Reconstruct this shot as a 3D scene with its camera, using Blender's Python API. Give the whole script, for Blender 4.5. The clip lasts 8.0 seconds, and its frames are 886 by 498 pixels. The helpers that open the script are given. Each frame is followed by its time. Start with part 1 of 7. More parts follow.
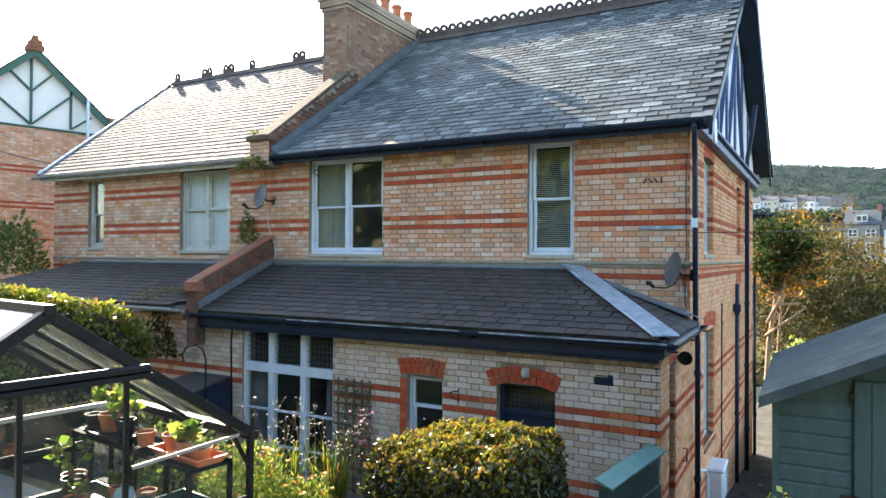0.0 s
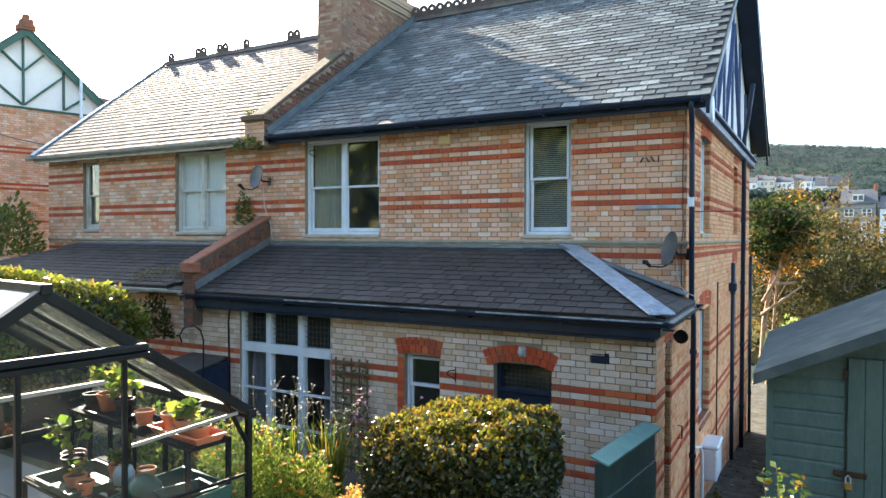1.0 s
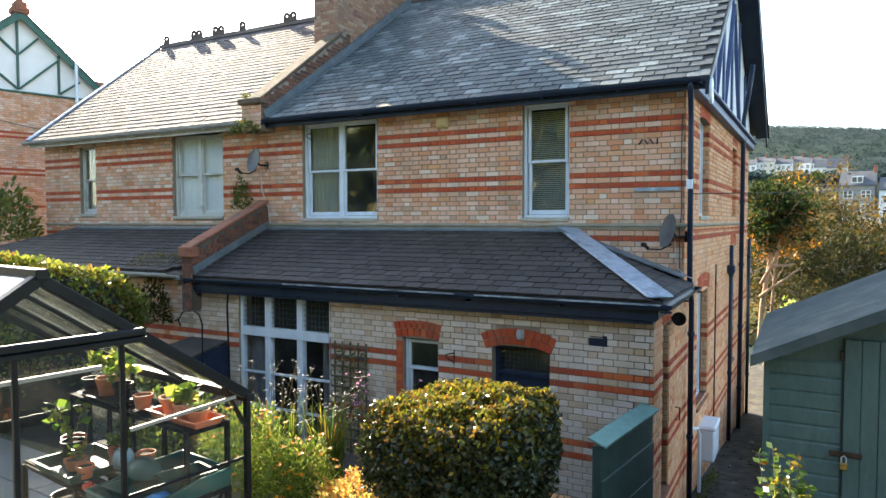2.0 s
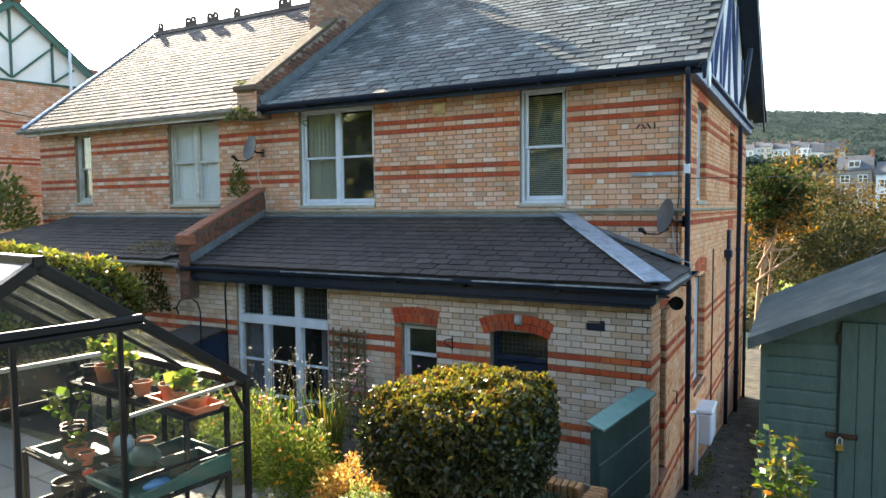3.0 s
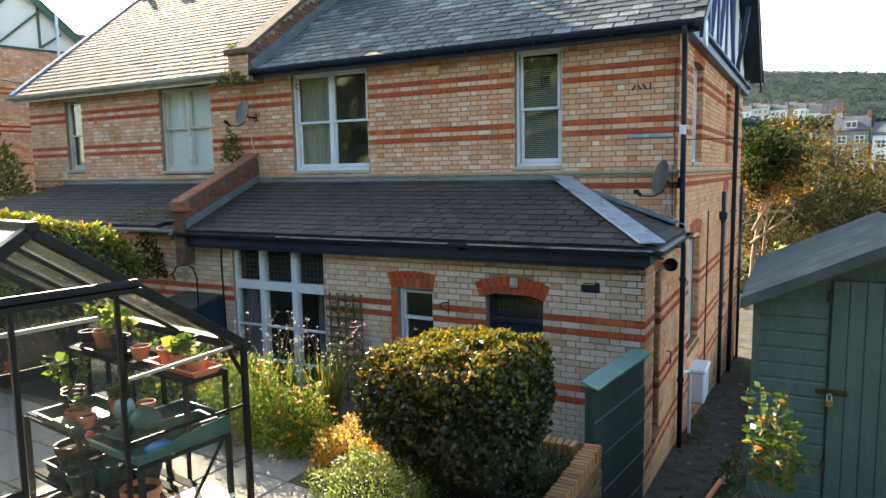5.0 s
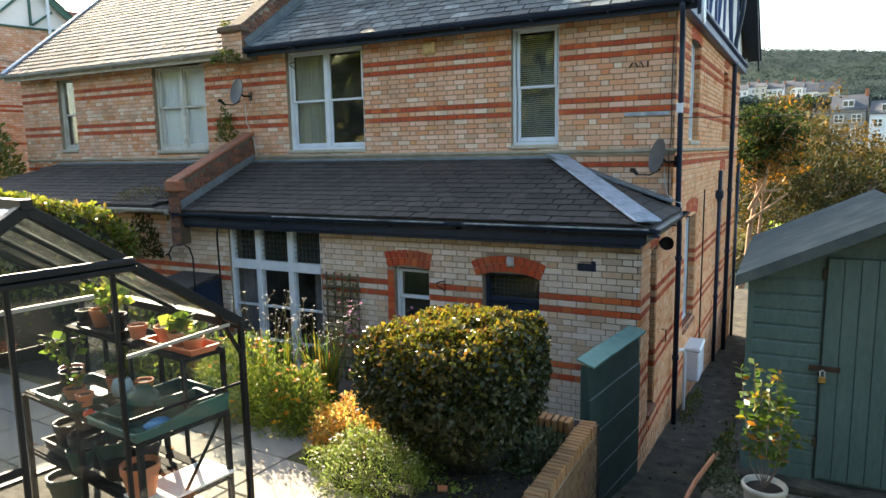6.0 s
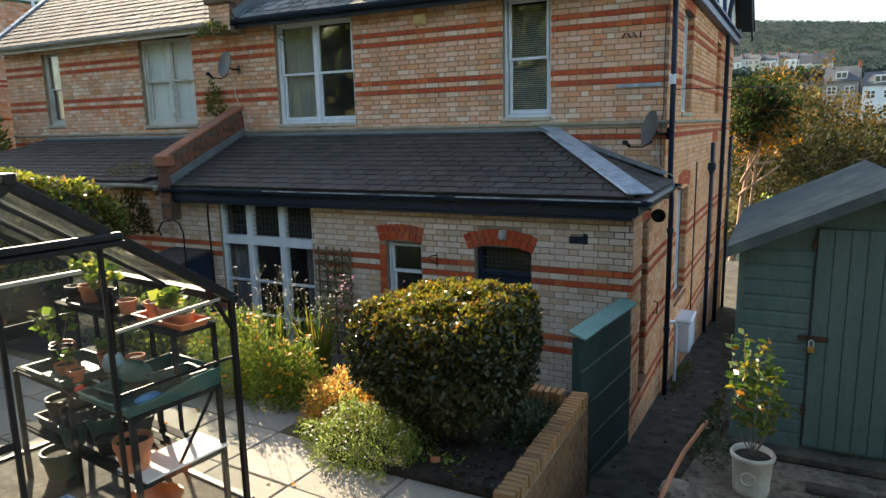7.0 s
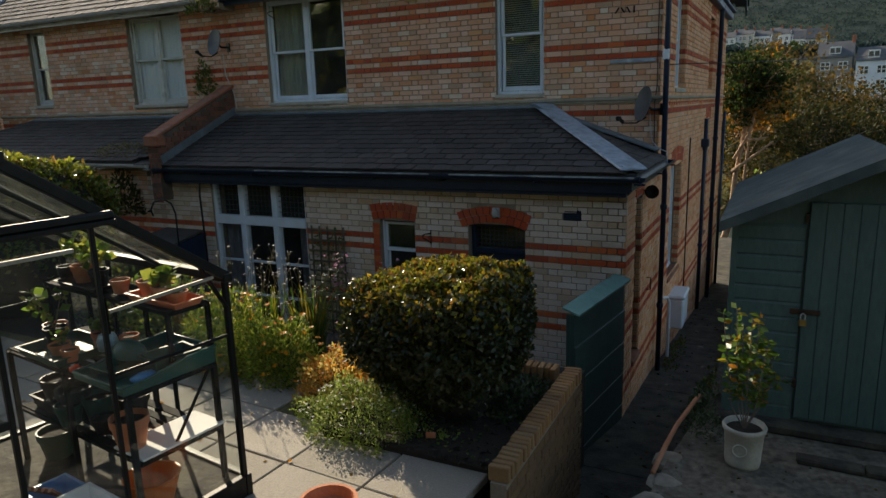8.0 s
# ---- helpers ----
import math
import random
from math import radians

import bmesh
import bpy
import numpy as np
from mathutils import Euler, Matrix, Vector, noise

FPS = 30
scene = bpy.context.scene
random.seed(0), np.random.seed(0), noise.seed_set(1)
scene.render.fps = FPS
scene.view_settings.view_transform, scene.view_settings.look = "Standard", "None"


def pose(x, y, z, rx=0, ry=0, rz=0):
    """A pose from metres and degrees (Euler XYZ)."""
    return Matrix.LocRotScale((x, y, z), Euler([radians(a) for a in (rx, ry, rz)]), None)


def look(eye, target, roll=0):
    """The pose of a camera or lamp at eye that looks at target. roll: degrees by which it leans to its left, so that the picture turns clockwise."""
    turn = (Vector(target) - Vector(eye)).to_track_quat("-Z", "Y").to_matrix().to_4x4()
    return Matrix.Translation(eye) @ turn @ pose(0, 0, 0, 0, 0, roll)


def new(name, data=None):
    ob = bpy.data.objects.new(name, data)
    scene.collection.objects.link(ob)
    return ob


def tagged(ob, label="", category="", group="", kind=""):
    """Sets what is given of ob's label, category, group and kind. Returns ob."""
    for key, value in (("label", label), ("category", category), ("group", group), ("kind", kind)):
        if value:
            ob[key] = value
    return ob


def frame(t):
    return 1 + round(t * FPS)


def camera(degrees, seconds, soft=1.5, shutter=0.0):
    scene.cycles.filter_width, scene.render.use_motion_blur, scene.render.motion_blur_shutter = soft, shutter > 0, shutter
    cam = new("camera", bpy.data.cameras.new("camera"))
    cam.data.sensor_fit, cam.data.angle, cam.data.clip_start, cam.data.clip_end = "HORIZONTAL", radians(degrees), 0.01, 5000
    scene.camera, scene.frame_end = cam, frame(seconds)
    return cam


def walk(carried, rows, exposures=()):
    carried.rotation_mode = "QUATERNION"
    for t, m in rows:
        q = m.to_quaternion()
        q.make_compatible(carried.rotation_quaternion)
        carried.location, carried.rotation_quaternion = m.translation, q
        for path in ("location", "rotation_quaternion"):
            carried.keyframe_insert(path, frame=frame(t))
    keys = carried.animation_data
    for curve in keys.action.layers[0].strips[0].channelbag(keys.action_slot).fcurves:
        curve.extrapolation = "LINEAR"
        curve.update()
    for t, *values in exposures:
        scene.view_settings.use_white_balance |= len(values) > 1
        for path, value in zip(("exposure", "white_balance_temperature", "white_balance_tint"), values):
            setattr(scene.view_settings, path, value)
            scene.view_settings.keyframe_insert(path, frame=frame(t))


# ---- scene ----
cam = camera(67.3, 8.0)
PATH = [
    (0, (1.315, -8.935, 3.414), (0.355, -7.18, 3.438), 0.4),
    (0.5, (1.314, -8.927, 3.4), (0.359, -7.17, 3.399), 0.3),
    (1, (1.314, -8.931, 3.4), (0.363, -7.172, 3.367), 0.2),
    (1.5, (1.319, -8.919, 3.402), (0.369, -7.16, 3.342), 0.1),
    (3, (1.317, -8.915, 3.386), (0.377, -7.155, 3.265), -0.4),
    (3.5, (1.321, -8.918, 3.381), (0.384, -7.157, 3.242), -0.6),
    (4, (1.32, -8.92, 3.375), (0.387, -7.159, 3.212), -0.6),
    (4.5, (1.327, -8.917, 3.373), (0.396, -7.158, 3.179), -0.8),
    (6, (1.328, -8.919, 3.359), (0.413, -7.163, 3.074), -1.0),
    (6.5, (1.326, -8.912, 3.347), (0.419, -7.157, 3.031), -1.2),
    (7, (1.333, -8.9, 3.345), (0.441, -7.147, 2.985), -1.3),
    (7.5, (1.332, -8.896, 3.338), (0.453, -7.142, 2.946), -1.4),
    (8, (1.333, -8.897, 3.327), (0.461, -7.147, 2.906), -1.7),
]
EXPOSE = [(0.0, 0.50, 7200), (3.0, 0.37, 7700), (6.0, 0.26, 8100), (6.5, 0.22, 8100), (7.0, -0.14, 8100), (7.5, -0.70, 8100), (8.0, -1.42, 7900)]
walk(cam, [(t, look(eye, target, roll)) for t, eye, target, roll in PATH],
     [(t, 1.83 + e, k, 9.0) for t, e, k in EXPOSE])

# ---- light ----
SUN_AZ, SUN_EL = radians(-55.5), radians(28.5)
world = bpy.data.worlds.new("sky")
scene.world = world
world.use_nodes = True
wn = world.node_tree
sky = wn.nodes.new("ShaderNodeTexSky")
sky.sky_type, sky.sun_disc = "NISHITA", False
sky.sun_elevation, sky.sun_rotation = SUN_EL, SUN_AZ
sky.air_density, sky.dust_density, sky.ozone_density = 1.0, 0.9, 1.6
wn.links.new(sky.outputs[0], wn.nodes["Background"].inputs[0])
wn.nodes["Background"].inputs[1].default_value = 0.14
sun = new("sun", bpy.data.lights.new("sun", "SUN"))
sun.data.energy, sun.data.angle, sun.data.color = 5.0, radians(0.6), (1.0, 0.93, 0.82)
to_sun = Vector((math.sin(SUN_AZ) * math.cos(SUN_EL), math.cos(SUN_AZ) * math.cos(SUN_EL), math.sin(SUN_EL)))
sun.matrix_world = look(to_sun * 60, (0, 0, 0))


# ---- materials ----
def surf(name, ramp, scale=6.0, rough=0.8, bump=0.15, bscale=60.0, metal=0.0, rand="", grain=0.25, stain=None, stain_amount=0.5,
         stain_scale=1.2, spec=0.5, leaf=0.0, coat=0.0, rough_var=0.12, stretch=(1, 1, 1)):
    """A node material: colours from a ramp (chosen by noise, or at random by piece), fine grain, stains and relief, in world metres."""
    m = bpy.data.materials.new(name)
    m.use_nodes = True
    t = m.node_tree
    b = t.nodes["Principled BSDF"]
    geo = t.nodes.new("ShaderNodeNewGeometry")
    mp = t.nodes.new("ShaderNodeMapping")
    mp.inputs["Scale"].default_value = stretch
    t.links.new(geo.outputs["Position"], mp.inputs[0])
    pos = mp.outputs[0]

    def noise_node(s, detail=4.0):
        n = t.nodes.new("ShaderNodeTexNoise")
        n.inputs["Scale"].default_value, n.inputs["Detail"].default_value = s, detail
        t.links.new(pos, n.inputs["Vector"])
        return n.outputs["Fac"]

    cr = t.nodes.new("ShaderNodeValToRGB")
    e = cr.color_ramp.elements
    stops = [((i + 0.5) / len(ramp) if rand else 0.3 + 0.4 * i / max(1, len(ramp) - 1), c) for i, c in enumerate(ramp)]
    e[0].position, e[0].color = stops[0][0], (*stops[0][1], 1)
    e[1].position, e[1].color = stops[-1][0], (*stops[-1][1], 1)
    for p, c in stops[1:-1]:
        k = e.new(p)
        k.color = (*c, 1)
    if rand == "island":
        t.links.new(geo.outputs["Random Per Island"], cr.inputs[0])
    elif rand == "object":
        info = t.nodes.new("ShaderNodeObjectInfo")
        t.links.new(info.outputs["Random"], cr.inputs[0])
    else:
        t.links.new(noise_node(scale), cr.inputs[0])
    col = cr.outputs[0]

    def blend(mode, fac, a, c):
        x = t.nodes.new("ShaderNodeMix")
        x.data_type, x.blend_type = "RGBA", mode
        for s, v in ((x.inputs[0], fac), (x.inputs[6], a), (x.inputs[7], c)):
            if hasattr(v, "is_linked"):
                t.links.new(v, s)
            elif isinstance(v, tuple):
                s.default_value = (*v, 1)
            else:
                s.default_value = v
        return x.outputs[2]

    fine = noise_node(bscale, 6.0)
    col = blend("OVERLAY", grain, col, fine)
    if stain:
        r2 = t.nodes.new("ShaderNodeMapRange")
        r2.inputs[1].default_value, r2.inputs[2].default_value, r2.inputs[4].default_value = 0.5, 0.72, stain_amount
        t.links.new(noise_node(stain_scale, 7.0), r2.inputs[0])
        col = blend("MIX", r2.outputs[0], col, stain)
    t.links.new(col, b.inputs["Base Color"])
    rr = t.nodes.new("ShaderNodeMapRange")
    rr.inputs[3].default_value, rr.inputs[4].default_value = max(0.02, rough - rough_var), min(1, rough + rough_var)
    t.links.new(noise_node(scale * 2.3), rr.inputs[0])
    t.links.new(rr.outputs[0], b.inputs["Roughness"])
    b.inputs["Metallic"].default_value, b.inputs["Specular IOR Level"].default_value = metal, spec
    b.inputs["Coat Weight"].default_value = coat
    if bump:
        bp = t.nodes.new("ShaderNodeBump")
        bp.inputs["Strength"].default_value, bp.inputs["Distance"].default_value = bump, 0.01
        t.links.new(fine, bp.inputs["Height"])
        t.links.new(bp.outputs[0], b.inputs["Normal"])
    if leaf:
        tr = t.nodes.new("ShaderNodeBsdfTranslucent")
        t.links.new(col, tr.inputs[0])
        mx = t.nodes.new("ShaderNodeMixShader")
        mx.inputs[0].default_value = leaf
        t.links.new(b.outputs[0], mx.inputs[1])
        t.links.new(tr.outputs[0], mx.inputs[2])
        t.links.new(mx.outputs[0], t.nodes["Material Output"].inputs[0])
    return m


def clear_glass(name, tint=(1, 1, 1), dirt=0.06, gloss=0.085):
    """Thin pane: mostly see-through, a Fresnel gloss and a film of dust."""
    m = bpy.data.materials.new(name)
    m.use_nodes = True
    t = m.node_tree
    t.nodes.remove(t.nodes["Principled BSDF"])
    out = t.nodes["Material Output"]
    thru, gl, di = (t.nodes.new("ShaderNodeBsdf" + k) for k in ("Transparent", "Glossy", "Diffuse"))
    thru.inputs[0].default_value, gl.inputs["Roughness"].default_value = (*tint, 1), 0.03
    di.inputs[0].default_value = (0.55, 0.55, 0.5, 1)
    lw, pw5, fr = t.nodes.new("ShaderNodeLayerWeight"), t.nodes.new("ShaderNodeMath"), t.nodes.new("ShaderNodeMath")
    pw5.operation, fr.operation = "POWER", "MULTIPLY_ADD"
    pw5.inputs[1].default_value, fr.inputs[1].default_value, fr.inputs[2].default_value = 5.0, 0.9, gloss
    t.links.new(lw.outputs["Facing"], pw5.inputs[0])
    t.links.new(pw5.outputs[0], fr.inputs[0])
    m1, m2 = t.nodes.new("ShaderNodeMixShader"), t.nodes.new("ShaderNodeMixShader")
    geo, nz, mr = t.nodes.new("ShaderNodeNewGeometry"), t.nodes.new("ShaderNodeTexNoise"), t.nodes.new("ShaderNodeMapRange")
    nz.inputs["Scale"].default_value, nz.inputs["Detail"].default_value = 3.0, 8.0
    mr.inputs[1].default_value, mr.inputs[2].default_value, mr.inputs[4].default_value = 0.35, 0.8, dirt * 2
    t.links.new(geo.outputs["Position"], nz.inputs["Vector"])
    t.links.new(nz.outputs["Fac"], mr.inputs[0])
    t.links.new(mr.outputs[0], m1.inputs[0])
    t.links.new(thru.outputs[0], m1.inputs[1])
    t.links.new(di.outputs[0], m1.inputs[2])
    t.links.new(fr.outputs[0], m2.inputs[0])
    t.links.new(m1.outputs[0], m2.inputs[1])
    t.links.new(gl.outputs[0], m2.inputs[2])
    t.links.new(m2.outputs[0], out.inputs[0])
    return m


def hsv(c, k):
    return tuple(min(1, v * k) for v in c)


CREAM = [(0.665, 0.366, 0.231), (0.729, 0.421, 0.275), (0.686, 0.393, 0.258), (0.77, 0.493, 0.355), (0.696, 0.347, 0.195), (0.749, 0.448, 0.311), (0.633, 0.238, 0.098), (0.739, 0.457, 0.329), (0.802, 0.54, 0.408), (0.781, 0.493, 0.355), (0.665, 0.294, 0.142), (0.759, 0.476, 0.337), (0.71, 0.393, 0.234), (0.507, 0.324, 0.214), (0.78, 0.62, 0.49), (0.76, 0.58, 0.45), (0.68, 0.34, 0.16)]
# side-wall brick colours with warm bounced light mixed in
WARM = [(0.78, 0.392, 0.205), (0.811, 0.441, 0.242), (0.759, 0.363, 0.177), (0.82, 0.51, 0.316), (0.749, 0.333, 0.149), (0.82, 0.47, 0.27), (0.666, 0.216, 0.065), (0.801, 0.431, 0.233)]
REDS = [(0.47, 0.07, 0.021), (0.538, 0.095, 0.028), (0.426, 0.06, 0.024), (0.582, 0.13, 0.038)]
M = {}
for kind_of in ("island", "object"):
    M["brick_" + kind_of] = surf("cream_brick_" + kind_of, CREAM, rand=kind_of, rough=0.85, bump=0.5, bscale=90, grain=0.35, stain=(0.36, 0.24, 0.15), stain_amount=0.5, stain_scale=2.0)
    M["warm_" + kind_of] = surf("bounce_warmed_brick_" + kind_of, WARM, rand=kind_of, rough=0.85, bump=0.5, bscale=90, grain=0.3, stain=(0.42, 0.22, 0.12), stain_amount=0.35, stain_scale=2.0)
    M["red_" + kind_of] = surf("red_brick_" + kind_of, REDS, rand=kind_of, rough=0.85, bump=0.5, bscale=90, grain=0.35, stain=(0.22, 0.08, 0.05), stain_amount=0.5, stain_scale=2.5)
    M["slate_" + kind_of] = surf("slate_" + kind_of, [(0.05, 0.066, 0.068), (0.12, 0.142, 0.142), (0.075, 0.093, 0.095), (0.088, 0.106, 0.106), (0.175, 0.205, 0.20), (0.038, 0.05, 0.052), (0.085, 0.105, 0.108), (0.055, 0.07, 0.072), (0.24, 0.275, 0.265), (0.07, 0.085, 0.085)],
                                 rand=kind_of, rough=0.62, spec=0.35, bump=0.6, bscale=22, grain=0.75, stain=(0.05, 0.054, 0.05), stain_amount=0.4, stain_scale=1.6)
    M["dark_slate_" + kind_of] = surf("dark_slate_" + kind_of, [(0.042, 0.038, 0.036), (0.056, 0.049, 0.046), (0.048, 0.043, 0.040), (0.072, 0.066, 0.062), (0.036, 0.033, 0.032), (0.052, 0.045, 0.042), (0.062, 0.051, 0.046)],
                                      rand=kind_of, rough=0.72, spec=0.3, bump=0.6, bscale=45, grain=0.6, stain=(0.085, 0.075, 0.064), stain_amount=0.55, stain_scale=2.5)
M["old_slate_island"] = surf("pale_brown_slate", [(0.15, 0.125, 0.11), (0.20, 0.17, 0.155), (0.12, 0.10, 0.095), (0.25, 0.22, 0.205), (0.17, 0.145, 0.14)], rand="island", rough=0.85, spec=0.12, bump=0.6, bscale=45, grain=0.5, stain=(0.10, 0.085, 0.07), stain_amount=0.6, stain_scale=2.5)
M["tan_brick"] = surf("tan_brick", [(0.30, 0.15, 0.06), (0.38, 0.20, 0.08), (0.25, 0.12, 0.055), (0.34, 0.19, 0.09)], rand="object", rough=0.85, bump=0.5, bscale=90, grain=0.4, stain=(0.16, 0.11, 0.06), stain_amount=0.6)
M["mossy_coping"] = surf("mossy_coping_stone", [(0.10, 0.065, 0.042), (0.16, 0.105, 0.07), (0.075, 0.055, 0.04)], scale=7, rough=0.95, bump=0.8, bscale=35, stain=(0.09, 0.09, 0.03), stain_amount=0.8, stain_scale=4)
M["party_brick"] = surf("sooty_red_brick", [(0.10, 0.045, 0.03), (0.17, 0.065, 0.04), (0.22, 0.085, 0.05), (0.13, 0.07, 0.05)], rand="island", rough=0.9, bump=0.6, bscale=60, stain=(0.06, 0.05, 0.04), stain_amount=0.6, stain_scale=3)
M["party_island"] = M["party_brick"]
M["old_red"] = surf("weathered_red_brick", [(0.20, 0.07, 0.04), (0.32, 0.11, 0.06), (0.26, 0.12, 0.08)], scale=9, rough=0.9, bump=0.6, bscale=50, stain=(0.12, 0.09, 0.06), stain_amount=0.7, stain_scale=3)
# planter wall: the coping's tan darkened to hold the face's shade
for kind_of in ("island", "object"):
    M["tan_" + kind_of] = surf("shaded_tan_brick_" + kind_of, [(0.15, 0.085, 0.04), (0.20, 0.11, 0.048), (0.125, 0.065, 0.035), (0.175, 0.10, 0.05)], rand=kind_of, rough=0.85, bump=0.5, bscale=90, grain=0.4, stain=(0.13, 0.09, 0.05), stain_amount=0.6)
PALE = [(0.608, 0.467, 0.356), (0.666, 0.533, 0.436), (0.627, 0.496, 0.396), (0.715, 0.59, 0.495), (0.588, 0.43, 0.297), (0.686, 0.562, 0.465), (0.549, 0.356, 0.218), (0.686, 0.552, 0.455), (0.735, 0.617, 0.535), (0.44, 0.33, 0.25), (0.62, 0.42, 0.28), (0.7, 0.6, 0.5)]
for kind_of in ("island", "object"):
    M["pale_" + kind_of] = surf("pale_brick_" + kind_of, PALE, rand=kind_of, rough=0.85, bump=0.5, bscale=90, grain=0.35, stain=(0.38, 0.28, 0.19), stain_amount=0.5, stain_scale=2.2)
M["came"] = surf("dull_lead_came", [(0.05, 0.055, 0.06), (0.08, 0.085, 0.09)], rough=0.6, bump=0)
M["mortar_dark"] = surf("sooty_mortar", [(0.09, 0.065, 0.05), (0.14, 0.11, 0.085)], scale=5, rough=0.95, bump=0.4)
M["mortar"] = surf("mortar", [(0.22, 0.17, 0.12), (0.30, 0.24, 0.18)], scale=5, rough=0.95, bump=0.4)
M["navy"] = surf("navy_gloss_paint", [(0.007, 0.018, 0.042), (0.012, 0.027, 0.056)], scale=4, rough=0.42, spec=0.35, bump=0.06, grain=0.1, stain=(0.04, 0.05, 0.075), stain_amount=0.25, stain_scale=5)
M["lead"] = surf("lead_flashing", [(0.27, 0.34, 0.41), (0.40, 0.47, 0.54)], scale=7, rough=0.5, metal=0.3, bump=0.8, bscale=16, grain=0.5, stain=(0.15, 0.19, 0.22), stain_amount=0.7, stain_scale=5)
M["blue_lead"] = surf("blue_grey_lead", [(0.12, 0.155, 0.18), (0.19, 0.23, 0.26)], scale=6, rough=0.6, metal=0.2, bump=0.6, bscale=18, stain=(0.08, 0.09, 0.09))
M["old_lead"] = surf("dark_weathered_lead", [(0.10, 0.125, 0.14), (0.16, 0.19, 0.20)], scale=5, rough=0.6, metal=0.2, bump=0.4, bscale=25, stain=(0.07, 0.08, 0.06))
M["grey_gutter"] = surf("weathered_grey_gutter", [(0.32, 0.32, 0.31), (0.45, 0.45, 0.43)], scale=6, rough=0.6, bump=0.3, stain=(0.12, 0.11, 0.09))
# broken pale tone that paints the shine on the gutter lip
M["pale_edge"] = surf("gutter_highlight", [(0.16, 0.21, 0.25), (0.38, 0.42, 0.44)], scale=14, rough=0.5, bump=0.2, stain=(0.02, 0.03, 0.06), stain_amount=0.9, stain_scale=3)
# white paint with the blue of skylight mixed into its colour
M["white"] = surf("skylit_white_gloss_paint", [(0.64, 0.71, 0.78), (0.72, 0.78, 0.84)], scale=4, rough=0.35, bump=0.05, grain=0.06, stain=(0.5, 0.5, 0.47), stain_amount=0.3, stain_scale=6)
M["old_white"] = surf("weathered_white_paint", [(0.50, 0.50, 0.46), (0.62, 0.62, 0.58)], scale=8, rough=0.6, bump=0.2, stain=(0.3, 0.27, 0.2), stain_amount=0.6, stain_scale=5)
M["glass"] = clear_glass("window_glass", (0.96, 0.98, 0.98), 0.02)
M["gh_glass"] = clear_glass("greenhouse_glass", (0.94, 0.955, 0.95), 0.006, 0.035)
# heavy film: dust plus the pale sky reflection painted onto the panes
M["gh_roof"] = clear_glass("dusty_sky_pale_glass", (0.93, 0.96, 0.95), 0.34)
# near-black paints in unlit rooms, and backs the shed door's plank gaps
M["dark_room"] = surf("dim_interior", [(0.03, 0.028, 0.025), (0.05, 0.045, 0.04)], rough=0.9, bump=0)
M["curtain"] = surf("pale_curtain", [(0.42, 0.43, 0.36), (0.52, 0.53, 0.45)], scale=10, rough=0.9, bump=0.1, leaf=0.2)
M["grey_curtain"] = surf("mauve_grey_curtain", [(0.24, 0.22, 0.24), (0.32, 0.29, 0.31)], scale=10, rough=0.9, bump=0.1, leaf=0.2)
# lifted near white to stand for light coming through from the room
M["blue_curtain"] = surf("backlit_pale_blind", [(0.80, 0.84, 0.85), (0.85, 0.88, 0.89)], scale=8, rough=0.9, bump=0.1)
M["blind"] = surf("slatted_blind", [(0.34, 0.37, 0.33), (0.42, 0.44, 0.40)], scale=8, rough=0.6, bump=0.05)
M["sill"] = surf("stone_sill", [(0.40, 0.36, 0.29), (0.5, 0.46, 0.38)], scale=9, rough=0.85, bump=0.4, stain=(0.2, 0.18, 0.13))
M["string"] = surf("moulded_string_course", [(0.30, 0.26, 0.19), (0.38, 0.33, 0.25)], scale=8, rough=0.9, bump=0.4, stain=(0.14, 0.13, 0.09))
M["ridge"] = surf("ridge_terracotta_grey", [(0.07, 0.052, 0.045), (0.12, 0.085, 0.065)], scale=9, rough=0.85, bump=0.5, stain=(0.16, 0.15, 0.11))
M["pot_clay"] = surf("terracotta", [(0.45, 0.14, 0.06), (0.52, 0.19, 0.09)], scale=10, rough=0.8, bump=0.25, stain=(0.5, 0.36, 0.26), stain_amount=0.35, stain_scale=9)
M["chimney_brick"] = surf("weathered_chimney_brick", [(0.33, 0.16, 0.10), (0.42, 0.27, 0.17), (0.30, 0.13, 0.09), (0.45, 0.33, 0.23), (0.24, 0.11, 0.09), (0.38, 0.22, 0.14)], rand="island", rough=0.9, bump=0.5, bscale=90, grain=0.4, stain=(0.16, 0.12, 0.09), stain_amount=0.6)
M["shed"] = surf("green_grey_wood_stain", [(0.05, 0.098, 0.09), (0.072, 0.122, 0.112)], scale=9, rough=0.6, bump=0.35, bscale=60, grain=0.3, stain=(0.09, 0.135, 0.12), stain_amount=0.3, stain_scale=7, stretch=(1, 1, 0.25))
M["felt"] = surf("mineral_roof_felt", [(0.06, 0.08, 0.082), (0.09, 0.112, 0.112)], scale=6, rough=0.9, bump=0.7, bscale=160, stain=(0.15, 0.17, 0.16), stain_amount=0.55, stain_scale=4, spec=0.15)
M["gate_paint"] = surf("green_painted_panel", [(0.028, 0.062, 0.056), (0.038, 0.078, 0.07)], scale=5, rough=0.6, bump=0.2, stain=(0.04, 0.07, 0.06))
M["gate_cap"] = surf("green_mineral_felt_cap", [(0.12, 0.26, 0.23), (0.17, 0.32, 0.28)], scale=7, rough=0.85, bump=0.6, bscale=160)
M["black_metal"] = surf("black_aluminium", [(0.006, 0.0065, 0.007), (0.011, 0.0115, 0.012)], scale=5, rough=0.42, spec=0.2, bump=0.04, grain=0.1, stain=(0.07, 0.07, 0.065), stain_amount=0.12, stain_scale=6)
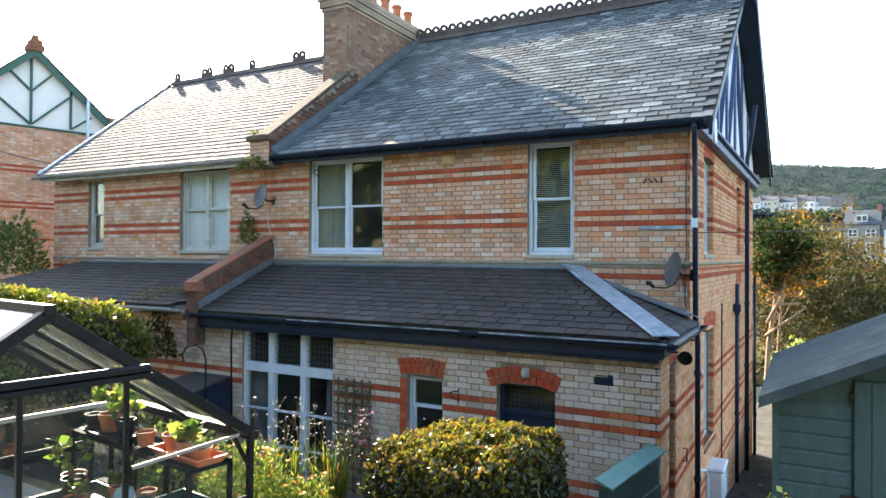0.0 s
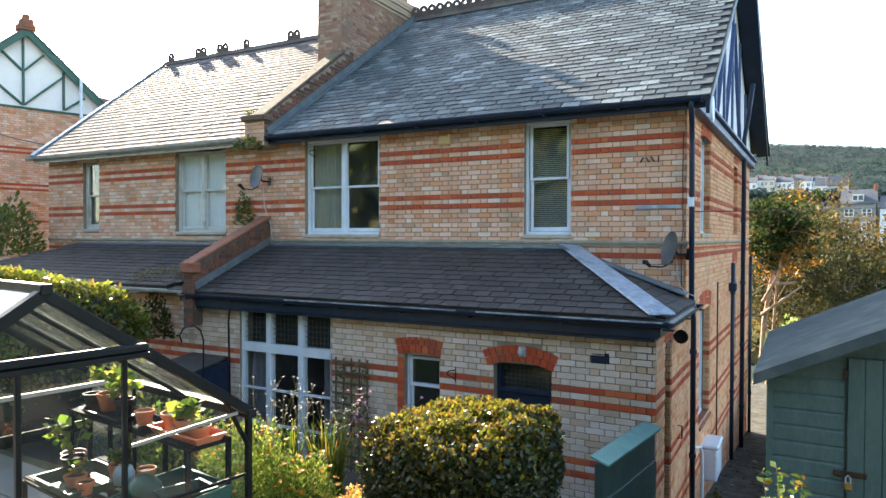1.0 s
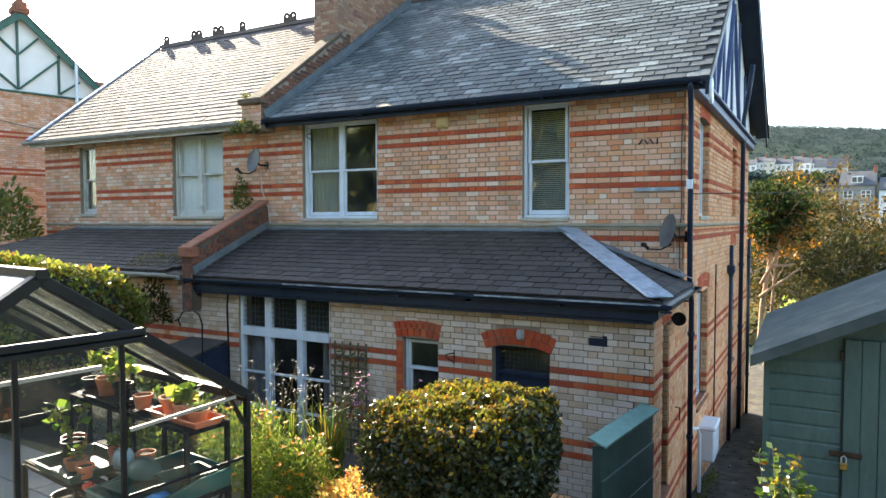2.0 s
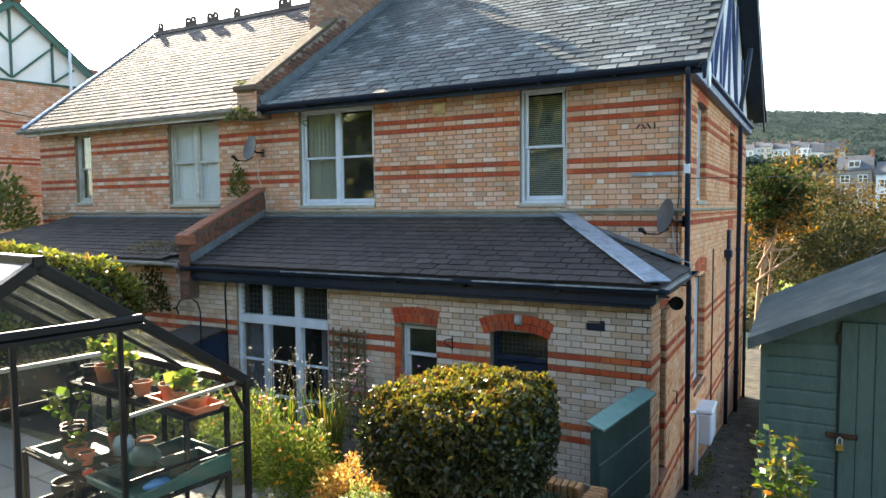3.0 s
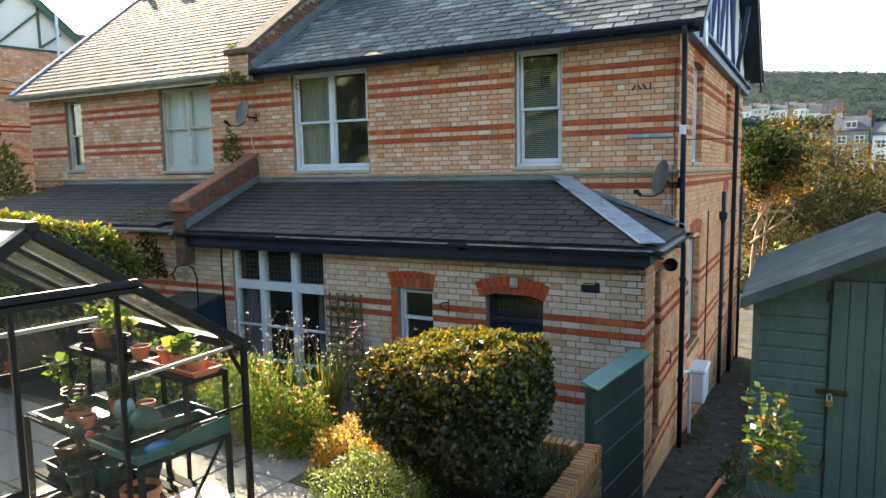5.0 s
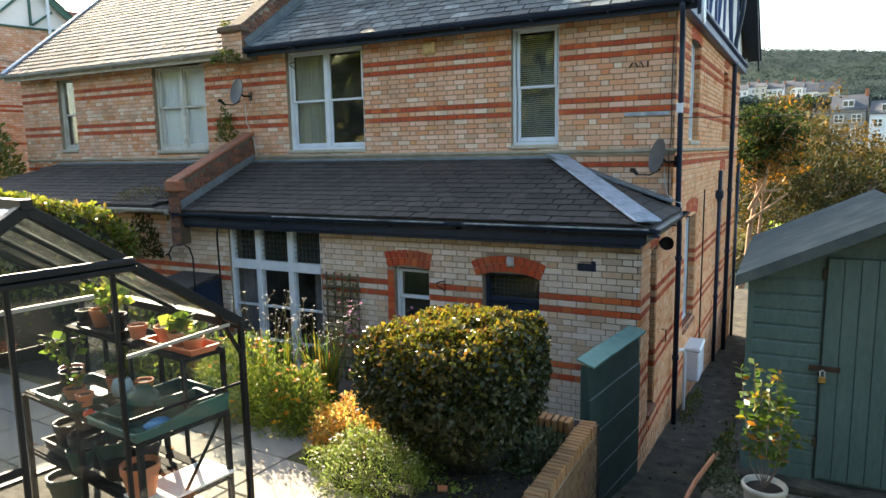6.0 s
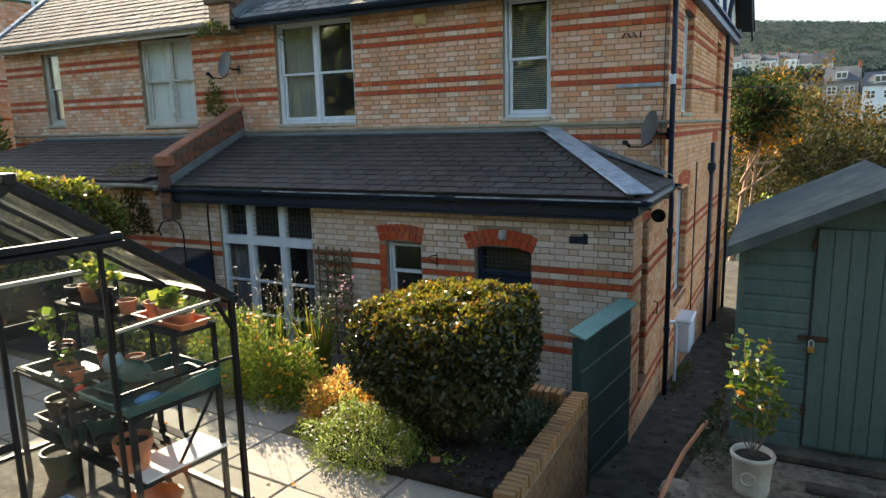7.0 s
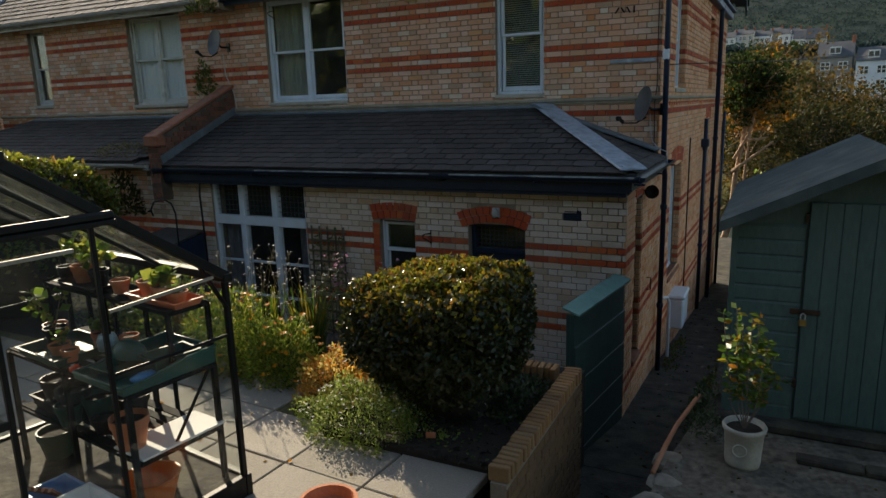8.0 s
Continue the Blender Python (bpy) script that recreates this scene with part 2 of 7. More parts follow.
M["rubble"] = surf("weathered_pale_concrete", [(0.05, 0.043, 0.033), (0.15, 0.128, 0.098), (0.09, 0.078, 0.06)], scale=9, rough=0.95, bump=1.0, bscale=24, grain=0.8, stain=(0.026, 0.025, 0.014), stain_amount=0.85, stain_scale=2.2)
M["concrete"] = surf("damp_concrete", [(0.014, 0.013, 0.010), (0.078, 0.068, 0.052)], scale=5, rough=0.9, bump=1.0, bscale=30, grain=0.6, stain=(0.075, 0.075, 0.04), stain_amount=0.85, stain_scale=2.5)
M["slab"] = surf("pale_paving_slab", [(0.25, 0.225, 0.19), (0.32, 0.29, 0.25), (0.285, 0.26, 0.23)], rand="object", rough=0.85, bump=0.5, bscale=70, grain=0.4, stain=(0.25, 0.23, 0.17), stain_amount=0.5, stain_scale=2.5)
M["soil"] = surf("dark_soil", [(0.012, 0.009, 0.006), (0.03, 0.022, 0.015)], scale=14, rough=0.95, bump=1.0, bscale=60)
M["moss"] = surf("mossy_joint", [(0.06, 0.07, 0.02), (0.12, 0.10, 0.05)], scale=12, rough=0.95, bump=0.8)
M["white_panel"] = surf("white_render_panel", [(0.78, 0.78, 0.76), (0.84, 0.84, 0.82)], scale=3, rough=0.8, bump=0.1)
M["green_paint"] = surf("green_timber_paint", [(0.02, 0.09, 0.065), (0.03, 0.12, 0.085)], scale=5, rough=0.5, bump=0.1)
M["blue_timber"] = surf("blue_timber_paint", [(0.03, 0.06, 0.16), (0.045, 0.085, 0.2)], scale=5, rough=0.45, bump=0.1)


# ---- building tools ----
class Geo:
    """Gathers verts and faces for one mesh."""

    def __init__(self, m=None):
        self.v, self.f, self.m = [], [], m or Matrix.Identity(4)

    def add(self, verts, faces):
        n = len(self.v)
        self.v += [tuple(self.m @ Vector(p)) for p in verts]
        self.f += [tuple(n + i for i in face) for face in faces]
        return self

    def box(self, x0, y0, z0, x1, y1, z1, b=0.0):
        x0, x1, y0, y1, z0, z1 = min(x0, x1), max(x0, x1), min(y0, y1), max(y0, y1), min(z0, z1), max(z0, z1)
        if not b:
            v = [(x, y, z) for x in (x0, x1) for y in (y0, y1) for z in (z0, z1)]
            return self.add(v, [(0, 1, 3, 2), (4, 6, 7, 5), (0, 4, 5, 1), (2, 3, 7, 6), (0, 2, 6, 4), (1, 5, 7, 3)])
        b = min(b, (x1 - x0) / 2.1, (y1 - y0) / 2.1, (z1 - z0) / 2.1)
        v, at = [], {}
        for i, x in enumerate((x0, x1)):
            for j, y in enumerate((y0, y1)):
                for k, z in enumerate((z0, z1)):
                    sx, sy, sz = (1 - 2 * i) * b, (1 - 2 * j) * b, (1 - 2 * k) * b
                    for a, p in enumerate(((x, y + sy, z + sz), (x + sx, y, z + sz), (x + sx, y + sy, z))):
                        at[i, j, k, a] = len(v)
                        v.append(p)
        f = []
        for i in (0, 1):
            f.append([at[i, j, k, 0] for j, k in ((0, 0), (0, 1), (1, 1), (1, 0))][:: 1 - 2 * i or 1])
            f.append([at[j, i, k, 1] for j, k in ((0, 0), (1, 0), (1, 1), (0, 1))][:: 1 - 2 * i or 1])
            f.append([at[j, k, i, 2] for j, k in ((0, 0), (0, 1), (1, 1), (1, 0))][:: 1 - 2 * i or 1])
        for p in (0, 1):
            for q in (0, 1):
                f.append([at[p, q, 0, 0], at[p, q, 0, 1], at[p, q, 1, 1], at[p, q, 1, 0]])
                f.append([at[p, 0, q, 0], at[p, 0, q, 2], at[p, 1, q, 2], at[p, 1, q, 0]])
                f.append([at[0, p, q, 1], at[0, p, q, 2], at[1, p, q, 2], at[1, p, q, 1]])
                for r in (0, 1):
                    f.append([at[p, q, r, 0], at[p, q, r, 1], at[p, q, r, 2]])
        return self.add(v, f)

    def prism(self, poly, d):
        """A flat polygon pushed along d."""
        n = len(poly)
        v = [Vector(p) for p in poly] + [Vector(p) + Vector(d) for p in poly]
        return self.add(v, [tuple(range(n)), tuple(range(2 * n - 1, n - 1, -1))] + [(i, n + i, n + (i + 1) % n, (i + 1) % n) for i in range(n)])

    def tube(self, pts, r, n=8, r2=None):
        pts = [Vector(p) for p in pts]
        rings, up = [], None
        for i, p in enumerate(pts):
            d = (pts[min(i + 1, len(pts) - 1)] - pts[max(i - 1, 0)]).normalized()
            if up is None:
                up = d.orthogonal().normalized()
            a = (up - d * up.dot(d)).normalized()
            up, b = a, d.cross(a)
            rad = r if r2 is None else r + (r2 - r) * i / (len(pts) - 1)
            rings.append([p + (a * math.cos(k * math.tau / n) + b * math.sin(k * math.tau / n)) * rad for k in range(n)])
        f = [(i * n + k, i * n + (k + 1) % n, (i + 1) * n + (k + 1) % n, (i + 1) * n + k) for i in range(len(pts) - 1) for k in range(n)]
        return self.add([p for ring in rings for p in ring], f + [tuple(range(n))[::-1], tuple(range((len(pts) - 1) * n, len(pts) * n))])

    def lathe(self, profile, at=(0, 0, 0), n=24, sx=1.0, sy=1.0):
        v = [(at[0] + sx * r * math.cos(k * math.tau / n), at[1] + sy * r * math.sin(k * math.tau / n), at[2] + z) for r, z in profile for k in range(n)]
        return self.add(v, [(i * n + k, i * n + (k + 1) % n, (i + 1) * n + (k + 1) % n, (i + 1) * n + k) for i in range(len(profile) - 1) for k in range(n)])

    def bar(self, a, b, w, h, up=(0, 0, 1), bev=0.0):
        """A bar of section w x h from a to b."""
        a, b = Vector(a), Vector(b)
        y = (b - a).normalized()
        x = y.cross(Vector(up)).normalized()
        m = Matrix((x, y, x.cross(y))).transposed().to_4x4()
        g = Geo(Matrix.Translation(a) @ m).box(-w / 2, 0, -h / 2, w / 2, (b - a).length, h / 2, bev)
        return self.add(g.v, g.f)


def part(name, g, material, parent=None, label="", kind="", smooth=False):
    me = bpy.data.meshes.new(name)
    me.from_pydata(g.v, [], g.f)
    me.materials.append(material)
    if smooth:
        me.polygons.foreach_set("use_smooth", [True] * len(me.polygons))
    ob = new(name, me)
    ob.parent = parent
    return tagged(ob, label=label, kind=kind)


def thing(name, label, category, group="", kind="", at=(0, 0, 0)):
    ob = new(name)
    ob.location = at
    ob.empty_display_size = 0.1
    return tagged(ob, label, category, group, kind)


def piece(name, me, m, parent):
    """One small part on a shared mesh."""
    ob = new(name, me)
    ob.parent, ob.matrix_basis = parent, m
    return ob


def shared_mesh(name, g, material):
    me = bpy.data.meshes.new(name)
    me.from_pydata(g.v, [], g.f)
    me.materials.append(material)
    return me


# Coursed brickwork. u runs along the wall, z up; the face looks along -v of the frame given.
COURSE, BASE = 0.0707, 4.727 - 0.0707 * 200.5


def band_rows(z):
    return {int(round((q - BASE) / COURSE - 0.5)) for q in z}


def inside(u, z, holes):
    return any(h[0] < u < h[1] and h[2] < z < h[3] for h in holes)


def brickwork(wall, to_world, u0, u1, z0, z1, holes=(), reds=(), near=None, mats=("brick", "red"), seed=1, limit=None):
    """Bricks in Flemish bond on a wall; those for which near(u, z) holds become parts, the rest one joined mesh."""
    rnd = random.Random(seed)
    rest = {0: Geo(), 1: Geo()}
    shapes = {}
    count = 0
    r = int(math.floor((z0 - BASE) / COURSE))
    while BASE + (r + 0.5) * COURSE < z1:
        zc = BASE + (r + 0.5) * COURSE
        u, header = u0 - (0.0 if r % 2 else 0.158), False
        red = 1 if r in reds else 0
        while u < u1:
            w = 0.100 if header else 0.208
            a, b = max(u, u0), min(u + w, u1)
            u, header = u + w + 0.008, not header
            if b - a < 0.012 or zc < z0:
                continue
            spans = [(a, b)]
            for h in holes:
                if h[2] < zc < h[3]:
                    spans = [s for p, q in spans for s in ((p, min(q, h[0])), (max(p, h[1]), q)) if s[1] - s[0] > 0.025]
            for a, b in spans:
                if limit and not limit((a + b) / 2, zc):
                    continue
                out = 0.010 + rnd.uniform(-0.003, 0.003)
                full = b - a > 0.2 or abs(b - a - 0.1) < 0.002
                if full and near and near((a + b) / 2, zc) and count < 300:
                    key = (round(b - a, 2), red)
                    if key not in shapes:
                        shapes[key] = shared_mesh("brick", Geo().box(-(b - a) / 2, -0.012, -0.0315, (b - a) / 2, 0.02, 0.0315, 0.004), M[mats[red] + "_object"])
                    piece("brick", shapes[key], to_world @ pose((a + b) / 2, -out + 0.012, zc + rnd.uniform(-0.001, 0.001), 0, rnd.uniform(-0.4, 0.4), 0), wall)
                    count += 1
                else:
                    g = rest[red]
                    n = len(g.v)
                    e = 0.004
                    zl, zh = zc - 0.0315, zc + 0.0315
                    g.v += [tuple(to_world @ Vector(p)) for p in ((a, 0, zl), (b, 0, zl), (b, 0, zh), (a, 0, zh), (a + e, -out, zl + e), (b - e, -out, zl + e), (b - e, -out, zh - e), (a + e, -out, zh - e))]
                    g.f += [tuple(n + i for i in q) for q in ((4, 5, 6, 7), (0, 1, 5, 4), (1, 2, 6, 5), (2, 3, 7, 6), (3, 0, 4, 7))]
        r += 1
    for red, g in rest.items():
        if g.f:
            part("bricks", g, M[mats[red] + "_island"] if mats[red] + "_island" in M else M[mats[red]], wall, kind="stuff")


def wall_body(name, parent, to_world, u0, u1, z0, z1, thick, holes=(), label=""):
    """A wall of mortar colour behind the bricks, pierced by its openings."""
    us = sorted({u0, u1, *(h[0] for h in holes), *(h[1] for h in holes)})
    zs = sorted({z0, z1, *(h[2] for h in holes), *(h[3] for h in holes)})
    us, zs = [u for u in us if u0 <= u <= u1], [z for z in zs if z0 <= z <= z1]
    g = Geo(to_world)
    cells = {(i, j) for i in range(len(us) - 1) for j in range(len(zs) - 1) if not inside((us[i] + us[i + 1]) / 2, (zs[j] + zs[j + 1]) / 2, holes)}
    for i, j in cells:
        a, b, c, d = us[i], us[i + 1], zs[j], zs[j + 1]
        g.add([(a, 0, c), (b, 0, c), (b, 0, d), (a, 0, d)], [(0, 1, 2, 3)])
        g.add([(a, thick, c), (b, thick, c), (b, thick, d), (a, thick, d)], [(3, 2, 1, 0)])
        for di, dj, q in ((-1, 0, ((a, c), (a, d))), (1, 0, ((b, c), (b, d))), (0, -1, ((a, c), (b, c))), (0, 1, ((a, d), (b, d)))):
            if (i + di, j + dj) not in cells:
                (p0, q0), (p1, q1) = q
                g.add([(p0, 0, q0), (p1, 0, q1), (p1, thick, q1), (p0, thick, q0)], [(0, 1, 2, 3)])
    return part(name, g, M["mortar"], parent, label)


def slates(roof, to_world, width, length, keep, gauge, wide, mats, near=None, seed=2, thick=0.011, limit=300):
    """Lapped slates; u across, v up the slope. keep(u, v) says where there is roof; near(u, v) which are parts."""
    rnd = random.Random(seed)
    g = Geo()
    shape = {}
    count = 0
    rows = int(length / gauge) + 1
    for r in range(rows):
        v = r * gauge
        u = -wide * (0.5 if r % 2 else 0.0)
        while u < width:
            w = wide * rnd.uniform(0.92, 0.99) - 0.008
            c = u + wide / 2
            u += wide
            if not keep(c, v + gauge * 0.5):
                continue
            tilt = Matrix.Translation((c, v + rnd.uniform(-0.006, 0.006), 0.010)) @ pose(0, 0, 0, -3.4 + rnd.uniform(-0.9, 0.9), rnd.uniform(-0.8, 0.8), rnd.uniform(-1.0, 1.0))
            if near and near(c, v) and count < limit:
                k = rnd.randrange(3)
                if k not in shape:
                    shape[k] = shared_mesh("slate", slate_geo(wide * (0.94 + 0.03 * k) - 0.006, gauge * 1.25, thick, rnd), M[mats + "_object"])
                piece("slate", shape[k], to_world @ tilt, roof)
                count += 1
            else:
                q = slate_geo(w, gauge * 1.25, thick, rnd)
                mm = to_world @ tilt
                g.add([mm @ Vector(p) for p in q.v], q.f)
    part("slates", g, M[mats + "_island"], roof, kind="stuff")


def slate_geo(w, h, t, rnd):
    a, b, c = rnd.uniform(0, 0.012), rnd.uniform(0, 0.012), rnd.uniform(-0.004, 0.004)
    lo = [(-w / 2, a), (c, 0), (w / 2, b), (w / 2, h), (-w / 2, h)]
    n = len(lo)
    v = [(x, y, 0) for x, y in lo] + [(x, y, t) for x, y in lo]
    return Geo().add(v, [tuple(range(n, 2 * n)), tuple(range(n))[::-1]] + [(i, (i + 1) % n, n + (i + 1) % n, n + i) for i in range(n)])


def frame_of(origin, u_dir):
    """World frame with u along u_dir (level), v into the wall, z up."""
    u = Vector((*u_dir, 0)).normalized()
    v = Vector((-u.y, u.x, 0))
    return Matrix.Translation(origin) @ Matrix((u, v, Vector((0, 0, 1)))).transposed().to_4x4()


def slope_frame(origin, u_dir, up_dir):
    u, v = Vector(u_dir).normalized(), Vector(up_dir).normalized()
    return Matrix.Translation(origin) @ Matrix((u, v, u.cross(v))).transposed().to_4x4()


# ---- windows and doors ----
def window(parent, fr, u0, u1, z0, z1, lights=1, rail=0.5, paint="white", name="window", deep=0.07, back="", bars=(), label="", room=0.5, horns=True, sill="sill"):
    """A sash window set back in its opening: box frame, mullions, two sashes a light, panes, sill, and what hangs behind."""
    win = part(name, box_frame(fr, u0, u1, z0, z1, deep, lights), M[paint], parent, label)
    f, st = (0.018, 0.030) if u1 - u0 < 0.6 else (0.035, 0.042)
    width = (u1 - u0 - 2 * f) / lights
    zr = z0 + (z1 - z0) * rail
    for k in range(lights):
        a, b = u0 + f + width * k + f / 2, u0 + f + width * (k + 1) - f / 2
        for lo, hi, back_by in ((z0 + 0.05, zr + 0.02, 0.055), (zr - 0.02, z1 - 0.035, 0.02)):
            d = deep + back_by
            g = Geo(fr)
            g.box(a, d, lo, a + st, d + 0.03, hi, 0.005).box(b - st, d, lo, b, d + 0.03, hi, 0.005)
            g.box(a + st, d, lo, b - st, d + 0.03, lo + (0.06 if lo < zr - 0.1 else 0.035), 0.005).box(a + st, d, hi - 0.035, b - st, d + 0.03, hi, 0.005)
            part("sash", g, M[paint], win)
            p = part("pane", Geo(fr).box(a + st - 0.002, d + 0.012, lo + 0.03, b - st + 0.002, d + 0.017, hi - 0.03), M["glass"], win)
            p.visible_shadow = False
    if sill:
        part("sill", Geo(fr).box(u0 - 0.01, -0.035, z0 - 0.055, u1 + 0.01, deep + 0.05, z0 + 0.005, 0.010), M[sill], win)
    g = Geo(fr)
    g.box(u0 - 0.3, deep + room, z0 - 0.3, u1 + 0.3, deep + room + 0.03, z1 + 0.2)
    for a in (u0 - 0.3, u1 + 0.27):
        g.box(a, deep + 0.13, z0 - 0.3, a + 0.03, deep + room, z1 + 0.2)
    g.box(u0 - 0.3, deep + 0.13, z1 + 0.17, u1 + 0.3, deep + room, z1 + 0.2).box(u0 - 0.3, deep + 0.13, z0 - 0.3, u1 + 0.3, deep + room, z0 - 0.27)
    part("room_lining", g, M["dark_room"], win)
    if back == "curtain":
        cloth(fr, u0 + 0.02, u0 + 0.42 * (u1 - u0), z0, z1, deep + 0.16, "curtain", win)
        cloth(fr, u1 - 0.16, u1, z0, z1, deep + 0.16, "curtain", win)
    elif back == "blind":
        g = Geo(fr)
        for i in range(int((z1 - z0 - 0.1) / 0.028)):
            z = z0 + 0.05 + i * 0.028
            g.add([(u0 + 0.03, deep + 0.15, z), (u1 - 0.03, deep + 0.15, z), (u1 - 0.03, deep + 0.17, z + 0.017), (u0 + 0.03, deep + 0.17, z + 0.017)], [(0, 1, 2, 3)])
        part("blind", g, M["blind"], win, "lowered slatted blind")
    elif back:
        cloth(fr, u0 + 0.02, u1 - 0.02, z0, z1, deep + 0.105, back, win, 0.006)
    return win


def box_frame(fr, u0, u1, z0, z1, d, lights):
    g = Geo(fr)
    f = 0.018 if u1 - u0 < 0.6 else 0.035
    g.box(u0, d, z0, u0 + f, d + 0.10, z1, 0.004).box(u1 - f, d, z0, u1, d + 0.10, z1, 0.004)
    g.box(u0 + f, d, z1 - f, u1 - f, d + 0.10, z1, 0.004).box(u0 + f, d - 0.01, z0, u1 - f, d + 0.10, z0 + 0.045, 0.004)
    for k in range(1, lights):
        c = u0 + (u1 - u0) * k / lights
        g.box(c - 0.04, d - 0.004, z0 + 0.045, c + 0.04, d + 0.10, z1 - 0.035, 0.004)
    return g


def cloth(fr, a, b, z0, z1, d, mat, parent, fold=0.025):
    """A hanging cloth with folds."""
    n = max(8, int((b - a) / 0.02))
    v, f = [], []
    for i in range(n + 1):
        u = a + (b - a) * i / n
        w = d + fold * math.sin(u * 75) + fold * 0.4 * math.sin(u * 31 + 1)
        v += [(u, w, z0), (u, w * 0.995, z1)]
    f = [(2 * i, 2 * i + 2, 2 * i + 3, 2 * i + 1) for i in range(n)]
    return part("curtain", Geo(fr).add(v, f), M[mat], parent, smooth=True)


def leaded(fr, a, b, z0, z1, d, parent, step=0.075):
    """Lead cames over a pane."""
    g = Geo(fr)
    for i in range(1, int((b - a) / step) + 1):
        u = a + (b - a) * i / (int((b - a) / step) + 1)
        g.box(u - 0.0035, d - 0.004, z0, u + 0.0035, d, z1)
    for i in range(1, int((z1 - z0) / step) + 1):
        z = z0 + (z1 - z0) * i / (int((z1 - z0) / step) + 1)
        g.box(a, d - 0.005, z - 0.0035, b, d - 0.001, z + 0.0035)
    return part("lead_came", g, M["came"], parent, kind="stuff")


def arch_bricks(parent, fr, u0, u1, spring, rise, high, n, name="arch"):
    """A segmental arch of red voussoirs; they become parts of it."""
    half, mid = (u1 - u0) / 2, (u0 + u1) / 2
    rad = (half * half + rise * rise) / (2 * rise)
    cz, top = spring + rise - rad, math.asin(half / rad)
    back = Geo(fr)
    pts = [(mid + r * math.sin(a), 0.004, cz + r * math.cos(a)) for r, s in ((rad, 1), (rad + high, -1)) for a in (np.linspace(-top, top, 9) * s)]
    back.prism(pts, (0, 0.1, 0))
    arch = part(name, back, M["mortar"], parent, "red brick segmental arch")
    for row in (0, 1):
        r0, r1 = rad + row * high / 2 + 0.003, rad + (row + 1) * high / 2 - 0.004
        k = n + row
        for i in range(k):
            a0, a1 = -top + 2 * top * i / k + 0.004 / rad, -top + 2 * top * (i + 1) / k - 0.004 / rad
            q = [(mid + r * math.sin(a), -0.014, cz + r * math.cos(a)) for r, a in ((r0, a0), (r0, a1), (r1, a1), (r1, a0))]
            part("brick", Geo(fr).prism(q, (0, 0.05, 0)), M["red_object"], arch)
    return arch


REAR = frame_of((0, 0, 0), (1, 0))
EXT_Y = -1.91
EXT = frame_of((0, EXT_Y, 0), (1, 0))
SIDE = frame_of((0, 0, 0), (0.02, 1))
ESIDE = frame_of((0, 0, 0), (0, 1))
EAVE_Y, EAVE_Z, PITCH, RIDGE_Y = -0.28, 5.145, 0.684, 4.6
RIDGE_Z = EAVE_Z + PITCH * (RIDGE_Y - EAVE_Y)
UP_REDS = band_rows((4.727, 4.5856, 4.02, 3.8786, 3.20))
EXT_REDS = band_rows((1.79, 1.645, 1.0, 0.86, 0.3, 0.16))
PARTY = -6.98

house = thing("house", "two-storey cream brick house with red brick bands and slate roof", "house")
twin = thing("adjoining_house", "adjoining cream brick semi-detached house with banded brick and slate roof", "house")

# main rear wall
h1 = [(-6.21, -4.68, 3.45, 5.05), (-2.20, -1.51, 3.45, 5.05)]
wall_rear = wall_body("wall", house, REAR, PARTY, 0, -1.2, 5.1, 0.28, h1)
brickwork(wall_rear, REAR, PARTY + 0.0, 0.011, 2.55, 5.1, [(a - 0.0, b, c - 0.06, d) for a, b, c, d in h1], UP_REDS, near=lambda u, z: -1.5 < u and 3.4 < z < 4.95, seed=3)
window(house, REAR, *h1[0], lights=2, rail=0.50, back="curtain", label="white painted two-light sash window with pale curtains")
window(house, REAR, *h1[1], rail=0.50, back="blind", label="white painted sash window with slatted blind")
part("string_course", Geo(REAR).box(PARTY, -0.045, 3.325, 0.04, 0.0, 3.375, 0.012).box(PARTY, -0.025, 3.295, 0.03, 0, 3.325, 0.006), M["string"], house)
# side wall, with its recessed panel and windows
h2 = [(1.15, 2.2, 0.70, 2.36), (1.15, 2.09, 3.47, 4.90), (5.2, 5.9, 0.6, 2.9), (5.2, 6.0, 3.5, 4.86)]
wall_side = wall_body("wall", house, SIDE, 0, 8.5, -2.4, 5.1, 0.28, h2)
brickwork(wall_side, SIDE, -0.011, 8.5, -1.2, 5.1, h2, UP_REDS | EXT_REDS, near=lambda u, z: u < 2.6 and 1.2 < z < 3.2, mats=("warm", "red"), seed=4, limit=lambda u, z: z > -0.32 - 0.105 * u - 0.2)
gable = Geo(SIDE).prism([(0.02, -0.02, 5.1), (8.5, -0.02, 5.1), (8.5, -0.02, RIDGE_Z - 0.15 - PITCH * 3.9), (4.6, -0.02, RIDGE_Z - 0.15), (0.02, -0.02, EAVE_Z + PITCH * 0.3 - 0.15)], (0, 0.25, 0))
part("gable_wall", gable, M["white_panel"], house, "white rendered gable panel")
window(house, SIDE, *h2[0], rail=0.5, deep=0.11, back="", label="white sash window in the side wall", sill="old_red")
window(house, SIDE, *h2[1], rail=0.5, deep=0.09, label="narrow white sash window in the side wall")
window(house, SIDE, *h2[2], rail=0.5, deep=0.11, label="tall sash window in the side wall", sill="old_red")
panel = part("recessed_panel", Geo(SIDE).box(h2[3][0], 0.10, h2[3][2], h2[3][1], 0.13, h2[3][3]), M["mortar"], house)
brickwork(panel, SIDE @ Matrix.Translation((0, 0.10, 0)), h2[3][0], h2[3][1], h2[3][2], h2[3][3], reds=UP_REDS, mats=("warm", "red"), seed=44)
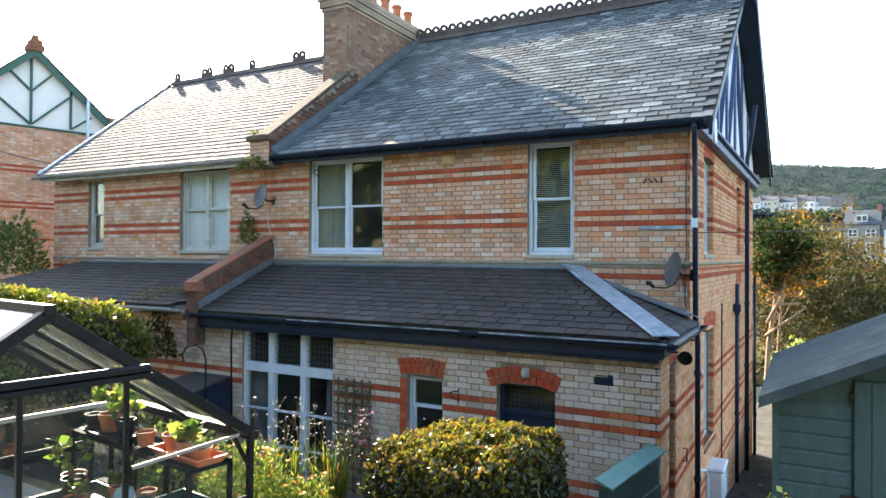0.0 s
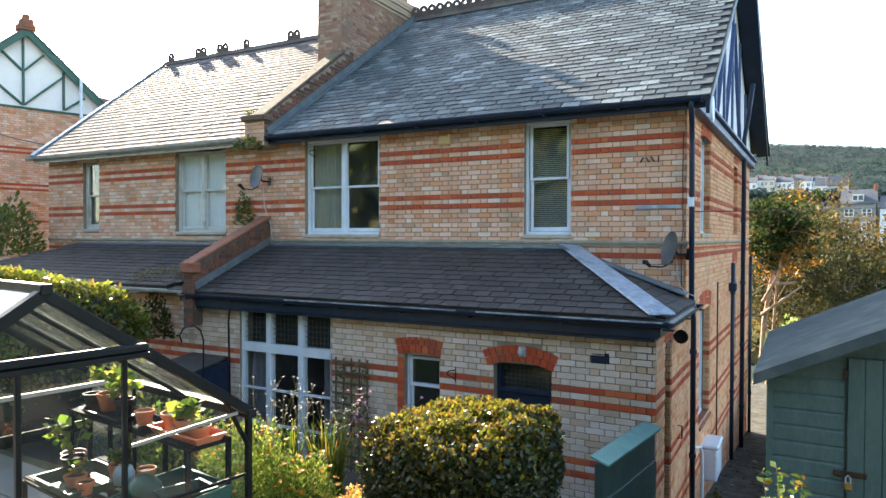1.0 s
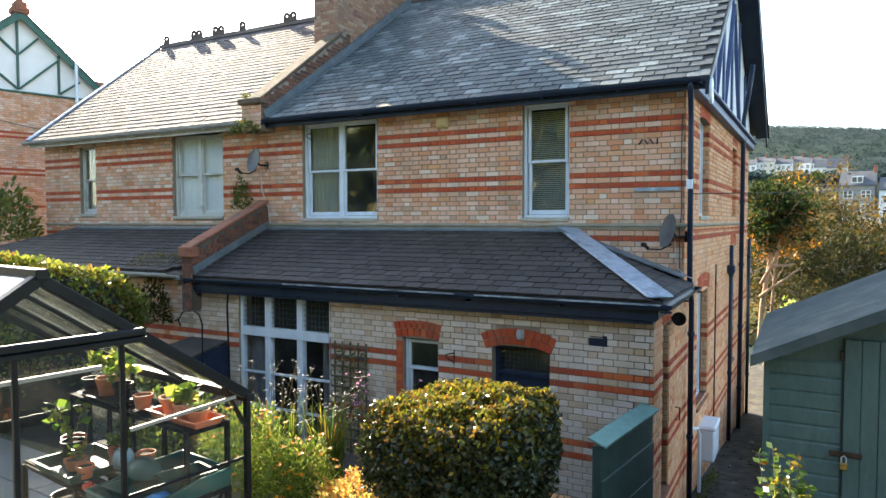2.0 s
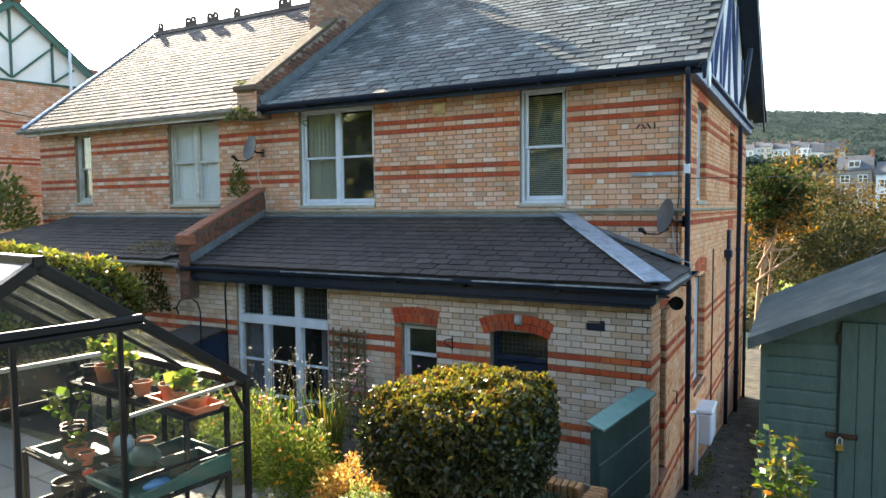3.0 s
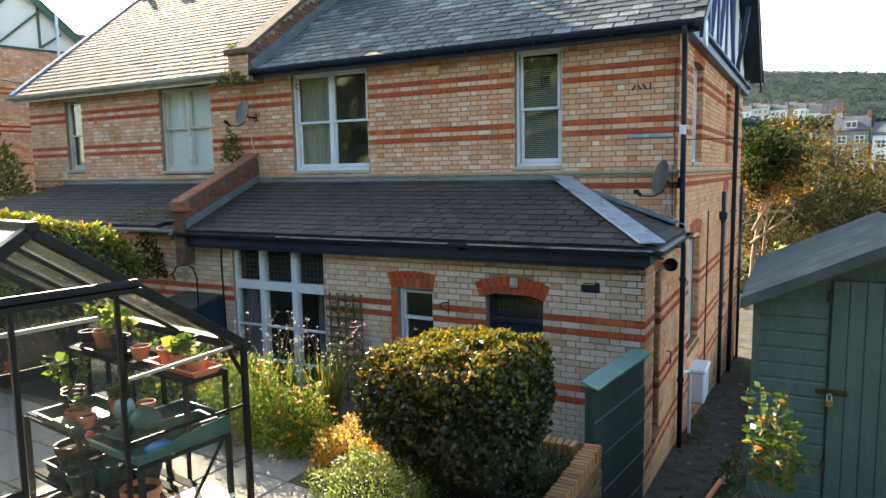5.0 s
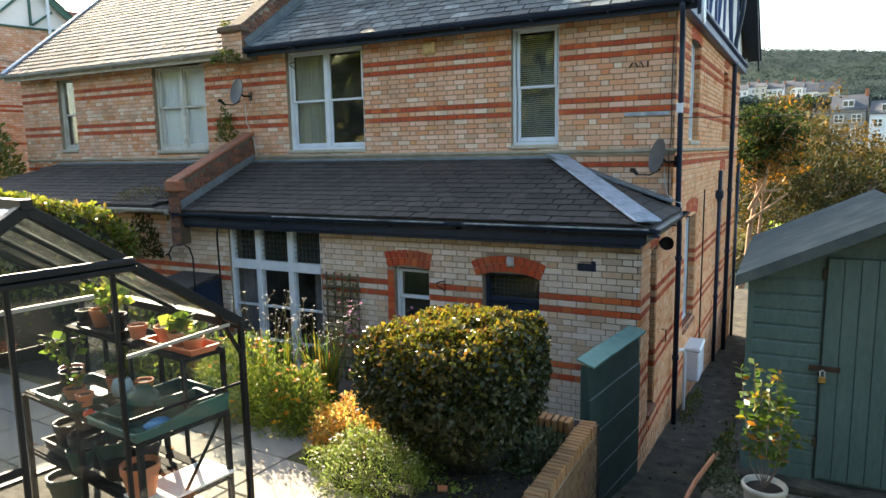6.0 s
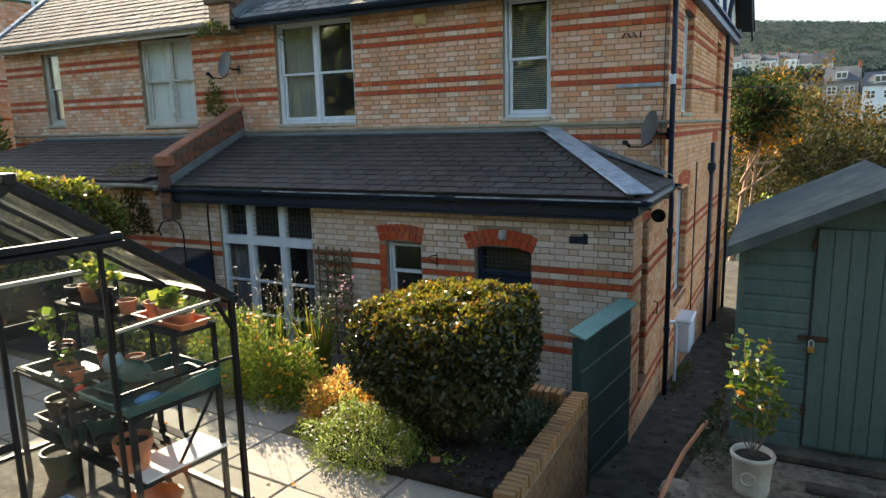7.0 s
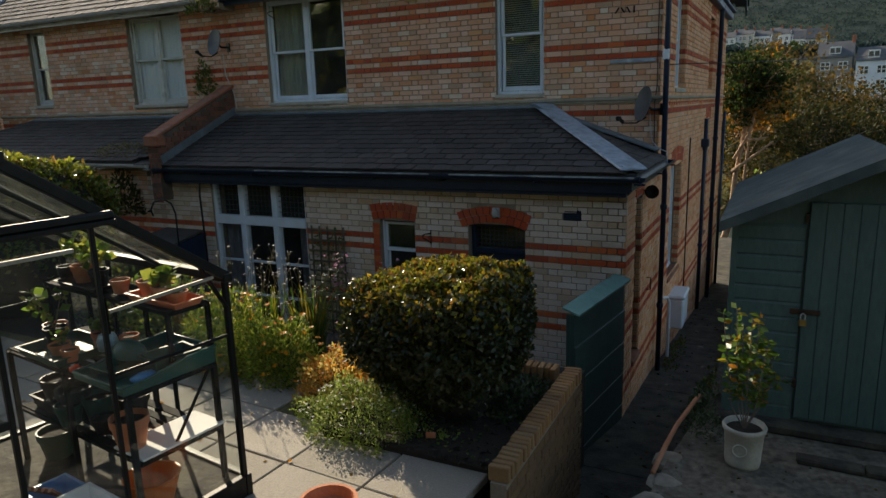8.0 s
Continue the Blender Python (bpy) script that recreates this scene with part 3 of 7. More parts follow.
for hole in h2:
    jamb = part("jamb", Geo(SIDE).box(hole[1] - 0.004, 0.0, hole[2], hole[1], 0.10, hole[3]), M["mortar"], house)
    brickwork(jamb, SIDE @ Matrix.Translation((hole[1] - 0.004, 0.0, 0)) @ pose(0, 0, 0, 0, 0, 90) @ Matrix.Diagonal((1, -1, 1, 1)), 0.0, 0.09, hole[2], hole[3], reds=UP_REDS | EXT_REDS, mats=("warm", "red"), seed=45)
for a, b in ((h2[1][0], h2[1][1]), (h2[3][0], h2[3][1])):
    arch_bricks(house, SIDE, a - 0.03, b + 0.03, 4.86, 0.04, 0.16, 8)
arch_bricks(house, SIDE, 1.12, 2.23, 2.36, 0.06, 0.22, 9)
arch_bricks(house, SIDE, 5.15, 5.95, 2.9, 0.05, 0.22, 7)
part("string_course", Geo(SIDE).box(-0.04, -0.045, 3.325, 8.5, 0.0, 3.375, 0.012), M["string"], house)
dentil_me = shared_mesh("brick", Geo().box(-0.05, -0.014, -0.028, 0.05, 0.01, 0.028, 0.004), M["red_object"])
for k in range(40):
    piece("brick", dentil_me, SIDE @ pose(0.12 + 0.21 * k, 0, 3.266), wall_side)
# half-timbering of the gable
for k, (a, b) in enumerate([(1.2, 1.2), (2.3, 2.3), (3.4, 3.4), (4.6, 4.6), (5.8, 5.8), (7.0, 7.0)]):
    top = RIDGE_Z - 0.3 - PITCH * abs(a - 4.6)
    part("timber", Geo(SIDE).box(a - 0.06, -0.06, 5.25, a + 0.06, -0.02, top, 0.006), M["blue_timber"], house)
for a, b, c, d in [(1.2, 5.27, 2.3, 6.4), (2.3, 5.27, 3.4, 7.1), (3.4, 5.3, 4.6, 7.4), (5.8, 5.3, 4.6, 7.4)]:
    part("brace", Geo(SIDE).bar((a, -0.04, b), (c, -0.04, d), 0.035, 0.1, (0, 1, 0), 0.005), M["blue_timber"], house)
g = Geo(SIDE).box(-0.02, -0.13, 5.06, 8.5, -0.0, 5.20, 0.015).box(-0.02, -0.19, 5.20, 8.5, 0, 5.25, 0.01)
part("gable_beam", g, M["blue_timber"], house, "blue painted moulded beam")

# main roof of the house: near slope over to the verge, far slope behind
up = Vector((0, 1, PITCH))
LEN = up.length * (RIDGE_Y - EAVE_Y)
VERGE = 0.31
g = Geo()
for x0, x1, s in ((PARTY, VERGE, 1),):
    g.prism([(x0, EAVE_Y, EAVE_Z), (x1, EAVE_Y, EAVE_Z), (x1, RIDGE_Y, RIDGE_Z), (x0, RIDGE_Y, RIDGE_Z)], (0, 0, -0.06))
roof = part("roof", g, M["dark_slate_island"], house, "grey slate roof")
part("roof", Geo().prism([(PARTY, 8.9, RIDGE_Z - PITCH * 4.3), (0.56, 8.9, RIDGE_Z - PITCH * 4.3), (0.40, RIDGE_Y, RIDGE_Z), (PARTY, RIDGE_Y, RIDGE_Z)], (0, 0, -0.08)), M["dark_slate_island"], house)
rf = slope_frame((PARTY, EAVE_Y, EAVE_Z), (1, 0, 0), up)
slates(roof, rf, VERGE - PARTY, LEN, lambda u, v: u < VERGE - PARTY - 0.10, 0.165, 0.27, "slate", near=lambda u, v: u > 3.9 and v < 3.4)
# barge boards and scroll end
g = Geo().prism([(0.30, EAVE_Y - 0.02, EAVE_Z - 0.02), (0.30, RIDGE_Y, RIDGE_Z - 0.02), (0.30, RIDGE_Y, RIDGE_Z - 0.26), (0.30, EAVE_Y - 0.02, EAVE_Z - 0.22)], (-0.035, 0, 0))
part("barge_board", g, M["navy"], house)
g = Geo().prism([(0.50, RIDGE_Y, RIDGE_Z - 0.02), (0.56, 9.0, RIDGE_Z - PITCH * 4.4), (0.56, 9.0, RIDGE_Z - PITCH * 4.4 - 0.3), (0.50, RIDGE_Y, RIDGE_Z - 0.32)], (-0.04, 0, 0))
part("barge_board", g, M["navy"], house)
part("soffit", Geo().prism([(0.05, RIDGE_Y, RIDGE_Z - 0.12), (0.5, RIDGE_Y, RIDGE_Z - 0.12), (0.6, 8.95, RIDGE_Z - PITCH * 4.35 - 0.1), (0.3, 8.95, RIDGE_Z - PITCH * 4.35 - 0.1)], (0, 0, -0.02)), M["navy"], house)
part("barge_end", Geo(pose(0.31, -0.2, 4.98, 0, 90, 0)).lathe([(0.001, 0.0), (0.15, 0), (0.16, 0.015), (0.15, 0.03), (0.055, 0.035), (0.04, 0.02), (0.001, 0.02)], sx=1.0, sy=0.75), M["white"], house, "pale scrolled barge board end", smooth=False)


def gutter(parent, a, b, r, mat, name="gutter", n=8, lip=True):
    """A half-round channel from a to b."""
    a, b = Vector(a), Vector(b)
    d = (b - a).normalized()
    x = d.cross(Vector((0, 0, 1)))
    v, f = [], []
    for rad in (r, r - 0.006):
        for p in (a, b):
            v += [p + x * rad * math.cos(math.pi + math.pi * k / n) + Vector((0, 0, rad * math.sin(math.pi + math.pi * k / n))) for k in range(n + 1)]
    m = n + 1
    for k in range(n):
        f += [(k, k + 1, m + k + 1, m + k), (2 * m + k, 3 * m + k, 3 * m + k + 1, 2 * m + k + 1)]
    f += [(0, m, 3 * m, 2 * m), (n, 2 * m + n, 3 * m + n, m + n), tuple(range(0, m)), tuple(range(m, 2 * m))[::-1]]
    ob = part(name, Geo().add(v, f), M[mat], parent)
    k = max(2, int((b - a).length / 0.9))
    for i in range(k + 1):
        p = a + (b - a) * (i / k)
        part("bracket", Geo().bar(p - Vector((0, 0, r + 0.012)) - x * r, p - Vector((0, 0, r + 0.012)) + x * r, 0.03, 0.016), M[mat], ob)
    return ob


gutter(house, (PARTY + 0.2, EAVE_Y - 0.05, EAVE_Z - 0.015), (VERGE - 0.09, EAVE_Y - 0.05, EAVE_Z - 0.015), 0.06, "navy")
part("fascia", Geo().box(PARTY, EAVE_Y + 0.02, EAVE_Z - 0.14, 0.25, EAVE_Y + 0.045, EAVE_Z - 0.01, 0.004), M["navy"], house)
part("soffit", Geo().box(PARTY, EAVE_Y + 0.045, EAVE_Z - 0.05, 0.25, 0.0, EAVE_Z - 0.03), M["navy"], house)
# adjoining house
LEFT = -13.55
h3 = [(-9.43, -8.08, 3.50, 5.03), (-12.32, -11.78, 3.56, 5.0)]
wall_twin = wall_body("wall", twin, REAR, LEFT, PARTY, -1.2, 5.1, 0.28, h3)
brickwork(wall_twin, REAR, LEFT, PARTY, 3.0, 5.1, [(a, b, c - 0.06, d) for a, b, c, d in h3], UP_REDS, seed=5)
window(twin, REAR, *h3[0], lights=2, rail=0.52, paint="old_white", back="blue_curtain", label="weathered white two-light sash window")
window(twin, REAR, *h3[1], rail=0.5, paint="old_white", back="curtain", label="narrow weathered white sash window")
part("string_course", Geo(REAR).box(LEFT, -0.045, 3.325, PARTY, 0.0, 3.375, 0.012), M["string"], twin)
TS = frame_of((LEFT - 1.85, 4.75, 0), (0.39, -1))
tw2 = part("wall", Geo(TS).box(0, 0.02, -1.2, 5.0, 0.28, 5.1), M["mortar"], twin)
brickwork(tw2, TS, 0.0, 5.0, 2.4, 5.1, seed=73)
g = Geo().prism([(-13.72, EAVE_Y, EAVE_Z), (PARTY, EAVE_Y, EAVE_Z), (PARTY, RIDGE_Y, RIDGE_Z), (-15.5, RIDGE_Y, RIDGE_Z)], (0, 0, -0.06))
g.prism([(-17.4, 9.4, EAVE_Z), (PARTY, 9.4, EAVE_Z), (PARTY, RIDGE_Y, RIDGE_Z), (-15.5, RIDGE_Y, RIDGE_Z)], (0, 0, -0.06))
twin_roof = part("roof", g, M["dark_slate_island"], twin, "sunlit old slate roof")
rf2 = slope_frame((-15.6, EAVE_Y, EAVE_Z), (1, 0, 0), up)
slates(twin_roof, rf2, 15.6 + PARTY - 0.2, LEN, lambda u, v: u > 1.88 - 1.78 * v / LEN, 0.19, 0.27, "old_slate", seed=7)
g = Geo().bar((-13.72, EAVE_Y, EAVE_Z + 0.03), (-15.5, RIDGE_Y, RIDGE_Z + 0.03), 0.10, 0.06, bev=0.01)
part("verge_flashing", g, M["lead"], twin)
gutter(twin, (-13.8, EAVE_Y - 0.05, EAVE_Z - 0.015), (PARTY - 0.3, EAVE_Y - 0.05, EAVE_Z - 0.015), 0.06, "grey_gutter")
part("fascia", Geo().box(-13.7, EAVE_Y + 0.02, EAVE_Z - 0.14, PARTY - 0.2, EAVE_Y + 0.045, EAVE_Z - 0.01, 0.004), M["old_white"], twin)
part("soffit", Geo().box(-13.7, EAVE_Y + 0.045, EAVE_Z - 0.05, PARTY - 0.2, 0.0, EAVE_Z - 0.03), M["string"], twin)


# ridge tiles with pierced cresting
def crest_geo():
    g = Geo()
    n = 10
    for c in (0.0,):
        for i in range(n):
            a0, a1 = math.pi * (-0.12 + 1.24 * i / n), math.pi * (-0.12 + 1.24 * (i + 1) / n)
            q = [(c + r * math.cos(a), -0.02, 0.21 + r * math.sin(a)) for r, a in ((0.038, a0), (0.104, a0), (0.104, a1), (0.038, a1))]
            g.prism(q, (0, 0.04, 0))
    g.box(-0.107, -0.02, 0.06, 0.107, 0.02, 0.185)
    return g


def ridge_tile_geo():
    g = Geo()
    pts = [(-0.12, -0.06), (-0.05, 0.02), (0, 0.085), (0.05, 0.02), (0.12, -0.06), (0.10, -0.065), (0, 0.055), (-0.10, -0.065)]
    g.prism([(-0.212, y, z) for y, z in pts], (0.424, 0, 0))
    return g


crest_me = shared_mesh("cresting", crest_geo(), M["ridge"])
ridge_me = shared_mesh("ridge_tile", ridge_tile_geo(), M["ridge"])
x, i, rr = -6.85, 0, random.Random(11)
while x < 0.3:
    t_ob = piece("ridge_tile", ridge_me, pose(x + 0.21, RIDGE_Y, RIDGE_Z + 0.03, 0, rr.uniform(-0.5, 0.5), 0), house)
    for k in (-0.106, 0.106):
        piece("cresting", crest_me, pose(k, 0, 0), t_ob)
    x += 0.43
x, i = -15.4, 0
while x < -7.6:
    t_ob = piece("ridge_tile", ridge_me, pose(x + 0.21, RIDGE_Y, RIDGE_Z + 0.03, 0, rr.uniform(-0.8, 0.8), 0), twin)
    if i in (0, 3, 5, 7, 11, 13, 14):
        for k in ((-0.106, 0.106) if i in (3, 5, 11) else (0.05,)):
            piece("cresting", crest_me, pose(k, 0, 0), t_ob)
    x, i = x + 0.43, i + 1

# party parapet and chimney stack
sl = math.atan(PITCH)
g = Geo()
pa = lambda y: EAVE_Z + PITCH * (y - EAVE_Y)
g.prism([(-7.24, -0.36, 4.95), (-7.24, -0.36, 5.42), (-7.24, 2.2, pa(2.2) + 0.42), (-7.24, 2.2, pa(2.2) - 0.3), (-7.24, 0.1, 4.95)], (0.44, 0, 0))
parapet = part("parapet", g, M["mortar"], house, "brick party parapet with mossy coping")
pf = frame_of((0, -0.36, 0), (1, 0))
brickwork(parapet, pf, -7.24, -6.80, 4.96, 5.42, seed=21)
brickwork(parapet, frame_of((-6.80, 0, 0), (0, 1)), -0.36, 2.2, 5.0, 7.3, mats=("party", "party"), seed=24, limit=lambda u, z: pa(u) < z < pa(u) + 0.36)
part("coping", Geo().bar((-7.02, -0.42, 5.40), (-7.02, 2.0, 5.52 + PITCH * 2.42), 0.34, 0.06, bev=0.015).box(-7.28, -0.44, 5.40, -6.76, -0.20, 5.50, 0.02), M["mossy_coping"], parapet)
part("flashing", Geo().bar((-6.775, -0.3, pa(-0.3) + 0.08), (-6.775, 4.6, pa(4.6) + 0.08), 0.02, 0.14).bar((-6.72, -0.3, pa(-0.3) + 0.035), (-6.72, 4.6, pa(4.6) + 0.035), 0.13, 0.015), M["old_lead"], parapet)
stack = thing("chimney_stack", "weathered brick chimney stack with corbelled cap", "chimney")
CX0, CX1, CY0, CY1 = -7.55, -6.95, 2.0, 5.45
body = part("shaft", Geo().box(CX0, CY0, 6.3, CX1, CY1, 8.9), M["mortar"], stack)
M["chimney_island"] = M["chimney_brick"]
brickwork(body, frame_of((0, CY0, 0), (1, 0)), CX0, CX1, 6.4, 8.5, mats=("chimney", "chimney"), seed=22)
brickwork(body, frame_of((CX1, 0, 0), (0, 1)), CY0, CY1, 6.4, 8.5, mats=("chimney", "chimney"), seed=23)
for k, (z, o) in enumerate([(8.50, 0.035), (8.57, 0.07), (8.64, 0.07), (8.71, 0.10), (8.78, 0.10), (8.85, 0.07)]):
    part("corbel_course", Geo().box(CX0 - o, CY0 - o, z, CX1 + o, CY1 + o, z + 0.068, 0.008), M["chimney_brick"], stack)
part("flaunching", Geo().prism([(CX0, CY0, 8.92), (CX1, CY0, 8.92), (CX1 - 0.12, CY0 + 0.12, 9.0), (CX0 + 0.12, CY0 + 0.12, 9.0)], (0, CY1 - CY0 - 0.1, 0)), M["concrete"], stack)
pot_me = shared_mesh("chimney_pot", Geo().lathe([(0.13, 0), (0.12, 0.05), (0.105, 0.10), (0.10, 0.36), (0.125, 0.38), (0.125, 0.43), (0.09, 0.43), (0.085, 0.1)], n=16), M["pot_clay"])
for i in range(6):
    piece("chimney_pot", pot_me, pose(-7.25, CY0 + 0.35 + i * 0.5, 8.94, 0, 0, 40 * i), stack)


# ---- rear extension ----
h4 = [(-5.80, -4.16, 0.05, 2.37), (-3.02, -2.52, 0.75, 1.965), (-1.81, -1.11, -0.1, 1.98), (-0.666, -0.476, 2.07, 2.18)]
ext = wall_body("extension_wall", house, EXT, -7.05, 0, -1.0, 2.50, 0.25, h4, "single-storey extension wall of cream brick")
arch_holes = [(-3.11, -2.51, 1.95, 2.18), (-1.89, -1.09, 1.93, 2.125), (-1.76, -1.22, 2.12, 2.19), (-3.12, -3.02, 0.7, 1.96)]
brickwork(ext, EXT, -7.05, 0.011, -0.3, 2.46, h4 + arch_holes, EXT_REDS, near=lambda u, z: u > -1.1 and z > 0.75, mats=("pale", "red"), seed=6)
eside = wall_body("extension_wall", house, ESIDE, -1.91, 0, -1.0, 2.50, 0.25, [(-1.42, -1.0, 0.35, 2.25)])
brickwork(eside, ESIDE, -1.921, 0, -0.32, 2.46, [(-1.42, -1.0, 0.30, 2.32)], EXT_REDS, near=lambda u, z: True, mats=("warm", "red"), seed=8)
jamb = part("jamb", Geo(ESIDE).box(-1.004, 0.0, 0.35, -1.0, 0.15, 2.25), M["mortar"], house)
brickwork(jamb, ESIDE @ Matrix.Translation((-1.004, 0.0, 0)) @ pose(0, 0, 0, 0, 0, 90) @ Matrix.Diagonal((1, -1, 1, 1)), 0.0, 0.14, 0.35, 2.25, reds=EXT_REDS, mats=("warm", "red"), seed=46)
arch_bricks(house, ESIDE, -1.44, -0.98, 2.25, 0.03, 0.14, 4)
window(house, ESIDE, -1.42, -1.0, 0.35, 2.25, deep=0.15, paint="navy", label="narrow recessed side window", sill="old_red")
arch_bricks(house, EXT, -3.11, -2.51, 1.955, 0.035, 0.20, 7)
arch_bricks(house, EXT, -1.885, -1.095, 1.925, 0.075, 0.19, 10)
g = Geo(EXT)
for i in range(17):
    g.box(-3.115, -0.012, 0.72 + i * 0.0707, -3.022, 0.02, 0.785 + i * 0.0707, 0.003)
part("jamb_bricks", g, M["red_island"], house)
window(house, EXT, *h4[1], rail=0.68, label="small white sash window under a red brick arch")
# french window with leaded lights over
fw = part("french_window", box_frame(EXT, *h4[0], 0.03, 1), M["white"], house, "white painted french window with leaded top lights")
g = Geo(EXT).box(-5.765, 0.022, 1.775, -4.195, 0.13, 1.90, 0.006)
for c in (-5.285, -4.705):
    g.box(c - 0.046, 0.026, 0.09, c + 0.046, 0.13, 1.775, 0.006).box(c - 0.046, 0.026, 1.90, c + 0.046, 0.13, 2.335, 0.006)
part("mullions", g, M["white"], fw)
for a, b in ((-5.765, -5.331), (-5.239, -4.751), (-4.659, -4.195)):
    leaded(EXT, a, b, 1.90, 2.335, 0.075, fw)
    p = part("pane", Geo(EXT).box(a, 0.075, 1.90, b, 0.08, 2.335), M["glass"], fw)
    p.visible_shadow = False
    p = part("pane", Geo(EXT).box(a, 0.075, 0.1, b, 0.08, 1.775), M["glass"], fw)
    p.visible_shadow = False
    for z in (1.25, 0.76):
        part("glazing_bar", Geo(EXT).box(a, 0.05, z - 0.013, b, 0.09, z + 0.013), M["white"], fw)
cloth(EXT, -5.75, -5.36, 0.1, 1.78, 0.2, "grey_curtain", fw)
cloth(EXT, -4.44, -4.2, 0.1, 1.78, 0.2, "grey_curtain", fw)
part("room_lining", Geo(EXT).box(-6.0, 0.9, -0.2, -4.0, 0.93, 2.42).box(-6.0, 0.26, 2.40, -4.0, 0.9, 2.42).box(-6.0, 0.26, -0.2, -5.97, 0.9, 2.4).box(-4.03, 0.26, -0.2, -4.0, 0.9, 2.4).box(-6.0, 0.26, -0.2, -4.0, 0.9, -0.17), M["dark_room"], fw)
# back door
door = part("door", Geo(EXT).box(-1.81, 0.10, -0.1, -1.76, 0.20, 1.99, 0.004).box(-1.16, 0.10, -0.1, -1.11, 0.20, 1.99, 0.004).box(-1.76, 0.10, 1.62, -1.16, 0.20, 1.67, 0.004).box(-1.76, 0.10, 1.93, -1.16, 0.2, 1.995, 0.004), M["navy"], house, "navy painted back door with leaded fanlight")
part("leaf", Geo(EXT).box(-1.76, 0.13, -0.1, -1.66, 0.17, 1.62).box(-1.26, 0.13, -0.1, -1.16, 0.17, 1.62).box(-1.66, 0.13, 1.50, -1.26, 0.17, 1.62).box(-1.66, 0.13, -0.1, -1.26, 0.17, 0.75), M["navy"], door)
p = part("pane", Geo(EXT).box(-1.76, 0.15, 0.75, -1.16, 0.155, 1.94), M["glass"], door)
p.visible_shadow = False
leaded(EXT, -1.76, -1.16, 1.67, 1.93, 0.149, door, 0.06)
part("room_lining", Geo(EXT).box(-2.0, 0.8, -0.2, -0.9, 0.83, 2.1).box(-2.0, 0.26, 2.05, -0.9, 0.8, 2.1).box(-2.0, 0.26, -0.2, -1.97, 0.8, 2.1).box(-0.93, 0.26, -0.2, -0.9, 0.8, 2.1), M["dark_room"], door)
g = Geo(EXT).box(-0.672, -0.012, 2.064, -0.470, 0.03, 2.186, 0.006)
vent = part("air_brick", g, M["navy"], house, "navy painted cast air vent")
g = Geo(EXT)
for i in range(5):
    g.box(-0.655, -0.018, 2.078 + i * 0.021, -0.487, -0.010, 2.088 + i * 0.021)
part("louvres", g, M["navy"], vent)

# lean-to roof with hip
EZ, EY, TOP, HX, EX = 2.60, -2.10, 3.27, -1.54, 0.12
g = Geo()
g.prism([(-7.1, EY, EZ), (EX, EY, EZ), (HX, 0, TOP), (-7.1, 0, TOP)], (0, 0, -0.05))
g.prism([(EX, EY, EZ), (EX, 0, EZ), (HX, 0, TOP)], (0, 0, -0.05))
lean = part("lean_to_roof", g, M["dark_slate_island"], house, "dark slate lean-to roof with lead hip")
upl = Vector((0, -EY, TOP - EZ))
slates(lean, slope_frame((-7.07, EY - 0.03, EZ), (1, 0, 0), upl), 7.22, upl.length, lambda u, v: u < 7.12 - (EX - HX) * v / upl.length, 0.165, 0.245, "dark_slate", near=lambda u, v: u > 1.0, seed=9)
upr = Vector((HX - EX, 0, TOP - EZ))
slates(lean, slope_frame((EX + 0.03, EY, EZ), (0, 1, 0), upr), 2.1, upr.length, lambda u, v: u > -EY * v / upr.length and u < 2.06, 0.165, 0.245, "dark_slate", seed=10)
part("hip_flashing", Geo().bar((EX - 0.02, EY + 0.02, EZ + 0.045), (HX, -0.02, TOP + 0.045), 0.29, 0.03, bev=0.012), M["lead"], lean, "pale lead hip flashing")
part("wall_flashing", Geo().box(-6.9, -0.16, TOP - 0.02, HX, -0.0, TOP + 0.025, 0.01).bar((HX - 0.05, -0.17, TOP + 0.035), (EX - 0.08, -0.17, EZ + 0.11), 0.34, 0.02), M["blue_lead"], lean)
part("fascia", Geo().box(-6.55, EY + 0.0, 2.40, 0.06, EY + 0.03, 2.57, 0.006).box(-6.55, EY + 0.03, 2.40, 0.03, EXT_Y, 2.43).box(-6.55, EY + 0.03, 2.36, 0.02, EXT_Y - 0.0, 2.40, 0.004), M["navy"], house)
part("fascia", Geo().box(0.05, EY, 2.42, 0.08, 0, 2.57, 0.006).box(0.0, EY + 0.1, 2.40, 0.05, 0, 2.43), M["navy"], house)
gutter(house, (-6.6, EY - 0.06, EZ - 0.025), (-2.0, EY - 0.06, EZ - 0.025), 0.055, "navy")
gutter(house, (-2.0, EY - 0.06, EZ - 0.025), (EX + 0.05, EY - 0.06, EZ - 0.025), 0.055, "navy")
# thin strips draw the highlight along the gutter's front lip
for a, b in ((-4.7, -2.15), (-1.9, EX)):
    part("worn_edge", Geo().box(a, EY - 0.121, EZ - 0.034, b, EY - 0.113, EZ - 0.016, 0.003), M["pale_edge"], house, "painted pale highlight along the gutter lip")
gutter(house, (EX + 0.05, EY - 0.08, EZ - 0.025), (EX + 0.05, 0.0, EZ - 0.025), 0.055, "navy")
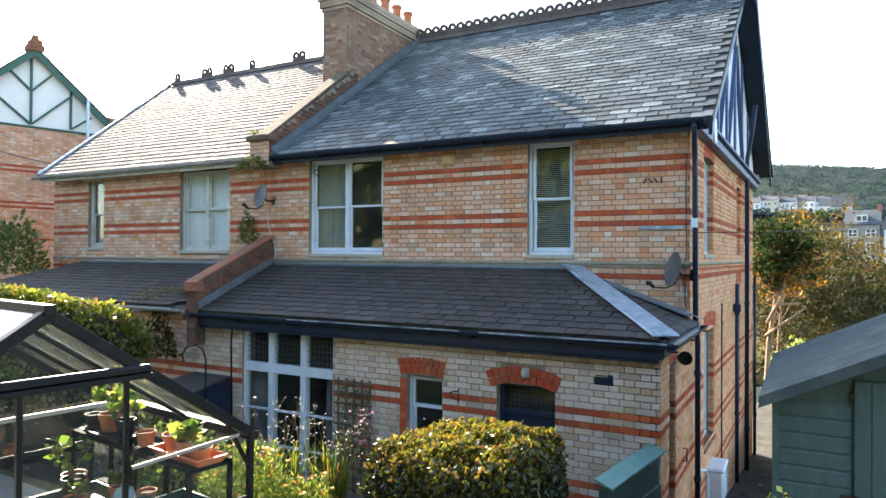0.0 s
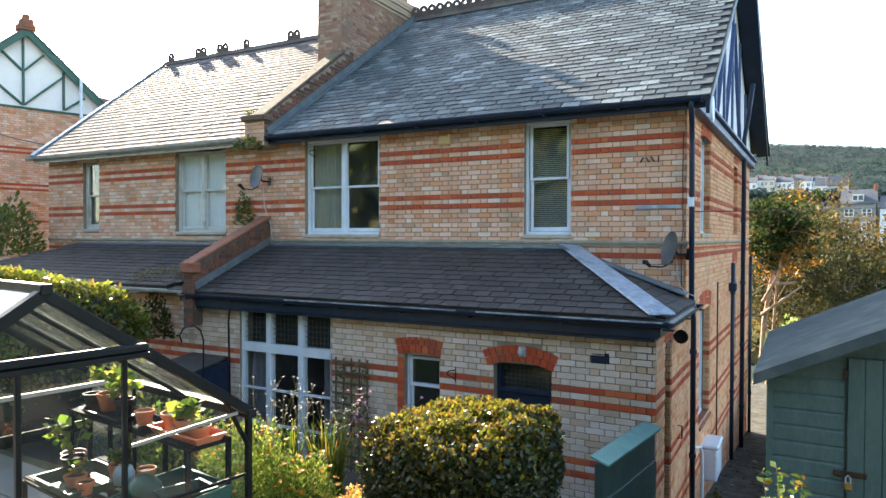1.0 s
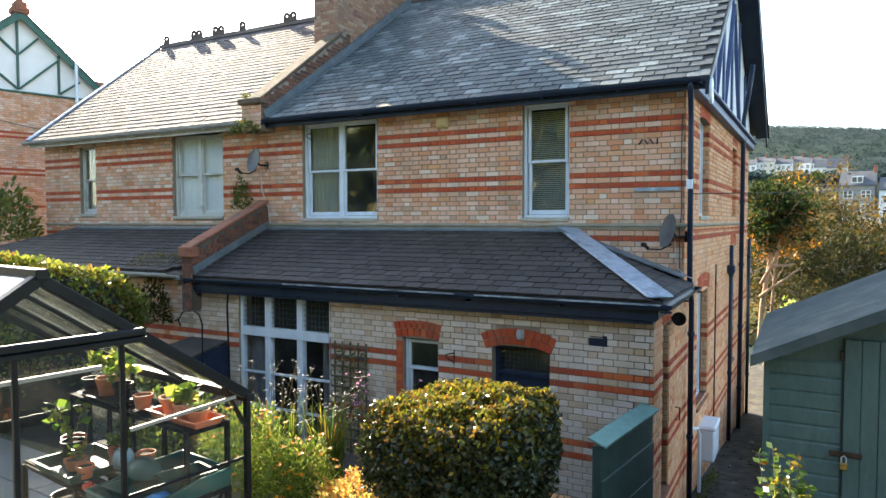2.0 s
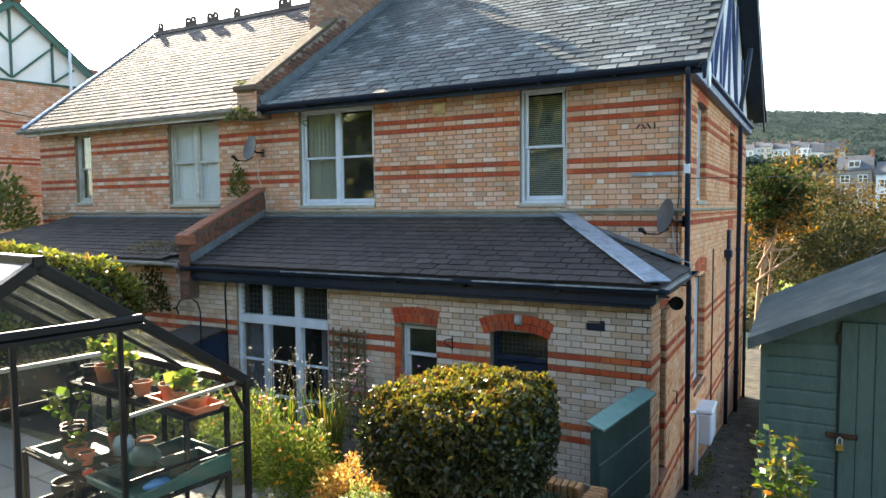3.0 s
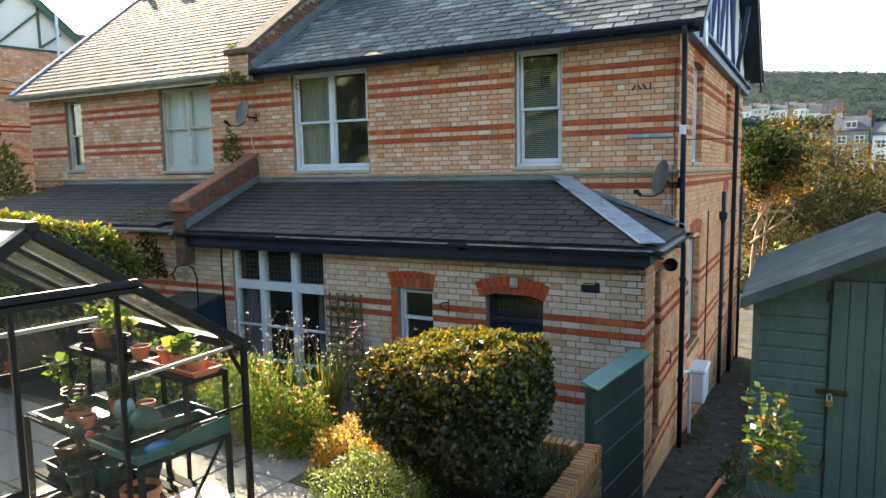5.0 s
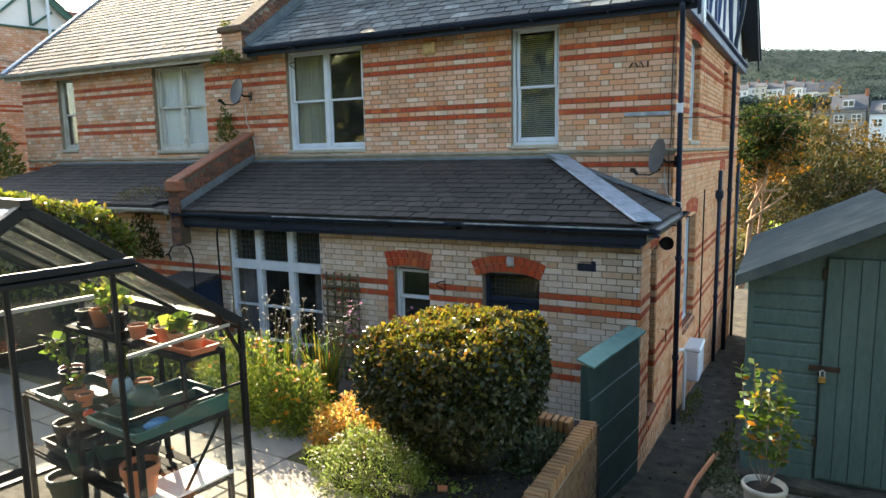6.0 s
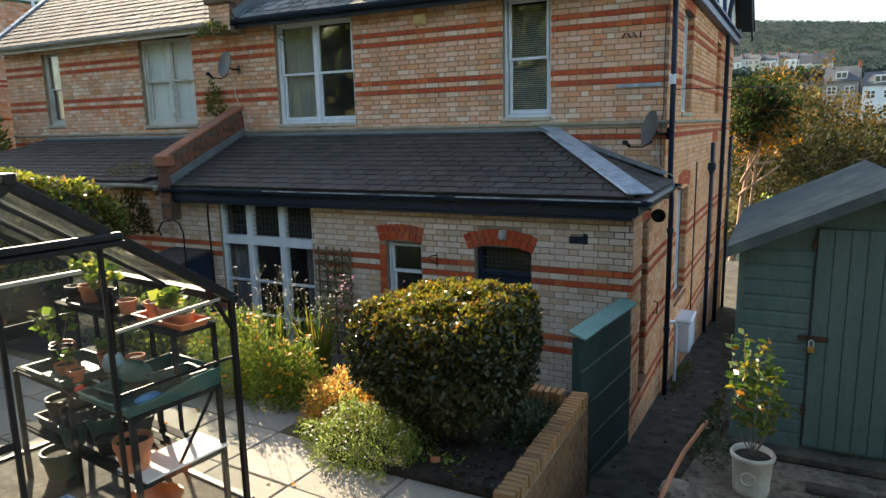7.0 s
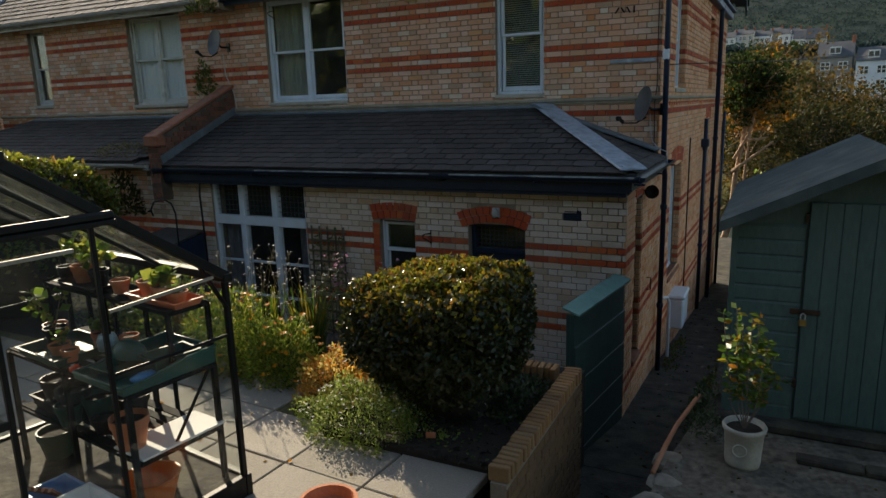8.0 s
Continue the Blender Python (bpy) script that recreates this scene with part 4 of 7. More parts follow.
# sloped party wall between the two lean-to roofs
SKEW = Matrix(((1, -0.237, 0, -0.23), (0, 1, 0, 0), (0, 0, 1, 0), (0, 0, 0, 1)))
g = Geo(SKEW).prism([(-6.96, -2.15, 2.1), (-6.96, -2.15, 2.98), (-6.96, -0.0, 3.72), (-6.96, 0, 2.1)], (0.19, 0, 0))
pw = part("party_wall", g, M["mortar_dark"], house, "sloping red brick party wall")
brickwork(pw, SKEW @ frame_of((-6.77, 0, 0), (0, 1)), -2.15, 0.0, 2.4, 3.72, mats=("party", "party"), seed=71, limit=lambda u, z: z < 2.93 + 0.344 * (u + 2.15))
brickwork(pw, SKEW @ frame_of((0, -2.15, 0), (1, 0)), -6.96, -6.77, 2.1, 2.95, mats=("party", "party"), seed=72)
part("coping", Geo(SKEW).bar((-6.865, -2.2, 3.0), (-6.865, 0.0, 3.76), 0.24, 0.05, bev=0.012), M["old_red"], pw)
part("coping_block", Geo(SKEW).box(-7.0, -2.2, 2.88, -6.73, -2.0, 3.03, 0.015), M["old_red"], pw)
part("flashing", Geo(SKEW).bar((-6.762, -2.1, 2.68), (-6.762, 0.0, 3.35), 0.014, 0.13), M["blue_lead"], pw)
# lean-to of the adjoining house
g = Geo().prism([(-13.6, EY, EZ + 0.05), (-7.1, EY, EZ + 0.05), (-7.1, 0, TOP), (-12.3, 0, TOP)], (0, 0, -0.05))
lean2 = part("lean_to_roof", g, M["dark_slate_island"], twin)
slates(lean2, slope_frame((-13.7, EY - 0.03, EZ + 0.05), (1, 0, 0), Vector((0, -EY, TOP - EZ - 0.05))), 6.6, upl.length, lambda u, v: u > 0.1 + 1.3 * v / upl.length, 0.165, 0.245, "dark_slate", seed=12)
part("wall_flashing", Geo().box(-12.3, -0.16, TOP - 0.02, -7.1, -0.0, TOP + 0.03, 0.01), M["blue_lead"], lean2)
gutter(twin, (-13.6, EY - 0.06, EZ + 0.02), (-6.74, EY - 0.06, EZ + 0.02), 0.055, "grey_gutter")
w5 = wall_body("extension_wall", twin, EXT, -13.4, -7.05, -1.0, 2.55, 0.25)
brickwork(w5, EXT, -13.4, -7.05, 0.5, 2.5, reds=EXT_REDS, seed=13)


# ---- ground, path, terraces ----
def path_z(y):
    return -0.165 - 0.105 * (max(-7.0, min(y, 9.0)) + 1.85)


def smooth(t):
    t = max(0.0, min(1.0, t))
    return t * t * (3 - 2 * t)


def land(x, y):
    """The lie of the land: sloping by the house, falling to the valley, then rising to the far hill."""
    z = path_z(y)
    if y > 9:
        z -= 0.14 * (min(y, 80) - 9)
    if y > 100:
        z += smooth((y - 120) / 480) * (85 - 0.10 * max(-150, min(150, x))) + 3 * noise.noise(Vector((x / 90, y / 90, 0))) * smooth((y - 150) / 100)
    if y < -7:
        z += 0.35 * smooth((-7 - y) / 3) + 0.05 * (-7 - y)
    return z


g = Geo()
xs = [-900, -500, -300, -200, -150, -110, -80, -60, -40, -25, -15, -10, -6, -3, -1, 0, 1, 2, 4, 7, 10, 14, 18, 24, 30, 38, 46, 55, 65, 75, 90, 110, 140, 180, 240, 320, 500, 900]
ys = [-300, -150, -80, -40, -20, -12, -9, -7, -5, -3, -1, 1, 3, 5, 7, 9, 12, 16, 20, 28, 36, 46, 60, 80, 100] + [110 + 14 * i for i in range(40)] + [700, 850, 1100, 1500]
g.add([(x, y, land(x, y)) for y in ys for x in xs], [(j * len(xs) + i, j * len(xs) + i + 1, (j + 1) * len(xs) + i + 1, (j + 1) * len(xs) + i) for j in range(len(ys) - 1) for i in range(len(xs) - 1)])
# blue in the ground colour stands for haze over the far hill
M["land"] = surf("hazy_grass_and_woodland", [(0.020, 0.034, 0.034), (0.028, 0.044, 0.041), (0.023, 0.037, 0.035)], scale=0.05, rough=1.0, spec=0.05, bump=0, bscale=0.12, grain=0.6, stain=(0.05, 0.075, 0.04), stain_amount=0.45, stain_scale=0.012)
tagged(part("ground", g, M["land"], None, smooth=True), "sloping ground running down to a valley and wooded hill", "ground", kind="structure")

# side path of cracked concrete
g = Geo()
seg = [(-5.9 + 2.6 * i) for i in range(9)]
for i, y in enumerate(seg[:-1]):
    y1 = seg[i + 1] - 0.012
    g.prism([(-0.12, y, path_z(y) + 0.03), (1.0, y, path_z(y) + 0.03), (1.0, y1, path_z(y1) + 0.03), (-0.12, y1, path_z(y1) + 0.03)], (0, 0, -0.15))
tagged(part("path", g, M["concrete"]), "damp concrete path sloping along the side wall", "path", kind="structure")
step = part("step", Geo().box(-0.19, -7.6, 0.0, 0.72, -5.72, 0.42, 0.03), M["concrete"])
tagged(step, "worn concrete step at the head of the path", "step", kind="structure")
# low yard by the house and the terrace bank
tagged(part("terrace", Geo().box(-14, -12, -1.0, -0.22, -5.25, 0.955).box(-14, -5.25, -1.0, -0.06, -3.3, 0.955), M["soil"]), "raised garden terrace of dark soil", "terrace", kind="structure")
paving = tagged(thing("paving", "pale square paving slabs with mossy joints", "paving", kind="structure"))
PAVE = pose(-1.49, -5.72, 0, 0, 0, -4.0)
slab_me = shared_mesh("slab", Geo().box(0.006, 0.006, 0.94, 0.636, 0.563, 1.0, 0.006), M["slab"])
part("joint_bed", Geo().prism([(-9.9, -11.9, 0.985), (-0.225, -11.9, 0.985), (-0.225, -5.27, 0.985), (-1.9, -5.12, 0.985), (-2.2, -4.7, 0.985), (-9.9, -4.7, 0.985)], (0, 0, -0.03)), M["moss"], paving)
rnd = random.Random(31)
for i in range(-13, 3):
    for j in range(-10, 3):
        p = PAVE @ Vector((i * 0.642 + 0.32, j * 0.569 + 0.285, 0))
        if p.x + 0.31 < -0.2 and p.y < (-4.75 if p.x < -2.0 else -5.1):
            piece("slab", slab_me, PAVE @ pose(i * 0.642, j * 0.569, rnd.uniform(-0.003, 0.003), rnd.uniform(-0.2, 0.2), rnd.uniform(-0.2, 0.2), 0), paving)

# brick planter
planter = thing("brick_planter", "low tan brick planter wall with soldier coping", "planter")
px0, px1, py0, py1, ptop = -0.06, 0.045, -5.56, -3.86, 1.18
pb = part("wall", Geo().box(px0, py0, -0.2, px1, py1, ptop - 0.07).box(-1.5, py1 - 0.105, -0.2, px0, py1, ptop - 0.07), M["mortar"], planter)
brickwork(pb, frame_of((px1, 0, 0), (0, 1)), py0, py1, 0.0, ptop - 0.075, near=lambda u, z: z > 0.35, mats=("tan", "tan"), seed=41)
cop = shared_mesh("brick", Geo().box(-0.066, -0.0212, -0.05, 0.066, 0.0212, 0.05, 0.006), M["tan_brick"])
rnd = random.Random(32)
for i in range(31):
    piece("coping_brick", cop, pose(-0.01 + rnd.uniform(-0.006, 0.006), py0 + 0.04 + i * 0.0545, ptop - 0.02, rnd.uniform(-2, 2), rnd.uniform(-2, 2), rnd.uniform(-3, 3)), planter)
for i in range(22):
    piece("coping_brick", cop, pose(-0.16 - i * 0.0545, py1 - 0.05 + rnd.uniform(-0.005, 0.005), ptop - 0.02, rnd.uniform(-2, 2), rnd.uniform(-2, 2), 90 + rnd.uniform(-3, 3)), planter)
part("soil", Geo().box(-1.5, py0 + 0.25, 0.9, px0 - 0.01, py1 - 0.11, 1.06, 0.03), M["soil"], planter)

# green screen beside the path
scr = thing("screen", "green painted timber screen with felt-capped top", "screen")
A, Bp = Vector((-0.16, -3.25, 0)), Vector((0.02, -1.93, 0))
dv = (Bp - A).normalized()
SF = frame_of(A, (dv.x, dv.y))
L = (Bp - A).length
for k in range(4):
    z0 = 0.05 + k * 0.36
    part("board", Geo(SF).box(0, 0.0, z0 - 0.35, L, 0.035, min(z0 + 0.005, 1.44), 0.006), M["gate_paint"], scr)
part("panel", Geo(SF).box(0, 0.02, -0.2, L, 0.06, 1.44, 0.004).box(0, 0.06, -0.2, 0.05, 0.10, 1.44, 0.004), M["gate_paint"], scr)
for a, b in ((-0.04, 0.45), (0.43, 0.92), (0.90, L + 0.02)):
    g = Geo(SF).prism([(a, -0.045, 1.45), (b, -0.045, 1.455), (b, 0.12, 1.505), (a, 0.12, 1.50)], (0, 0, 0.018))
    part("cap_sheet", g, M["gate_cap"], scr)

# raised ground by the shed, with its rough stone edge
tagged(part("shed_terrace", Geo().prism([(0.98, -3.2, 0.80), (0.80, -4.3, 0.80), (0.72, -5.2, 0.80), (0.9, -12, 0.80), (9, -12, 0.80), (9, -1.0, 0.80), (1.02, -1.0, 0.80)], (0, 0, -1.6)), M["rubble"]), "rough concrete terrace beside the path", "terrace", kind="structure")
tagged(part("shed_base", Geo().box(1.05, -3.62, 0.80, 3.4, -1.0, 0.875, 0.015), M["concrete"]), "concrete slab under the shed", "slab", kind="structure")
rnd = random.Random(33)
stone_m = surf("rough_edge_stone", [(0.16, 0.14, 0.11), (0.28, 0.25, 0.2)], scale=6, rough=0.9, bump=0.8, bscale=30, stain=(0.4, 0.38, 0.33), stain_amount=0.4, stain_scale=4)


def stone(x, y, z, r, sq=0.7):
    g = Geo()
    n, m = 9, 6
    v = []
    for i in range(m + 1):
        for k in range(n):
            a, b = math.pi * i / m, math.tau * k / n
            p = Vector((math.sin(a) * math.cos(b), math.sin(a) * math.sin(b), math.cos(a) * sq))
            p *= r * (1 + 0.35 * noise.noise(p * 1.6 + Vector((x * 9, y * 9, 0))))
            v.append((x + p.x, y + p.y, z + p.z))
    g.add(v, [(i * n + k, i * n + (k + 1) % n, (i + 1) * n + (k + 1) % n, (i + 1) * n + k) for i in range(m) for k in range(n)])
    return tagged(part("stone", g, stone_m), "rough pale stone edging the terrace", "stone", "edging stones")


for i in range(7):
    y = -6.3 + i * 0.34
    stone(0.74 + 0.04 * max(0, (y + 5)) + rnd.uniform(-0.04, 0.04) + 0.05, y, 0.80 + rnd.uniform(-0.06, 0.03), rnd.uniform(0.10, 0.15), 0.5)
rail_m = surf("rusty_orange_pipe", [(0.36, 0.14, 0.07), (0.45, 0.20, 0.11)], scale=12, rough=0.6, bump=0.3)
tagged(part("rail", Geo().tube([(0.93, -3.25, 0.88), (0.90, -3.5, 0.93), (0.82, -4.0, 0.93), (0.78, -4.3, 0.90), (0.74, -4.6, 0.84)], 0.018, 8), rail_m, smooth=True), "bent rusty pipe along the terrace edge", "pipe")
# neighbouring bank past the shed
tagged(part("bank", Geo().box(1.02, -1.0, -2.5, 9, 13.0, 0.1, 0.1), M["soil"]), "planted bank beside the path", "bank", kind="structure")

# ---- shed ----
shed = thing("shed", "blue-green painted timber shed with felt roof and padlocked door", "shed")
SX0, SX1, SY0, SY1, SZ = 1.11, 3.03, -3.46, -1.3, 0.875
AX, AZ, EV = 2.07, 2.885, 2.43
nb = 13
for k in range(nb):
    z0 = SZ + k * 0.118
    for x0, x1 in ((SX0, 1.585), (2.345, SX1)):
        part("board", Geo().prism([(x0, SY0, z0), (x0, SY0 - 0.020, z0), (x0, SY0 - 0.017, z0 + 0.09), (x0, SY0 - 0.004, z0 + 0.116), (x0, SY0, z0 + 0.116)], (x1 - x0, 0, 0)), M["shed"], shed)
    part("board", Geo().prism([(SX0, SY0, z0), (SX0 - 0.012, SY0, z0), (SX0 - 0.012, SY0, z0 + 0.10), (SX0 - 0.004, SY0, z0 + 0.116), (SX0, SY0, z0 + 0.116)], (0, SY1 - SY0, 0)), M["shed"], shed)
k = 0
z = SZ + nb * 0.118
while z < AZ - 0.06:
    f0 = max(0.0, (z + 0.06 - EV) / (AZ - EV))
    a, b = SX0 + (AX - SX0) * f0, SX1 - (SX1 - AX) * f0
    if z > 2.57:
        part("board", Geo().box(a, SY0 - 0.012, z, b, SY0, z + 0.116), M["shed"], shed)
    else:
        part("board", Geo().box(a, SY0 - 0.012, z, 1.585, SY0, z + 0.116), M["shed"], shed)
        part("board", Geo().box(2.345, SY0 - 0.012, z, b, SY0, z + 0.116), M["shed"], shed)
    z += 0.118
part("body", Geo().prism([(SX0 + 0.004, SY0 + 0.002, SZ), (SX1, SY0 + 0.002, SZ), (SX1, SY0 + 0.002, EV), (AX, SY0 + 0.002, AZ - 0.03), (SX0 + 0.004, SY0 + 0.002, EV)], (0, SY1 - SY0, 0)), M["shed"], shed)
part("corner_post", Geo().box(SX0 - 0.02, SY0 - 0.022, SZ, SX0 + 0.025, SY0 + 0.02, EV, 0.004), M["shed"], shed)
door2 = part("door", Geo().box(1.60, SY0 - 0.016, SZ + 0.03, 2.33, SY0 + 0.001, 2.57), M["dark_room"], shed)
for i in range(7):
    part("plank", Geo().box(1.603 + i * 0.104, SY0 - 0.034, SZ + 0.03, 1.603 + i * 0.104 + 0.101, SY0 - 0.016, 2.57, 0.004), M["shed"], door2)
iron = surf("rusty_iron", [(0.03, 0.025, 0.022), (0.09, 0.05, 0.03)], scale=20, rough=0.6, metal=0.6, bump=0.3)
brass = surf("dull_brass", [(0.35, 0.24, 0.08), (0.42, 0.3, 0.12)], scale=20, rough=0.4, metal=0.9, bump=0.1)
part("hasp", Geo().box(1.52, SY0 - 0.045, 1.735, 1.72, SY0 - 0.034, 1.775, 0.004), iron, door2)
lock = part("padlock", Geo().box(1.585, SY0 - 0.07, 1.65, 1.635, SY0 - 0.045, 1.70, 0.006), brass, door2)
part("shackle", Geo().tube([(1.595, SY0 - 0.057, 1.70), (1.595, SY0 - 0.057, 1.735), (1.61, SY0 - 0.057, 1.75), (1.625, SY0 - 0.057, 1.735), (1.625, SY0 - 0.057, 1.70)], 0.005, 6), M["grey_gutter"], lock)
for z in (1.15, 2.42):
    part("hinge", Geo().box(1.575, SY0 - 0.042, z, 1.60, SY0 - 0.018, z + 0.07, 0.004), iron, door2)
for x0, z0, x1, z1 in ((SX0 - 0.10, EV - 0.02, AX, AZ + 0.03), (SX1 + 0.10, EV - 0.02, AX, AZ + 0.03)):
    g = Geo().prism([(x0, -3.66, z0), (x1, -3.66, z1), (x1, -3.66, z1 + 0.022), (x0, -3.66, z0 + 0.022)], (0, 2.5, 0))
    g.prism([(x0, -3.665, z0 - 0.06), (x0, -3.665, z0 + 0.024), (x0, -1.16, z0 + 0.024), (x0, -1.16, z0 - 0.06)], (0.006 if x0 < AX else -0.006, 0, 0))
    part("roof_sheet", g, M["felt"], shed)
    part("barge_board", Geo().prism([(x0, -3.662, z0 - 0.06), (x1, -3.662, z1 - 0.06), (x1, -3.662, z1 - 0.0), (x0, -3.662, z0 - 0.0)], (0, 0.02, 0)), M["felt"], shed)

# potted shrub by the shed
pot = thing("plant_pot", "cream glazed cylindrical pot of dark soil", "pot", at=(1.28, -4.16, 0.80))
cream = surf("cream_glaze", [(0.42, 0.40, 0.34), (0.50, 0.48, 0.41)], scale=7, rough=0.5, bump=0.15, stain=(0.25, 0.22, 0.16), stain_amount=0.5, stain_scale=6)
part("body", Geo().lathe([(0.001, 0.0), (0.112, 0.0), (0.118, 0.03), (0.12, 0.05), (0.118, 0.07), (0.13, 0.25), (0.142, 0.262), (0.146, 0.285), (0.138, 0.30), (0.126, 0.295), (0.122, 0.25), (0.001, 0.25)], n=32), cream, pot, smooth=True)
g = Geo(pose(-0.02, -0.124, 0.15, 90, 0, 0)).lathe([(0.038, 0.0), (0.044, 0.005), (0.050, 0.0)], n=20)
part("medallion", g, cream, pot)
part("soil", Geo().lathe([(0.001, 0.27), (0.12, 0.262)], n=20), M["soil"], pot)


# ---- greenhouse ----
TH = radians(82)
GD, GN = Vector((-math.cos(TH), -math.sin(TH), 0)), Vector((-math.sin(TH), math.cos(TH), 0))
GH = Matrix.Translation((-1.467, -6.122, 1.110)) @ Matrix((GN, GD, Vector((0, 0, 1)))).transposed().to_4x4() @ Matrix.Scale(0.953, 4)
GW, GL, GE, GR = 2.28, 1.95, 1.35, 2.14
gh = thing("greenhouse", "black aluminium greenhouse glazed with clear panes", "greenhouse")


def ghbar(name, a, b, w=0.030, h=0.030, up=(0, 0, 1), par=None):
    return part(name, Geo(GH).bar(a, b, w, h, up, 0.004), M["black_metal"], par or gh)


def rafter_z(s):
    return GE + (GR - GE) * (1 - abs(s - GW / 2) / (GW / 2))


def ghpane(pts, mat="gh_glass"):
    a, b, c = (Vector(p) for p in pts[:3])
    n = (b - a).cross(c - a).normalized() * 0.004
    p = part("pane", Geo(GH).prism(pts, n), M[mat], gh)
    p.visible_shadow = False


part("base_rail", Geo(GH).box(-0.03, -0.04, -0.116, GL + 0.03, 0.01, 0.03, 0.006).box(-0.03, GW - 0.01, -0.116, GL + 0.03, GW + 0.04, 0.03, 0.006).box(-0.03, 0.01, -0.116, 0.02, GW - 0.01, 0.03, 0.006).box(GL - 0.02, 0.01, -0.116, GL + 0.03, GW - 0.01, 0.03, 0.006), M["black_metal"], gh)
for x in (0, GL):
    for s in (0, GW):
        ghbar("corner_post", (x, s, 0.02), (x, s, GE), 0.036, 0.034, (1, 0, 0))
    ghbar("rafter", (x, -0.03, GE - 0.01), (x, GW / 2, GR), 0.06, 0.055)
    ghbar("rafter", (x, GW + 0.03, GE - 0.01), (x, GW / 2, GR), 0.06, 0.055)
    for s in (0.76, GW - 0.76):
        ghbar("gable_post", (x, s, 0.02), (x, s, rafter_z(s)), 0.024, 0.028, (1, 0, 0))
    ghbar("gable_rail", (x, 0, 0.985), (x, 0.74, 0.985), 0.012, 0.02)
    for s0, s1 in ((0.02, 0.72), (0.76, GW - 0.76), (GW - 0.72, GW - 0.02)):
        ghpane([(x, s0, 0.04), (x, s1, 0.04), (x, s1, 0.98 if x == 0 else 0.9), (x, s0, 0.98 if x == 0 else 0.9)])
        if s0 < GW / 2 < s1:
            ghpane([(x, s0, 0.92), (x, s1, 0.92), (x, s1, 1.78), (x, s0, 1.78)])
            ghpane([(x, s0, 1.84), (x, s1, 1.84), (x, GW / 2, GR - 0.04)])
        else:
            ghpane([(x, s0, 0.99), (x, s1, 0.99), (x, s1, rafter_z(s1) - 0.04), (x, s0, rafter_z(s0) - 0.04)])
part("door_track", Geo(GH).box(-0.075, 0.66, 1.79, -0.02, GW + 0.6, 1.815, 0.004).box(-0.07, 0.66, 1.815, -0.03, GW + 0.6, 1.86, 0.012), M["black_metal"], gh, "black door track with a worn bright edge")
gdoor = part("sliding_door", Geo(GH).bar((-0.05, 1.27, 0.05), (-0.05, 1.27, 1.80), 0.024, 0.03, (1, 0, 0), 0.004).bar((-0.05, 1.95, 0.05), (-0.05, 1.95, 1.80), 0.024, 0.03, (1, 0, 0), 0.004).box(-0.062, 1.282, 0.93, -0.038, 1.938, 0.97, 0.004).box(-0.062, 1.282, 0.05, -0.038, 1.938, 0.12, 0.004), M["black_metal"], gh, "black framed sliding door standing partly open")
silver = surf("bare_aluminium", [(0.26, 0.24, 0.20), (0.34, 0.31, 0.26)], scale=8, rough=0.6, metal=0.3, bump=0.05)
part("glazing_strip", Geo(GH).bar((-0.03, 0.10, 1.375), (-0.03, 0.74, 1.34), 0.010, 0.018), silver, gh, "bare aluminium strip")
part("door_rail", Geo(GH).box(-0.05, 0.88, 1.68, -0.03, GW - 0.78, 1.70, 0.003), silver, gh)
for s in (0, GW):
    ghbar("eave_gutter", (-0.04, s, GE), (GL + 0.04, s, GE), 0.06, 0.05)
    for k in range(1, 3):
        ghbar("glazing_bar", (GL * k / 3, s, 0.02), (GL * k / 3, s, GE), 0.022, 0.03, (1, 0, 0))
        ghbar("glazing_bar", (GL * k / 3, s, GE), (GL * k / 3, GW / 2, GR), 0.025, 0.025)
    for k in range(3):
        a, b = GL * k / 3 + 0.012, GL * (k + 1) / 3 - 0.012
        ghpane([(a, s, 0.04), (b, s, 0.04), (b, s, 0.74), (a, s, 0.74)])
        ghpane([(a, s, 0.74), (b, s, 0.74), (b, s, GE - 0.03), (a, s, GE - 0.03)])
        q = 0.03 if s == 0 else GW - 0.03
        ghpane([(a, q, rafter_z(q) + 0.02), (b, q, rafter_z(q) + 0.02), (b, GW / 2 + (0.02 if s else -0.02), GR + 0.01), (a, GW / 2 + (0.02 if s else -0.02), GR + 0.01)], "gh_roof")
ghbar("ridge_bar", (-0.04, GW / 2, GR + 0.02), (GL + 0.04, GW / 2, GR + 0.02), 0.055, 0.05)
for s, q in ((0.16, 0.0), (GW - 0.16, GW)):
    ghbar("brace", (0, q, GE - 0.2), (0, s, rafter_z(s) - 0.02), 0.012, 0.045, (1, 0, 0))
part("floor_slab", Geo(GH).box(0.021, 0.011, -0.112, GL - 0.021, GW - 0.011, 0.012), M["concrete"], gh)

